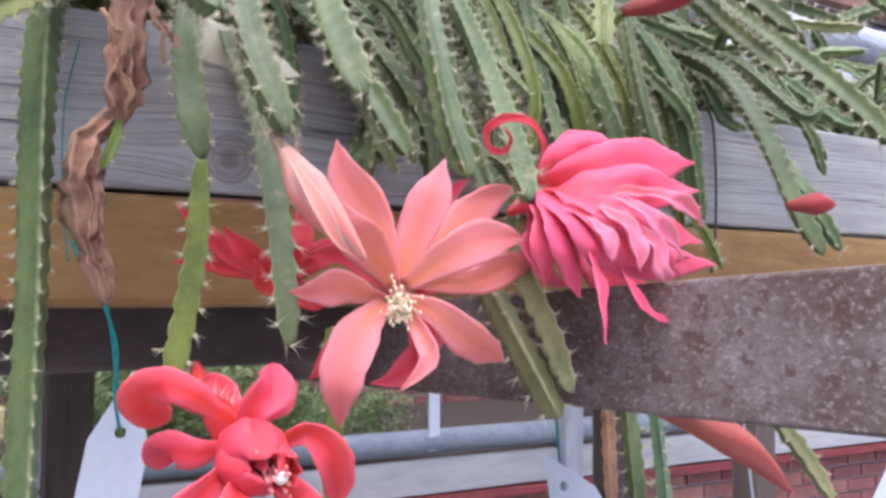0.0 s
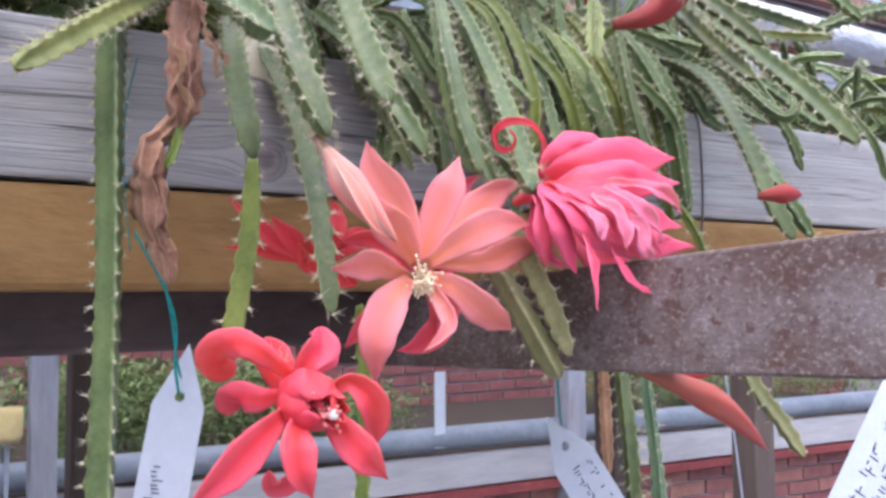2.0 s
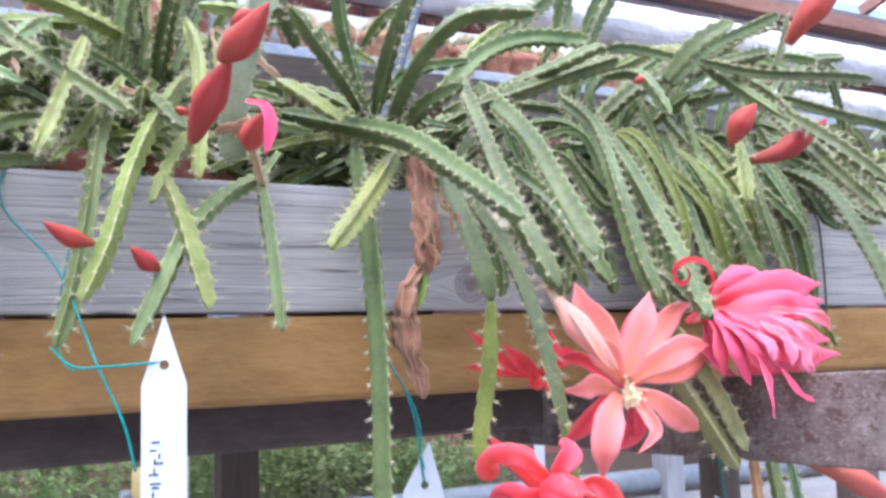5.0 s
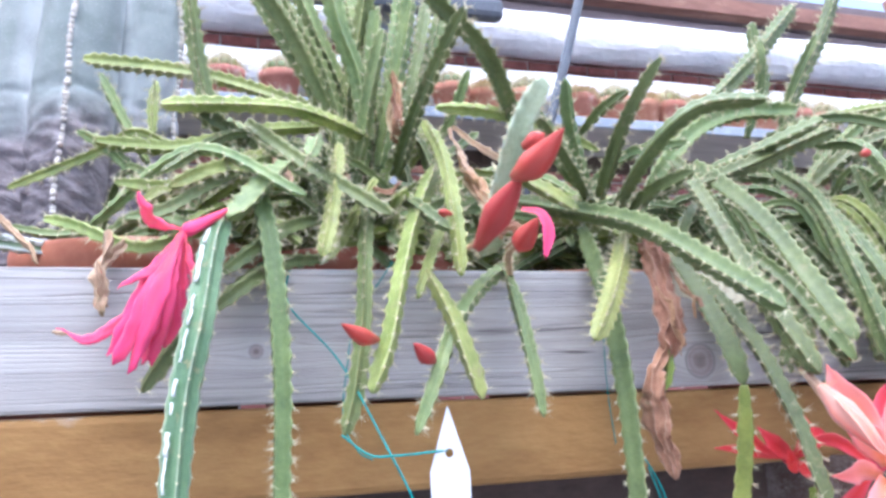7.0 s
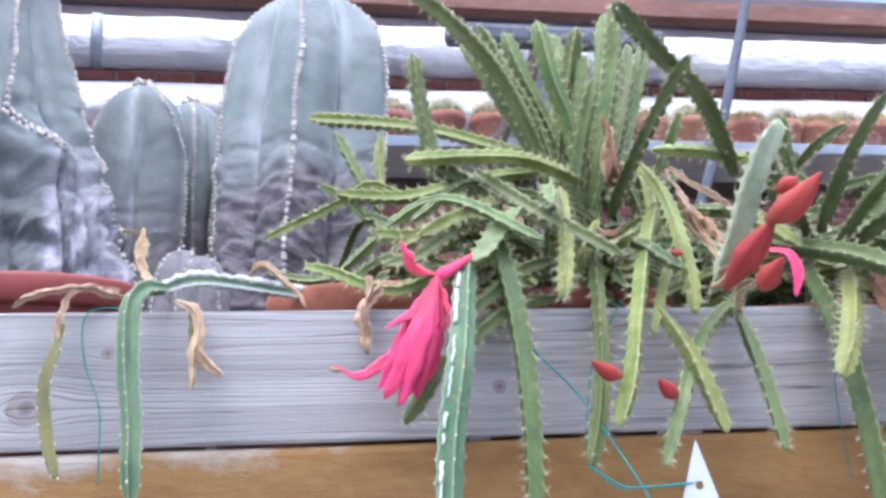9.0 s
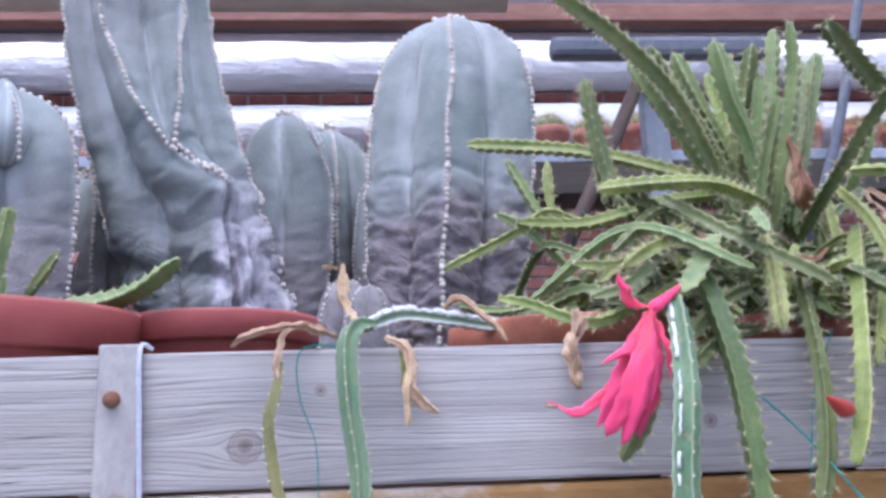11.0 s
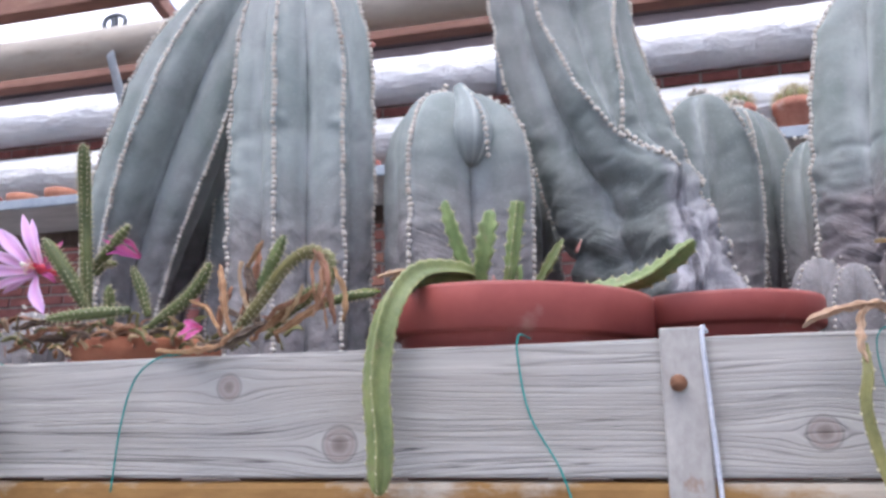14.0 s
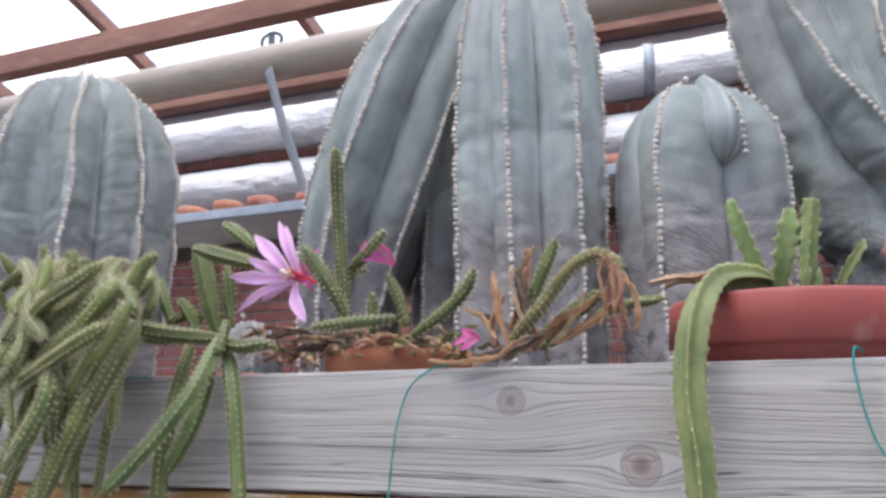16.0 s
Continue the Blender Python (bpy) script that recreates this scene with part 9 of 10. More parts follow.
petal(flower_l, LILAC, 15, (0.564, -0.820, -0.102), (-1.383, 0.576, 1.475), (-1.404, 0.572, 1.465), (-1.422, 0.574, 1.455), cup=0.2, point=0.9)
petal(flower_l, MAUVE, 11, (0.564, -0.820, -0.102), (-1.383, 0.582, 1.484), (-1.370, 0.580, 1.497), (-1.362, 0.585, 1.510), cup=0.3, point=0.9)
petal(flower_l, MAUVE, 11, (0.564, -0.820, -0.102), (-1.382, 0.582, 1.480), (-1.367, 0.580, 1.485), (-1.360, 0.585, 1.490), cup=0.3, point=0.9)
petal(flower_l, MAUVE, 10, (0.564, -0.820, -0.102), (-1.383, 0.582, 1.476), (-1.371, 0.580, 1.472), (-1.367, 0.585, 1.465), cup=0.3, point=0.9)
stamens(flower_l, (-1.379, 0.575, 1.480), (-0.5, -0.8, 0.1), 0.016, 0.3, 24, STAMEN_RED, STAMEN)
bud(flower_l, 11, PINK, (-1.379, 0.610, 1.479), (-1.380, 0.590, 1.480), (-1.383, 0.575, 1.481), name='tube', fat=0.9)
flower_m = blossom(cactus_e, "half-open pink flower seen from behind")
petal(flower_m, MAUVE, 12, (-0.300, -0.900, 0.200), (-1.290, 0.620, 1.494), (-1.305, 0.610, 1.503), (-1.325, 0.600, 1.513))
petal(flower_m, MAUVE, 12, (-0.300, -0.900, 0.200), (-1.290, 0.620, 1.494), (-1.308, 0.610, 1.499), (-1.319, 0.600, 1.496))
petal(flower_m, MAUVE, 12, (-0.300, -0.900, 0.200), (-1.290, 0.620, 1.496), (-1.299, 0.610, 1.510), (-1.326, 0.610, 1.519))
flower_n = blossom(cactus_e, "small withered magenta flower")
petal(flower_n, MAUVE, 10, (-0.300, -0.900, 0.200), (-1.170, 0.550, 1.404), (-1.181, 0.550, 1.406), (-1.197, 0.550, 1.398))
petal(flower_n, MAUVE, 10, (-0.300, -0.900, 0.200), (-1.171, 0.550, 1.403), (-1.179, 0.545, 1.398), (-1.189, 0.550, 1.394))
petal(flower_n, MAUVE, 12, (-0.300, -0.900, 0.200), (-1.170, 0.550, 1.404), (-1.177, 0.540, 1.408), (-1.187, 0.545, 1.411))
cactus_g = plant("angular_cactus", "green angular cactus with toothed stems hanging over the board", "angled cactus", (-1.550, 0.660, 1.390))
stem(cactus_g, 24.3, GREEN_DARK, (-1.518, 0.630, 1.433), (-1.536, 0.630, 1.486), (-1.554, 0.630, 1.540), ribs=6, period=7, spine=4.2, count=6, tooth=0.16, valley=0.68, tuft=0.8)
stem(cactus_g, 17.1, GREEN_SHADE, (-1.535, 0.600, 1.527), (-1.483, 0.590, 1.511), (-1.438, 0.585, 1.498), ribs=6, period=7, spine=4.2, count=6, tooth=0.16, valley=0.68, tuft=0.8)
stem(cactus_g, 14.4, GREEN_SHADE, (-1.450, 0.600, 1.520), (-1.474, 0.600, 1.538), (-1.498, 0.600, 1.553), ribs=6, period=7, spine=4.2, count=6, tooth=0.16, valley=0.68, tuft=0.8)
stem(cactus_g, 13.5, GREEN_DARK, (-1.592, 0.640, 1.444), (-1.608, 0.640, 1.479), (-1.618, 0.640, 1.506), ribs=6, period=7, spine=4.2, count=6, tooth=0.16, valley=0.68, tuft=0.8)
stem(cactus_g, 15.3, GREEN_DARK, (-1.538, 0.620, 1.432), (-1.552, 0.620, 1.456), (-1.568, 0.620, 1.474), ribs=6, period=7, spine=4.2, count=6, tooth=0.16, valley=0.68, tuft=0.8)
stem(cactus_g, 13.5, GREEN_SHADE, (-1.507, 0.640, 1.440), (-1.514, 0.640, 1.480), (-1.519, 0.640, 1.514), ribs=6, period=7, spine=4.2, count=6, tooth=0.16, valley=0.68, tuft=0.8)
stem(cactus_g, 15.3, GREEN_SHADE, (-1.446, 0.550, 1.414), (-1.494, 0.530, 1.418), (-1.546, 0.520, 1.429), ribs=6, period=7, spine=4.2, count=6, tooth=0.16, valley=0.68, tuft=0.8)
stem(cactus_g, 14.4, GREEN_SHADE, (-1.445, 0.540, 1.414), (-1.417, 0.535, 1.403), (-1.384, 0.535, 1.406), ribs=6, period=7, spine=4.2, count=6, tooth=0.16, valley=0.68, tuft=0.8)
stem(cactus_g, 15.3, GREEN_SHADE, (-1.439, 0.540, 1.430), (-1.435, 0.530, 1.411), (-1.432, 0.520, 1.396), ribs=6, period=7, spine=4.2, count=6, tooth=0.16, valley=0.68, tuft=0.8)
stem(cactus_g, 18.0, GREEN_SHADE, (-1.445, 0.540, 1.413), (-1.437, 0.500, 1.365), (-1.453, 0.470, 1.317), (-1.492, 0.450, 1.266), ribs=6, period=7, spine=4.2, count=6, tooth=0.16, valley=0.68, tuft=0.8)
stem(cactus_g, 16.2, GREEN_SHADE, (-1.496, 0.560, 1.411), (-1.494, 0.535, 1.346), (-1.494, 0.525, 1.291), (-1.488, 0.520, 1.233), ribs=6, period=7, spine=4.2, count=6, tooth=0.16, valley=0.68, tuft=0.8)
stem(cactus_g, 17.1, GREEN_DARK, (-1.457, 0.545, 1.391), (-1.464, 0.530, 1.329), (-1.489, 0.525, 1.279), ribs=6, period=7, spine=4.2, count=6, tooth=0.16, valley=0.68, tuft=0.8)
stem(cactus_g, 15.3, GREEN_SHADE, (-1.445, 0.550, 1.408), (-1.410, 0.520, 1.355), (-1.398, 0.515, 1.303), (-1.386, 0.510, 1.238), ribs=6, period=7, spine=4.2, count=6, tooth=0.16, valley=0.68, tuft=0.8)
stem(cactus_g, 15.3, GREEN_DARK, (-1.537, 0.600, 1.424), (-1.551, 0.580, 1.422), (-1.582, 0.570, 1.428), ribs=6, period=7, spine=4.2, count=6, tooth=0.16, valley=0.68, tuft=0.8)
stem(cactus_g, 15.3, GREEN_DARK, (-1.548, 0.640, 1.455), (-1.564, 0.630, 1.455), (-1.580, 0.620, 1.447), ribs=6, period=7, spine=4.2, count=6, tooth=0.16, valley=0.68, tuft=0.8)
stem(cactus_g, 9, STRAW, (-1.508, 0.560, 1.382), (-1.506, 0.560, 1.400), (-1.507, 0.565, 1.412), spine=0, crumple=0.002, name='dry_stem')
cactus_h = plant("rat_tail_cactus", "rat tail cactus, a thick curtain of bristly yellow-green tails", "rat tail cactus", (-1.750, 0.660, 1.390), "rat tail cacti")
stem(cactus_h, 9.5, RAT_GREEN, (-1.717, 0.640, 1.470), (-1.676, 0.580, 1.484), (-1.628, 0.490, 1.432), (-1.604, 0.435, 1.366), (-1.579, 0.419, 1.321), ribs=8, period=6, spine=4.6, count=7, tooth=0.2, valley=0.8, spine_skin=SPINE, tuft=0.7)
stem(cactus_h, 10.5, RAT_GREEN, (-1.769, 0.640, 1.452), (-1.725, 0.580, 1.460), (-1.643, 0.505, 1.422), (-1.616, 0.455, 1.372), (-1.656, 0.474, 1.344), ribs=8, period=6, spine=4.6, count=7, tooth=0.2, valley=0.8, spine_skin=SPINE, tuft=0.7)
stem(cactus_h, 11, RAT, (-1.712, 0.640, 1.432), (-1.658, 0.580, 1.446), (-1.613, 0.510, 1.404), (-1.615, 0.498, 1.349), (-1.609, 0.488, 1.306), ribs=8, period=6, spine=4.6, count=7, tooth=0.2, valley=0.8, spine_skin=SPINE, tuft=0.7)
stem(cactus_h, 10.5, RAT, (-1.661, 0.640, 1.503), (-1.642, 0.580, 1.506), (-1.601, 0.495, 1.465), (-1.604, 0.457, 1.423), (-1.602, 0.425, 1.384), ribs=8, period=6, spine=4.6, count=7, tooth=0.2, valley=0.8, spine_skin=SPINE, tuft=0.7)
stem(cactus_h, 10.5, RAT, (-1.629, 0.640, 1.428), (-1.606, 0.580, 1.439), (-1.570, 0.515, 1.389), (-1.584, 0.486, 1.314), (-1.596, 0.471, 1.258), ribs=8, period=6, spine=4.6, count=7, tooth=0.2, valley=0.8, spine_skin=SPINE, tuft=0.7)
stem(cactus_h, 10.5, RAT, (-1.651, 0.640, 1.429), (-1.608, 0.580, 1.442), (-1.564, 0.515, 1.392), (-1.557, 0.484, 1.318), (-1.580, 0.489, 1.263), ribs=8, period=6, spine=4.6, count=7, tooth=0.2, valley=0.8, spine_skin=SPINE, tuft=0.7)
stem(cactus_h, 9.5, RAT_GREEN, (-1.661, 0.640, 1.475), (-1.609, 0.580, 1.486), (-1.574, 0.510, 1.438), (-1.566, 0.497, 1.371), (-1.564, 0.486, 1.328), ribs=8, period=6, spine=4.6, count=7, tooth=0.2, valley=0.8, spine_skin=SPINE, tuft=0.7)
stem(cactus_h, 9.5, RAT, (-1.620, 0.640, 1.428), (-1.576, 0.580, 1.434), (-1.554, 0.525, 1.387), (-1.537, 0.493, 1.310), (-1.564, 0.516, 1.257), ribs=8, period=6, spine=4.6, count=7, tooth=0.2, valley=0.8, spine_skin=SPINE, tuft=0.7)
stem(cactus_h, 11.5, RAT, (-1.685, 0.640, 1.504), (-1.647, 0.580, 1.507), (-1.565, 0.505, 1.462), (-1.575, 0.484, 1.412), (-1.566, 0.467, 1.376), ribs=8, period=6, spine=4.6, count=7, tooth=0.2, valley=0.8, spine_skin=SPINE, tuft=0.7)
stem(cactus_h, 11.5, RAT, (-1.628, 0.640, 1.501), (-1.587, 0.580, 1.501), (-1.534, 0.530, 1.477), (-1.565, 0.540, 1.458), (-1.541, 0.529, 1.439), ribs=8, period=6, spine=4.6, count=7, tooth=0.2, valley=0.8, spine_skin=SPINE, tuft=0.7)
stem(cactus_h, 11, RAT_GREEN, (-1.628, 0.640, 1.501), (-1.586, 0.580, 1.506), (-1.561, 0.530, 1.473), (-1.576, 0.538, 1.428), (-1.545, 0.505, 1.401), ribs=8, period=6, spine=4.6, count=7, tooth=0.2, valley=0.8, spine_skin=SPINE, tuft=0.7)
stem(cactus_h, 11, RAT, (-1.683, 0.640, 1.504), (-1.637, 0.580, 1.514), (-1.582, 0.500, 1.479), (-1.582, 0.470, 1.446), (-1.590, 0.455, 1.431), ribs=8, period=6, spine=4.6, count=7, tooth=0.2, valley=0.8, spine_skin=SPINE, tuft=0.7)
stem(cactus_h, 11, RAT, (-1.758, 0.640, 1.509), (-1.709, 0.580, 1.518), (-1.653, 0.505, 1.484), (-1.641, 0.460, 1.449), (-1.630, 0.453, 1.433), ribs=8, period=6, spine=4.6, count=7, tooth=0.2, valley=0.8, spine_skin=SPINE, tuft=0.7)
stem(cactus_h, 11, RAT_GREEN, (-1.710, 0.640, 1.506), (-1.681, 0.580, 1.511), (-1.631, 0.500, 1.474), (-1.658, 0.479, 1.436), (-1.637, 0.446, 1.409), ribs=8, period=6, spine=4.6, count=7, tooth=0.2, valley=0.8, spine_skin=SPINE, tuft=0.7)
stem(cactus_h, 11.5, RAT, (-1.760, 0.640, 1.472), (-1.716, 0.580, 1.486), (-1.648, 0.490, 1.443), (-1.638, 0.451, 1.397), (-1.636, 0.433, 1.364), ribs=8, period=6, spine=4.6, count=7, tooth=0.2, valley=0.8, spine_skin=SPINE, tuft=0.7)
stem(cactus_h, 9.5, RAT, (-1.805, 0.640, 1.462), (-1.767, 0.580, 1.474), (-1.685, 0.490, 1.424), (-1.656, 0.447, 1.364), (-1.610, 0.402, 1.321), ribs=8, period=6, spine=4.6, count=7, tooth=0.2, valley=0.8, spine_skin=SPINE, tuft=0.7)
stem(cactus_h, 10.5, RAT_GREEN, (-1.799, 0.640, 1.465), (-1.739, 0.580, 1.471), (-1.647, 0.500, 1.431), (-1.585, 0.464, 1.385), (-1.538, 0.432, 1.352), ribs=8, period=6, spine=4.6, count=7, tooth=0.2, valley=0.8, spine_skin=SPINE, tuft=0.7)
stem(cactus_h, 11.5, RAT, (-1.621, 0.640, 1.442), (-1.577, 0.580, 1.448), (-1.538, 0.515, 1.420), (-1.518, 0.482, 1.382), (-1.538, 0.476, 1.360), ribs=8, period=6, spine=4.6, count=7, tooth=0.2, valley=0.8, spine_skin=SPINE, tuft=0.7)
stem(cactus_h, 11.5, RAT, (-1.620, 0.640, 1.428), (-1.595, 0.580, 1.434), (-1.592, 0.520, 1.381), (-1.599, 0.488, 1.295), (-1.607, 0.465, 1.233), ribs=8, period=6, spine=4.6, count=7, tooth=0.2, valley=0.8, spine_skin=SPINE, tuft=0.7)
stem(cactus_h, 10.5, RAT, (-1.681, 0.640, 1.430), (-1.648, 0.580, 1.439), (-1.621, 0.520, 1.383), (-1.641, 0.489, 1.295), (-1.689, 0.509, 1.226), ribs=8, period=6, spine=4.6, count=7, tooth=0.2, valley=0.8, spine_skin=SPINE, tuft=0.7)
stem(cactus_h, 11, RAT, (-1.788, 0.640, 1.434), (-1.743, 0.580, 1.447), (-1.695, 0.515, 1.391), (-1.688, 0.490, 1.299), (-1.683, 0.474, 1.245), ribs=8, period=6, spine=4.6, count=7, tooth=0.2, valley=0.8, spine_skin=SPINE, tuft=0.7)
stem(cactus_h, 10.5, RAT_GREEN, (-1.763, 0.640, 1.433), (-1.723, 0.580, 1.442), (-1.645, 0.505, 1.396), (-1.636, 0.481, 1.329), (-1.603, 0.443, 1.290), ribs=8, period=6, spine=4.6, count=7, tooth=0.2, valley=0.8, spine_skin=SPINE, tuft=0.7)
stem(cactus_h, 11.5, RAT, (-1.675, 0.640, 1.430), (-1.641, 0.580, 1.442), (-1.601, 0.525, 1.385), (-1.596, 0.515, 1.292), (-1.543, 0.471, 1.235), ribs=8, period=6, spine=4.6, count=7, tooth=0.2, valley=0.8, spine_skin=SPINE, tuft=0.7)
stem(cactus_h, 9.5, RAT, (-1.628, 0.640, 1.501), (-1.589, 0.580, 1.502), (-1.546, 0.510, 1.469), (-1.544, 0.468, 1.428), (-1.566, 0.480, 1.411), ribs=8, period=6, spine=4.6, count=7, tooth=0.2, valley=0.8, spine_skin=SPINE, tuft=0.7)
stem(cactus_h, 11.5, RAT_GREEN, (-1.653, 0.640, 1.502), (-1.622, 0.580, 1.511), (-1.568, 0.500, 1.467), (-1.592, 0.473, 1.421), (-1.609, 0.462, 1.388), ribs=8, period=6, spine=4.6, count=7, tooth=0.2, valley=0.8, spine_skin=SPINE, tuft=0.7)
stem(cactus_h, 11, RAT, (-1.687, 0.640, 1.431), (-1.661, 0.580, 1.445), (-1.606, 0.500, 1.401), (-1.598, 0.462, 1.335), (-1.613, 0.447, 1.300), ribs=8, period=6, spine=4.6, count=7, tooth=0.2, valley=0.8, spine_skin=SPINE, tuft=0.7)
stem(cactus_h, 9.5, RAT, (-1.772, 0.640, 1.510), (-1.722, 0.580, 1.511), (-1.645, 0.500, 1.461), (-1.618, 0.459, 1.401), (-1.588, 0.426, 1.357), ribs=8, period=6, spine=4.6, count=7, tooth=0.2, valley=0.8, spine_skin=SPINE, tuft=0.7)
stem(cactus_h, 11.5, RAT, (-1.737, 0.640, 1.465), (-1.688, 0.580, 1.480), (-1.617, 0.510, 1.428), (-1.557, 0.469, 1.360), (-1.562, 0.473, 1.312), ribs=8, period=6, spine=4.6, count=7, tooth=0.2, valley=0.8, spine_skin=SPINE, tuft=0.7)
stem(cactus_h, 11.5, RAT, (-1.702, 0.640, 1.431), (-1.678, 0.580, 1.438), (-1.641, 0.505, 1.392), (-1.621, 0.464, 1.326), (-1.653, 0.476, 1.278), ribs=8, period=6, spine=4.6, count=7, tooth=0.2, valley=0.8, spine_skin=SPINE, tuft=0.7)
stem(cactus_h, 11, RAT, (-1.705, 0.640, 1.431), (-1.664, 0.580, 1.444), (-1.608, 0.518, 1.396), (-1.604, 0.496, 1.320), (-1.587, 0.467, 1.274), ribs=8, period=6, spine=4.6, count=7, tooth=0.2, valley=0.8, spine_skin=SPINE, tuft=0.7)
stem(cactus_h, 9.5, RAT, (-1.674, 0.640, 1.467), (-1.629, 0.580, 1.477), (-1.571, 0.520, 1.431), (-1.551, 0.515, 1.370), (-1.513, 0.476, 1.322), ribs=8, period=6, spine=4.6, count=7, tooth=0.2, valley=0.8, spine_skin=SPINE, tuft=0.7)
stem(cactus_h, 10.5, RAT_GREEN, (-1.628, 0.640, 1.501), (-1.584, 0.580, 1.501), (-1.570, 0.530, 1.479), (-1.592, 0.527, 1.451), (-1.547, 0.487, 1.433), ribs=8, period=6, spine=4.6, count=7, tooth=0.2, valley=0.8, spine_skin=SPINE, tuft=0.7)
stem(cactus_h, 11, RAT_GREEN, (-1.840, 0.640, 1.514), (-1.775, 0.580, 1.522), (-1.662, 0.495, 1.477), (-1.617, 0.455, 1.435), (-1.561, 0.428, 1.404), ribs=8, period=6, spine=4.6, count=7, tooth=0.2, valley=0.8, spine_skin=SPINE, tuft=0.7)
stem(cactus_h, 9.5, RAT, (-1.923, 0.640, 1.520), (-1.854, 0.580, 1.520), (-1.754, 0.505, 1.489), (-1.700, 0.476, 1.458), (-1.670, 0.451, 1.446), ribs=8, period=6, spine=4.6, count=7, tooth=0.2, valley=0.8, spine_skin=SPINE, tuft=0.7)
stem(cactus_h, 11.5, RAT, (-1.671, 0.640, 1.503), (-1.636, 0.580, 1.508), (-1.576, 0.505, 1.469), (-1.592, 0.485, 1.424), (-1.569, 0.458, 1.397), ribs=8, period=6, spine=4.6, count=7, tooth=0.2, valley=0.8, spine_skin=SPINE, tuft=0.7)
stem(cactus_h, 9.5, RAT_GREEN, (-1.796, 0.640, 1.512), (-1.735, 0.580, 1.519), (-1.666, 0.495, 1.464), (-1.596, 0.432, 1.395), (-1.625, 0.433, 1.353), ribs=8, period=6, spine=4.6, count=7, tooth=0.2, valley=0.8, spine_skin=SPINE, tuft=0.7)
stem(cactus_h, 11.5, RAT, (-1.620, 0.640, 1.428), (-1.581, 0.580, 1.436), (-1.563, 0.518, 1.394), (-1.557, 0.484, 1.335), (-1.570, 0.475, 1.285), ribs=8, period=6, spine=4.6, count=7, tooth=0.2, valley=0.8, spine_skin=SPINE, tuft=0.7)
stem(cactus_h, 11, RAT, (-1.622, 0.640, 1.449), (-1.590, 0.580, 1.458), (-1.560, 0.505, 1.421), (-1.589, 0.477, 1.374), (-1.573, 0.462, 1.338), ribs=8, period=6, spine=4.6, count=7, tooth=0.2, valley=0.8, spine_skin=SPINE, tuft=0.7)
stem(cactus_h, 11.5, RAT, (-1.969, 0.640, 1.523), (-1.902, 0.580, 1.533), (-1.764, 0.495, 1.480), (-1.671, 0.444, 1.418), (-1.649, 0.414, 1.384), ribs=8, period=6, spine=4.6, count=7, tooth=0.2, valley=0.8, spine_skin=SPINE, tuft=0.7)
stem(cactus_h, 10.5, RAT, (-1.652, 0.640, 1.502), (-1.624, 0.580, 1.503), (-1.587, 0.500, 1.470), (-1.611, 0.458, 1.432), (-1.633, 0.464, 1.417), ribs=8, period=6, spine=4.6, count=7, tooth=0.2, valley=0.8, spine_skin=SPINE, tuft=0.7)
stem(cactus_h, 10.5, RAT, (-1.627, 0.640, 1.495), (-1.594, 0.580, 1.504), (-1.557, 0.525, 1.467), (-1.580, 0.527, 1.423), (-1.563, 0.513, 1.391), ribs=8, period=6, spine=4.6, count=7, tooth=0.2, valley=0.8, spine_skin=SPINE, tuft=0.7)
stem(cactus_h, 11.5, RAT, (-1.625, 0.640, 1.478), (-1.573, 0.580, 1.484), (-1.536, 0.540, 1.455), (-1.566, 0.553, 1.422), (-1.530, 0.506, 1.389), ribs=8, period=6, spine=4.6, count=7, tooth=0.2, valley=0.8, spine_skin=SPINE, tuft=0.7)
stem(cactus_h, 11, RAT, (-1.715, 0.640, 1.506), (-1.681, 0.580, 1.517), (-1.637, 0.510, 1.485), (-1.624, 0.477, 1.456), (-1.601, 0.452, 1.431), ribs=8, period=6, spine=4.6, count=7, tooth=0.2, valley=0.8, spine_skin=SPINE, tuft=0.7)
stem(cactus_h, 11, RAT, (-1.993, 0.640, 1.524), (-1.924, 0.580, 1.528), (-1.788, 0.500, 1.484), (-1.706, 0.440, 1.431), (-1.740, 0.467, 1.416), ribs=8, period=6, spine=4.6, count=7, tooth=0.2, valley=0.8, spine_skin=SPINE, tuft=0.7)
stem(cactus_h, 9.5, RAT, (-1.934, 0.640, 1.440), (-1.859, 0.580, 1.455), (-1.763, 0.500, 1.403), (-1.671, 0.445, 1.334), (-1.666, 0.428, 1.289), ribs=8, period=6, spine=4.6, count=7, tooth=0.2, valley=0.8, spine_skin=SPINE, tuft=0.7)
stem(cactus_h, 12, RAT, (-1.690, 0.600, 1.456), (-1.626, 0.585, 1.491), (-1.569, 0.575, 1.516), ribs=8, period=6, spine=4.6, count=7, tooth=0.2, valley=0.8, spine_skin=SPINE, tuft=0.7)
stem(cactus_h, 12, RAT, (-1.796, 0.600, 1.490), (-1.802, 0.585, 1.517), (-1.813, 0.575, 1.537), ribs=8, period=6, spine=4.6, count=7, tooth=0.2, valley=0.8, spine_skin=SPINE, tuft=0.7)
stem(cactus_h, 12, RAT, (-1.748, 0.600, 1.487), (-1.744, 0.585, 1.518), (-1.744, 0.575, 1.542), ribs=8, period=6, spine=4.6, count=7, tooth=0.2, valley=0.8, spine_skin=SPINE, tuft=0.7)
stem(cactus_h, 12, RAT, (-1.713, 0.600, 1.492), (-1.705, 0.585, 1.515), (-1.701, 0.575, 1.531), ribs=8, period=6, spine=4.6, count=7, tooth=0.2, valley=0.8, spine_skin=SPINE, tuft=0.7)
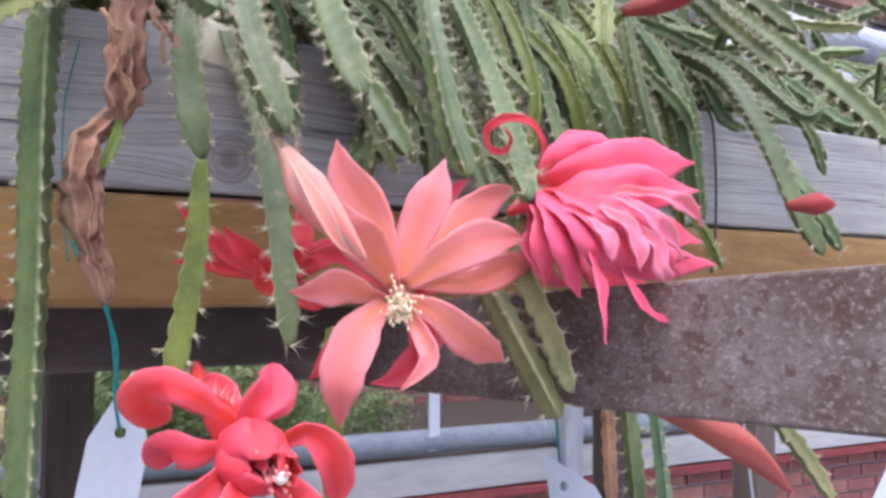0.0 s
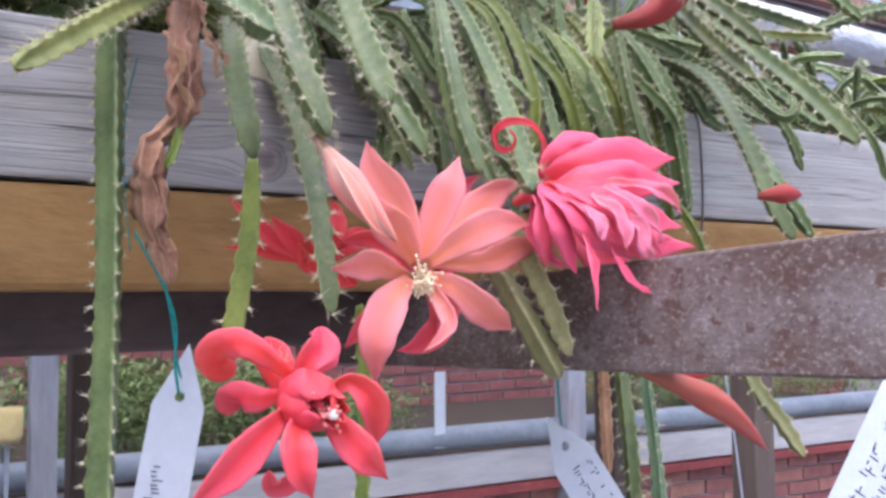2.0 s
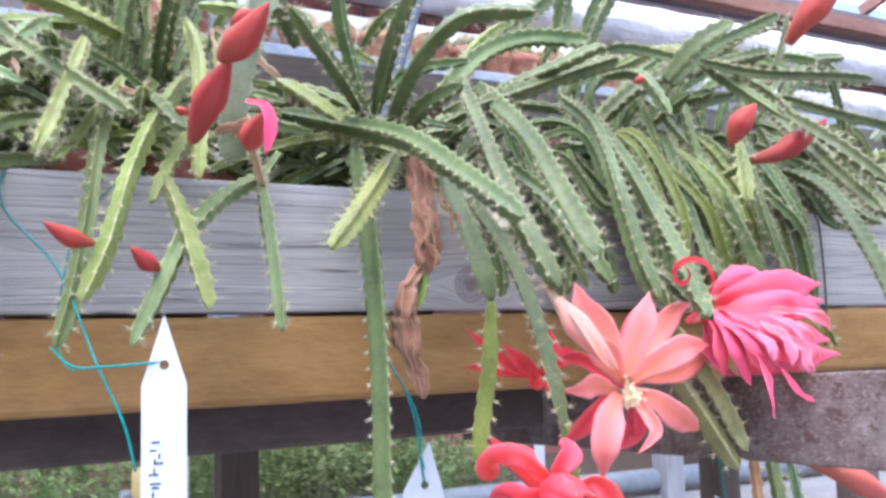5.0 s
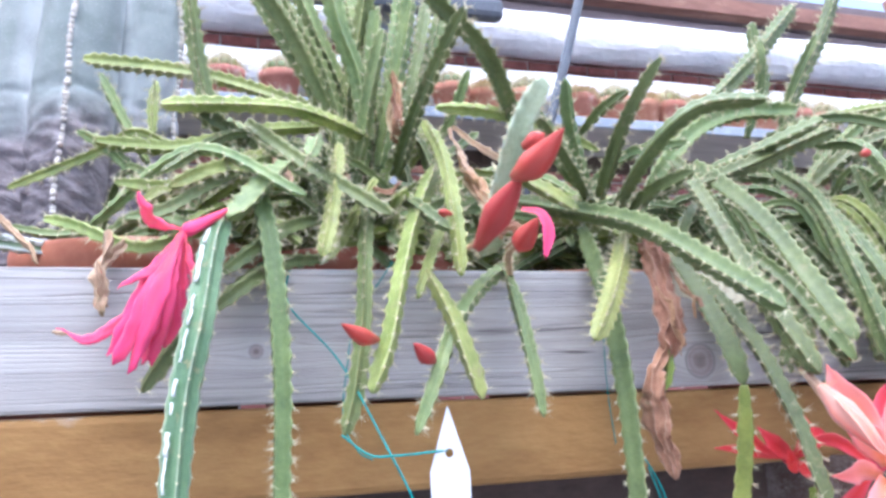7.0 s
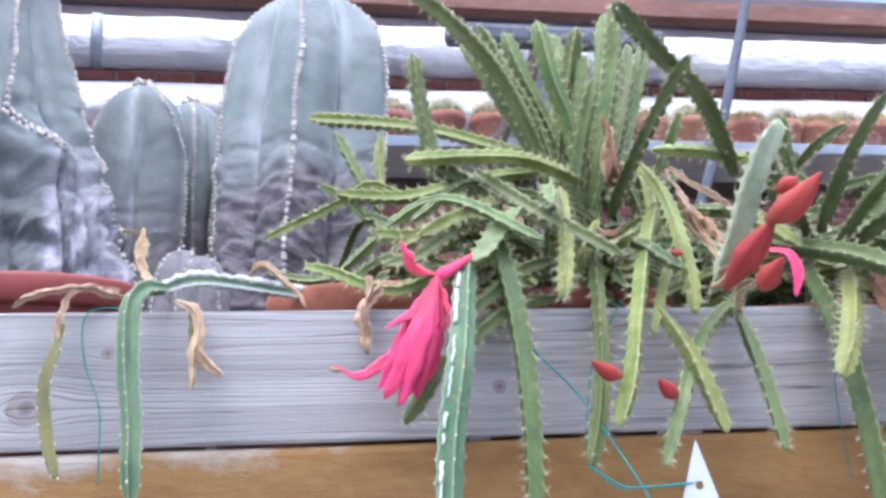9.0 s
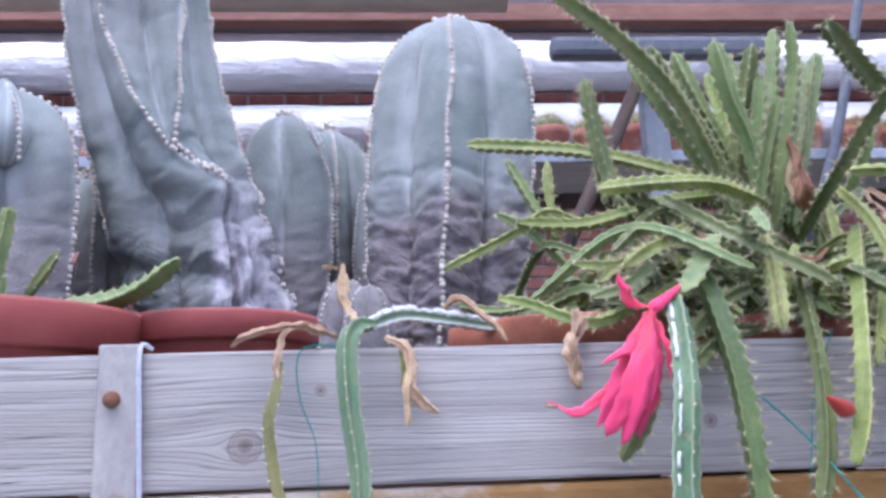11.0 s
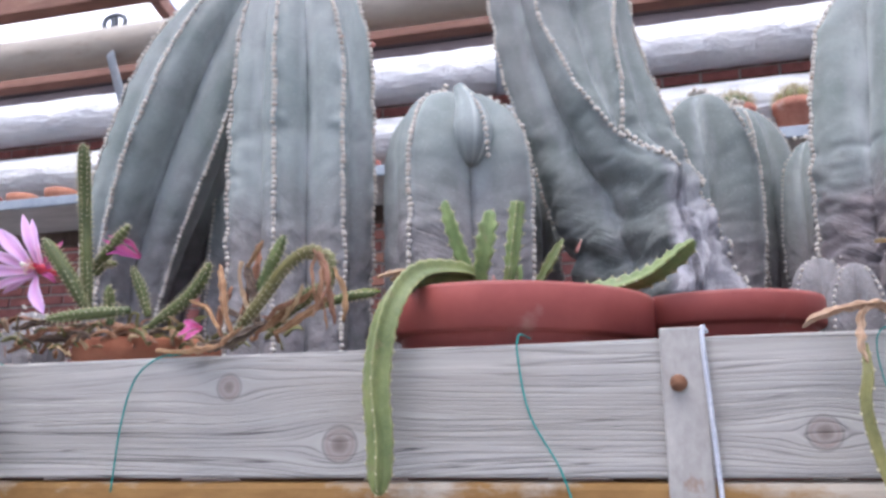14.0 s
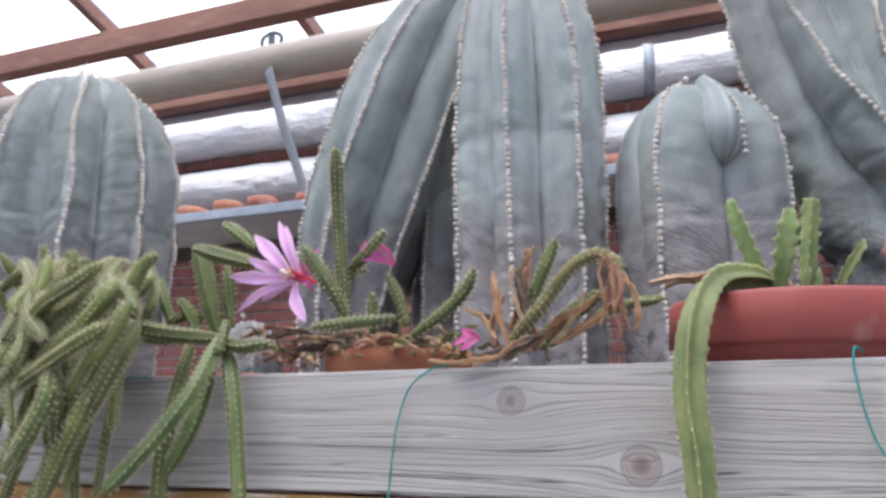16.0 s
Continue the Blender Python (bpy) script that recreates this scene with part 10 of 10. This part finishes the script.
stem(cactus_h, 12, RAT, (-1.728, 0.600, 1.472), (-1.687, 0.585, 1.496), (-1.651, 0.575, 1.512), ribs=8, period=6, spine=4.6, count=7, tooth=0.2, valley=0.8, spine_skin=SPINE, tuft=0.7)
stem(cactus_h, 12, RAT, (-1.775, 0.600, 1.482), (-1.774, 0.585, 1.490), (-1.777, 0.575, 1.490), ribs=8, period=6, spine=4.6, count=7, tooth=0.2, valley=0.8, spine_skin=SPINE, tuft=0.7)
stem(cactus_h, 12, RAT, (-1.681, 0.600, 1.456), (-1.639, 0.585, 1.475), (-1.602, 0.575, 1.487), ribs=8, period=6, spine=4.6, count=7, tooth=0.2, valley=0.8, spine_skin=SPINE, tuft=0.7)
stem(cactus_h, 12, RAT, (-1.803, 0.600, 1.476), (-1.751, 0.585, 1.492), (-1.706, 0.575, 1.501), ribs=8, period=6, spine=4.6, count=7, tooth=0.2, valley=0.8, spine_skin=SPINE, tuft=0.7)
stem(cactus_h, 12, RAT, (-1.844, 0.600, 1.486), (-1.796, 0.585, 1.506), (-1.754, 0.575, 1.518), ribs=8, period=6, spine=4.6, count=7, tooth=0.2, valley=0.8, spine_skin=SPINE, tuft=0.7)
stem(cactus_h, 12, RAT, (-1.716, 0.600, 1.451), (-1.733, 0.585, 1.462), (-1.755, 0.575, 1.466), ribs=8, period=6, spine=4.6, count=7, tooth=0.2, valley=0.8, spine_skin=SPINE, tuft=0.7)
stem(cactus_h, 12, RAT, (-1.651, 0.600, 1.428), (-1.664, 0.585, 1.444), (-1.681, 0.575, 1.452), ribs=8, period=6, spine=4.6, count=7, tooth=0.2, valley=0.8, spine_skin=SPINE, tuft=0.7)
stem(cactus_h, 12, RAT, (-1.768, 0.600, 1.432), (-1.787, 0.585, 1.429), (-1.811, 0.575, 1.418), ribs=8, period=6, spine=4.6, count=7, tooth=0.2, valley=0.8, spine_skin=SPINE, tuft=0.7)
stem(cactus_h, 12, RAT, (-1.682, 0.600, 1.403), (-1.704, 0.585, 1.419), (-1.730, 0.575, 1.428), ribs=8, period=6, spine=4.6, count=7, tooth=0.2, valley=0.8, spine_skin=SPINE, tuft=0.7)
stem(cactus_h, 12, RAT, (-1.731, 0.600, 1.431), (-1.677, 0.585, 1.444), (-1.630, 0.575, 1.450), ribs=8, period=6, spine=4.6, count=7, tooth=0.2, valley=0.8, spine_skin=SPINE, tuft=0.7)
stem(cactus_h, 12, RAT, (-1.644, 0.600, 1.434), (-1.649, 0.585, 1.420), (-1.657, 0.575, 1.400), ribs=8, period=6, spine=4.6, count=7, tooth=0.2, valley=0.8, spine_skin=SPINE, tuft=0.7)
stem(cactus_h, 12, RAT, (-1.664, 0.600, 1.462), (-1.650, 0.585, 1.483), (-1.640, 0.575, 1.496), ribs=8, period=6, spine=4.6, count=7, tooth=0.2, valley=0.8, spine_skin=SPINE, tuft=0.7)
stem(cactus_h, 12, RAT, (-1.810, 0.600, 1.462), (-1.816, 0.585, 1.486), (-1.827, 0.575, 1.502), ribs=8, period=6, spine=4.6, count=7, tooth=0.2, valley=0.8, spine_skin=SPINE, tuft=0.7)
stem(cactus_h, 12, RAT, (-1.618, 0.600, 1.427), (-1.590, 0.585, 1.428), (-1.566, 0.575, 1.422), ribs=8, period=6, spine=4.6, count=7, tooth=0.2, valley=0.8, spine_skin=SPINE, tuft=0.7)
stem(cactus_h, 12, RAT, (-1.763, 0.600, 1.460), (-1.736, 0.585, 1.481), (-1.714, 0.575, 1.494), ribs=8, period=6, spine=4.6, count=7, tooth=0.2, valley=0.8, spine_skin=SPINE, tuft=0.7)
stem(cactus_h, 16, RAT_GREEN, (-1.646, 0.470, 1.410), (-1.590, 0.450, 1.442), (-1.545, 0.440, 1.457), (-1.510, 0.440, 1.475), ribs=8, period=6, spine=5.2, count=8, tooth=0.2, valley=0.8, spine_skin=SPINE, tuft=0.7)
stem(cactus_h, 16, RAT, (-1.599, 0.460, 1.384), (-1.531, 0.440, 1.415), (-1.501, 0.440, 1.444), (-1.502, 0.450, 1.462), ribs=8, period=6, spine=5.2, count=8, tooth=0.2, valley=0.8, spine_skin=SPINE, tuft=0.7)
stem(cactus_h, 14, RAT, (-1.551, 0.500, 1.433), (-1.519, 0.490, 1.462), (-1.507, 0.490, 1.482), (-1.489, 0.490, 1.493), ribs=8, period=6, spine=5.2, count=8, tooth=0.2, valley=0.8, spine_skin=SPINE, tuft=0.7)
stem(cactus_h, 15, RAT_GREEN, (-1.544, 0.480, 1.470), (-1.500, 0.460, 1.450), (-1.479, 0.450, 1.433), (-1.474, 0.450, 1.421), ribs=8, period=6, spine=5.2, count=8, tooth=0.2, valley=0.8, spine_skin=SPINE, tuft=0.7)
stem(cactus_h, 16, RAT, (-1.628, 0.450, 1.356), (-1.558, 0.430, 1.380), (-1.508, 0.420, 1.399), (-1.477, 0.420, 1.413), ribs=8, period=6, spine=5.2, count=8, tooth=0.2, valley=0.8, spine_skin=SPINE, tuft=0.7)
stem(cactus_h, 16, RAT, (-1.551, 0.450, 1.339), (-1.502, 0.430, 1.379), (-1.479, 0.430, 1.409), (-1.472, 0.440, 1.437), ribs=8, period=6, spine=5.2, count=8, tooth=0.2, valley=0.8, spine_skin=SPINE, tuft=0.7)
stem(cactus_h, 16, RAT_GREEN, (-1.545, 0.460, 1.319), (-1.496, 0.440, 1.359), (-1.474, 0.440, 1.395), (-1.469, 0.450, 1.419), ribs=8, period=6, spine=5.2, count=8, tooth=0.2, valley=0.8, spine_skin=SPINE, tuft=0.7)
stem(cactus_h, 15, RAT, (-1.572, 0.450, 1.246), (-1.535, 0.440, 1.303), (-1.516, 0.440, 1.339), (-1.509, 0.450, 1.381), ribs=8, period=6, spine=5.2, count=8, tooth=0.2, valley=0.8, spine_skin=SPINE, tuft=0.7)
stem(cactus_h, 14, RAT, (-1.541, 0.460, 1.348), (-1.519, 0.440, 1.372), (-1.510, 0.440, 1.401), ribs=8, period=6, spine=5.2, count=8, tooth=0.2, valley=0.8, spine_skin=SPINE, tuft=0.7)
stem(cactus_h, 15, RAT_GREEN, (-1.555, 0.450, 1.308), (-1.538, 0.430, 1.349), (-1.554, 0.430, 1.380), ribs=8, period=6, spine=5.2, count=8, tooth=0.2, valley=0.8, spine_skin=SPINE, tuft=0.7)
stem(cactus_h, 13, RAT, (-1.646, 0.480, 1.435), (-1.631, 0.480, 1.464), (-1.636, 0.490, 1.503), ribs=8, period=6, spine=5.2, count=8, tooth=0.2, valley=0.8, spine_skin=SPINE, tuft=0.7)
stem(cactus_h, 13, RAT, (-1.617, 0.500, 1.460), (-1.612, 0.500, 1.490), (-1.611, 0.500, 1.509), ribs=8, period=6, spine=5.2, count=8, tooth=0.2, valley=0.8, spine_skin=SPINE, tuft=0.7)
stem(cactus_h, 15, RAT_GREEN, (-1.602, 0.440, 1.282), (-1.557, 0.420, 1.318), (-1.541, 0.420, 1.348), (-1.550, 0.430, 1.375), ribs=8, period=6, spine=5.2, count=8, tooth=0.2, valley=0.8, spine_skin=SPINE, tuft=0.7)

# ---- strings, cord and labels ----
string("thin teal string tied to a plant label", (-0.205, 0.575, 1.380), (-0.213, 0.556, 1.373), (-0.212, 0.550, 1.345), (-0.176, 0.530, 1.299), (-0.154, 0.460, 1.230), (-0.138, 0.450, 1.191), (-0.130, 0.450, 1.159))
string("thin teal string tied to a plant label", (-0.181, 0.500, 1.242), (-0.169, 0.460, 1.229), (-0.152, 0.452, 1.228), (-0.132, 0.448, 1.229), (-0.114, 0.447, 1.230))
string("thin teal string tied to a plant label", (0.081, 0.530, 1.230), (0.097, 0.512, 1.192), (0.104, 0.508, 1.167), (0.103, 0.506, 1.142), (0.106, 0.506, 1.121))
string("thin teal string tied to a plant label", (0.389, 0.460, 1.124), (0.381, 0.447, 1.093), (0.380, 0.441, 1.071))
string("thin teal string tied to a plant label", (-0.862, 0.575, 1.385), (-0.869, 0.556, 1.386), (-0.870, 0.554, 1.365), (-0.861, 0.553, 1.318), (-0.838, 0.552, 1.276), (-0.826, 0.552, 1.241))
string("thin teal string tied to a plant label", (-1.207, 0.575, 1.383), (-1.219, 0.557, 1.379), (-1.242, 0.555, 1.360), (-1.254, 0.554, 1.319), (-1.260, 0.553, 1.255))
string("thin teal string tied to a plant label", (-0.547, 0.575, 1.383), (-0.578, 0.557, 1.382), (-0.589, 0.554, 1.370), (-0.586, 0.554, 1.336), (-0.573, 0.553, 1.299), (-0.571, 0.552, 1.239), r=0.0006)
string("thin teal string tied to a plant label", (-0.121, 0.560, 1.386), (-0.162, 0.525, 1.332), (-0.172, 0.520, 1.293), (-0.176, 0.518, 1.252), (-0.173, 0.480, 1.231), (-0.168, 0.455, 1.226), r=0.0006)
string("thin teal string tied to a plant label", (0.087, 0.556, 1.357), (0.079, 0.555, 1.315), (0.079, 0.554, 1.263), (0.083, 0.553, 1.218), r=0.0005)
string("thin teal string tied to a plant label", (0.101, 0.530, 1.198), (0.103, 0.515, 1.170), (0.106, 0.512, 1.142), (0.110, 0.510, 1.127))
string("thin teal string tied to a plant label", (-1.434, 0.557, 1.377), (-1.420, 0.556, 1.384), (-1.397, 0.557, 1.378), r=0.0007)
string("thin teal string tied to a plant label", (-1.584, 0.557, 1.376), (-1.564, 0.556, 1.379), (-1.542, 0.557, 1.376), r=0.0007)
string("pale grey cord hanging beside the metal strap", (-0.714, 0.575, 1.385), (-0.718, 0.555, 1.383), (-0.716, 0.552, 1.331), (-0.712, 0.551, 1.247), (-0.710, 0.551, 1.208), r=0.0021, skin=CORD, name='cord')
def scrawl(seed, rows, start, end, stroke=0.0011, tall=0.006):
    """Unreadable handwriting along a tag: short upright and lying strokes in rows."""
    rng, marks = random.Random(seed), []
    for across in rows:
        a = start
        while a < end:
            if rng.random() > 0.16:
                h = tall * rng.uniform(0.45, 1.0)
                if rng.random() < 0.5:
                    marks.append((a, across + rng.uniform(-0.3, 0.3) * tall, h, stroke))
                else:
                    marks.append((a, across + rng.uniform(-0.4, 0.4) * tall, stroke, h * 0.7))
            a += tall * rng.uniform(0.3, 0.55)
    return marks


plant_label("white pointed plastic plant label with faded handwriting, hung on teal string", (0.107, 0.508, 1.119), (-0.023, -0.016, -0.105), (-0.350, -0.900, 0.000), 0.034, 0.12, scrawl(1, (0.006,), 0.042, 0.075, 0.0009, 0.007))
plant_label("white pointed plastic plant label with handwriting, hung on teal string", (0.381, 0.441, 1.070), (0.040, -0.015, -0.068), (-0.450, -0.850, 0.150), 0.036, 0.09, scrawl(2, (0.003, -0.009), 0.018, 0.06, 0.0008, 0.006), tip=0.027, neck=0.012)
plant_label("white pointed plant label with dark handwriting, hung on teal string", (-0.113, 0.446, 1.228), (0.004, -0.010, -1.000), (-0.200, -1.000, 0.000), 0.029, 0.15, scrawl(3, (0.005,), 0.05, 0.11, 0.0012, 0.007), tip=0.034, neck=0.013)
plant_label("white plant label with large dark handwriting", (0.787, 0.400, 1.109), (-0.110, -0.002, -0.118), (-0.450, -0.880, 0.100), 0.052, 0.19, scrawl(4, (-0.013, 0.004), 0.02, 0.16, 0.0014, 0.012), tip=0.03, neck=0.01)
string("thin teal string tied to a plant label", (0.800, 0.553, 1.205), (0.795, 0.48, 1.17), (0.788, 0.402, 1.112), (0.787, 0.3985, 1.109))
plant_label("cream plastic plant label half hidden between the stems", (0.187, 0.530, 1.356), (-0.046, 0.000, 0.011), (-0.300, -0.900, 0.300), 0.03, 0.05, [], tip=0.038, neck=-0.008, skin=LABEL_CREAM)
string("thin white cord hanging behind the iron bar", (0.622, 0.553, 1.20), (0.628, 0.51, 1.150), (0.633, 0.50, 1.099), (0.652, 0.50, 0.986), (0.662, 0.50, 0.92), r=0.0011, skin=CORD, name='cord')

# ---- small potted cacti on the high shelf ----
def small_cactus(kind, r, h, z_rim):
    """One potted cactus with its pot's foot at the origin."""
    t = thing("potted_cactus", ("small spiny round cactus in a terracotta pot", "small pale woolly cactus in a terracotta pot", "small clustered cactus in a terracotta pot")[kind], "potted cactus", "pots on the high shelf")
    prof = [(r * 0.72, 0), (r * 0.92, h - 0.03), (r, h - 0.028), (r, h - 0.002), (r * 0.96, h), (r * 0.9, h - 0.006), (r * 0.88, h - 0.02), (0.001, h - 0.018)]
    part("pot", lathe_mesh("pot", prof, TERRACOTTA_PALE, 28), t)
    rng = np.random.RandomState(20 + kind)
    heads = [(0, 0, r * 0.80)] if kind < 2 else [(math.cos(a) * r * 0.5, math.sin(a) * r * 0.5, r * 0.42) for a in (0, 1.3, 2.5, 3.8, 5.1)]
    for x, y, b in heads:
        v, uv, f, tips = [], [], [], []
        n, m = 8, 24
        for i in range(n + 1):
            e = -0.5 + 2.05 * i / n
            for j in range(m):
                a = 2 * math.pi * j / m
                k = b * (1 + 0.10 * math.cos(a * 12)) * max(0.03, math.cos(e))
                p = (x + k * math.cos(a), y + k * math.sin(a), h - 0.012 + b * 0.3 + b * 0.7 * math.sin(e))
                v.append(p)
                uv.append((0.5, i / n))
                if j % 2 == 0:
                    tips.append((p, (math.cos(a) * math.cos(e), math.sin(a) * math.cos(e), math.sin(e) + 0.3)))
        f = [(i * m + j, i * m + (j + 1) % m, (i + 1) * m + (j + 1) % m, (i + 1) * m + j) for i in range(n) for j in range(m)] + [tuple(n * m + j for j in range(m))]
        head = part("cactus", mesh_from("cactus", v, f, (GREEN_SHADE, OLIVE_BROWN, RAT_GREEN)[kind], uv), t)
        sv, sf = needles(np.array([q[0] for q in tips]), np.array([q[1] for q in tips]), 0.026, 0.0013, rng, 5, 0.5, 0.004)
        part("spine_cover", mesh_from("spine_cover", sv, sf, (SPINE, SPINE, SPINE_TAN)[kind], smooth=False), head)["kind"] = "stuff"
    return t


_kinds = [small_cactus(k, 0.068, 0.108, 0) for k in range(3)]
_flat = thing("plant_pot", "small empty terracotta pot on the high shelf", "plant pot", "pots on the high shelf")
part("body", lathe_mesh("body", [(0.044, 0), (0.054, 0.036), (0.060, 0.037), (0.060, 0.064), (0.056, 0.066), (0.053, 0.05), (0.001, 0.045)], TERRACOTTA_PALE, 28), _flat)
_rng = random.Random(4)
for _x in (-0.5, -0.32, -0.137, 0.038, 0.19, 0.33, 0.47, 0.62, 0.76, 0.90, 1.11, 1.257, 1.383, 1.49, 1.606, 1.75, 1.9, 2.05, 2.2):
    _k = _kinds[_rng.randrange(3)]
    _m = pose(_x, 2.50 + _rng.uniform(-0.01, 0.02), 2.182, 0, 0, _rng.uniform(0, 360))
    if _kinds and not _k.get("placed"):
        _k.matrix_basis, _k["placed"] = _m, 1
    else:
        copy_thing(_k, _m)
_x = -4.6
while _x < -0.95:
    _m = pose(_x, 2.52 + _rng.uniform(0, 0.03), 2.182, 0, 0, _rng.uniform(0, 360))
    if not _flat.get("placed"):
        _flat.matrix_basis, _flat["placed"] = _m, 1
    else:
        copy_thing(_flat, _m)
    _x += 0.155 + _rng.uniform(-0.01, 0.06)
for _o in (*_kinds, _flat):
    if not _o.get("placed"):
        _o.matrix_basis = pose(2.8, 2.5, 2.182)

# ---- greenery on the low far bench ----
def sprig(rng):
    """One drooping stalk with a double row of small thin leaves, rising one unit from the origin along x."""
    L, end = rng.uniform(0.3, 0.8), rng.uniform(0.5, 0.95)
    c, s = spline([(0, 0, 0), (L * 0.4, 0, 0.8), (L * 0.8, 0, 1.0), (L * 1.2, 0, end)], 0.11)
    v, f = tube_data(c, 0.008, 3, 0.2, 0.5, 0.4)
    vs, fs, o = [np.array(v)], [tuple(q) for q in f], len(v)
    for q in c[len(c) // 4:]:
        for side in (-1, 1):
            w = np.array((0.0, side, 0.15)) + rng.normal(0, 0.45, 3)
            w *= rng.uniform(0.08, 0.17) / np.linalg.norm(w)
            t = np.cross(w, rng.normal(0, 1, 3))
            t *= rng.uniform(0.012, 0.022) / np.linalg.norm(t)
            vs.append(np.array([q, q + w * 0.5 + t, q + w + (0, 0, -0.03), q + w * 0.5 - t]))
            fs.append((o, o + 1, o + 2, o + 3))
            o += 4
    return np.concatenate(vs), fs


SPRIGS = [sprig(np.random.RandomState(60 + k)) for k in range(9)]


def leafy(label, x0, x1, y0, y1, z0, height, count, seed, skin):
    """A stand of feathery plants on the bench."""
    rng = np.random.RandomState(seed)
    vs, fs, o = [], [], 0
    for _ in range(count * 2):
        v, f = SPRIGS[rng.randint(9)]
        a, k = rng.uniform(0, 2 * math.pi), height * rng.uniform(0.45, 1.0)
        turn = np.array([(math.cos(a), math.sin(a), 0), (-math.sin(a), math.cos(a), 0), (0, 0, 1)])
        vs.append(v @ turn * k + (rng.uniform(x0, x1), rng.uniform(y0, y1), z0))
        fs += [tuple(q + o for q in w) for w in f]
        o += len(v)
    v = np.concatenate(vs)
    thing("leafy_plants", label, "foliage", kind="stuff", me=mesh_from("leafy_plants", v, fs, skin, np.full((len(v), 2), 0.4)))


leafy("fresh green leafy plants on the low far bench", 0.35, 1.25, 3.15, 3.7, 0.52, 0.42, 170, 1, LEAF)
leafy("yellow-green leafy plants on the low far bench", 1.2, 1.75, 3.1, 3.5, 0.52, 0.30, 80, 2, LEAF)
leafy("thin feathery green plants under the bench", -0.8, 0.25, 3.2, 3.9, 0.52, 0.42, 90, 3, LEAF)
leafy("green leafy plants on the low far bench", 3.2, 5.6, 3.1, 4.0, 0.52, 0.36, 200, 5, LEAF)
thing("white_tag", "white plastic tag on the far bench", "tag", me=box_mesh("white_tag", (1.765, 2.942, 0.56), (1.815, 2.949, 0.87), LABEL_WHITE, 0.001))
thing("white_tag", "white plastic tag on the far bench", "tag", me=box_mesh("white_tag", (2.52, 2.942, 0.56), (2.56, 2.949, 0.80), LABEL_WHITE, 0.001))
_cup = thing("yellow_cup", "pale yellow plastic cup on a stake", "cup", at=(0.192, 2.80, 0.755))
part("cup", lathe_mesh("cup", [(0.036, 0), (0.043, 0.02), (0.044, 0.08), (0.042, 0.10), (0.038, 0.10), (0.036, 0.02), (0.001, 0.015)], YELLOW, 24, (0.192, 2.80, 0.755)), _cup)
part("stake", box_mesh("stake", (0.185, 2.795, 0.0), (0.199, 2.805, 0.755), BLUE_STEEL, 0.002), _cup)

# ---- bricks of the back wall ----
def brick_data(x, z, w, seed):
    j = random.Random(seed)
    y0 = 4.893 + j.uniform(-0.003, 0.003)
    c = 0.004
    lo, hi = (x + 0.005, z + 0.005), (x + w - 0.005, z + 0.07)
    v = [(lo[0], 4.92, lo[1]), (hi[0], 4.92, lo[1]), (hi[0], 4.92, hi[1]), (lo[0], 4.92, hi[1]),
         (lo[0] + c, y0, lo[1] + c), (hi[0] - c, y0, lo[1] + c), (hi[0] - c, y0, hi[1] - c), (lo[0] + c, y0, hi[1] - c)]
    f = [(4, 5, 6, 7), (0, 1, 5, 4), (1, 2, 6, 5), (2, 3, 7, 6), (3, 0, 4, 7)]
    return v, f


_wall = bpy.data.objects["wall_north"]
_one = mesh_from("brick", [(a - 0.0, b, c) for a, b, c in brick_data(0, 0, 0.225, 1)[0]], brick_data(0, 0, 0.225, 1)[1], BRICK, smooth=False)
_vs, _fs = [], []
for _row in range(51):
    for _col in range(-32, 33):
        _x, _z = _col * 0.225 + (0.1125 if _row % 2 else 0), 0.06 + _row * 0.075
        _near = 1.95 < _z < 2.75 and (0.0 < _x < 1.5 or -4.4 < _x < -2.3)
        if _near:
            _b = part("brick", _one, _wall)
            _b.location = (_x, random.Random(_row * 100 + _col).uniform(-0.003, 0.003), _z)
        else:
            _v, _f = brick_data(_x, _z, 0.225, _row * 100 + _col)
            _fs += [tuple(q + len(_vs) for q in w) for w in _f]
            _vs += _v
part("brickwork", mesh_from("brickwork", _vs, _fs, BRICK, smooth=False), _wall, "weathered red bricks")["kind"] = "stuff"
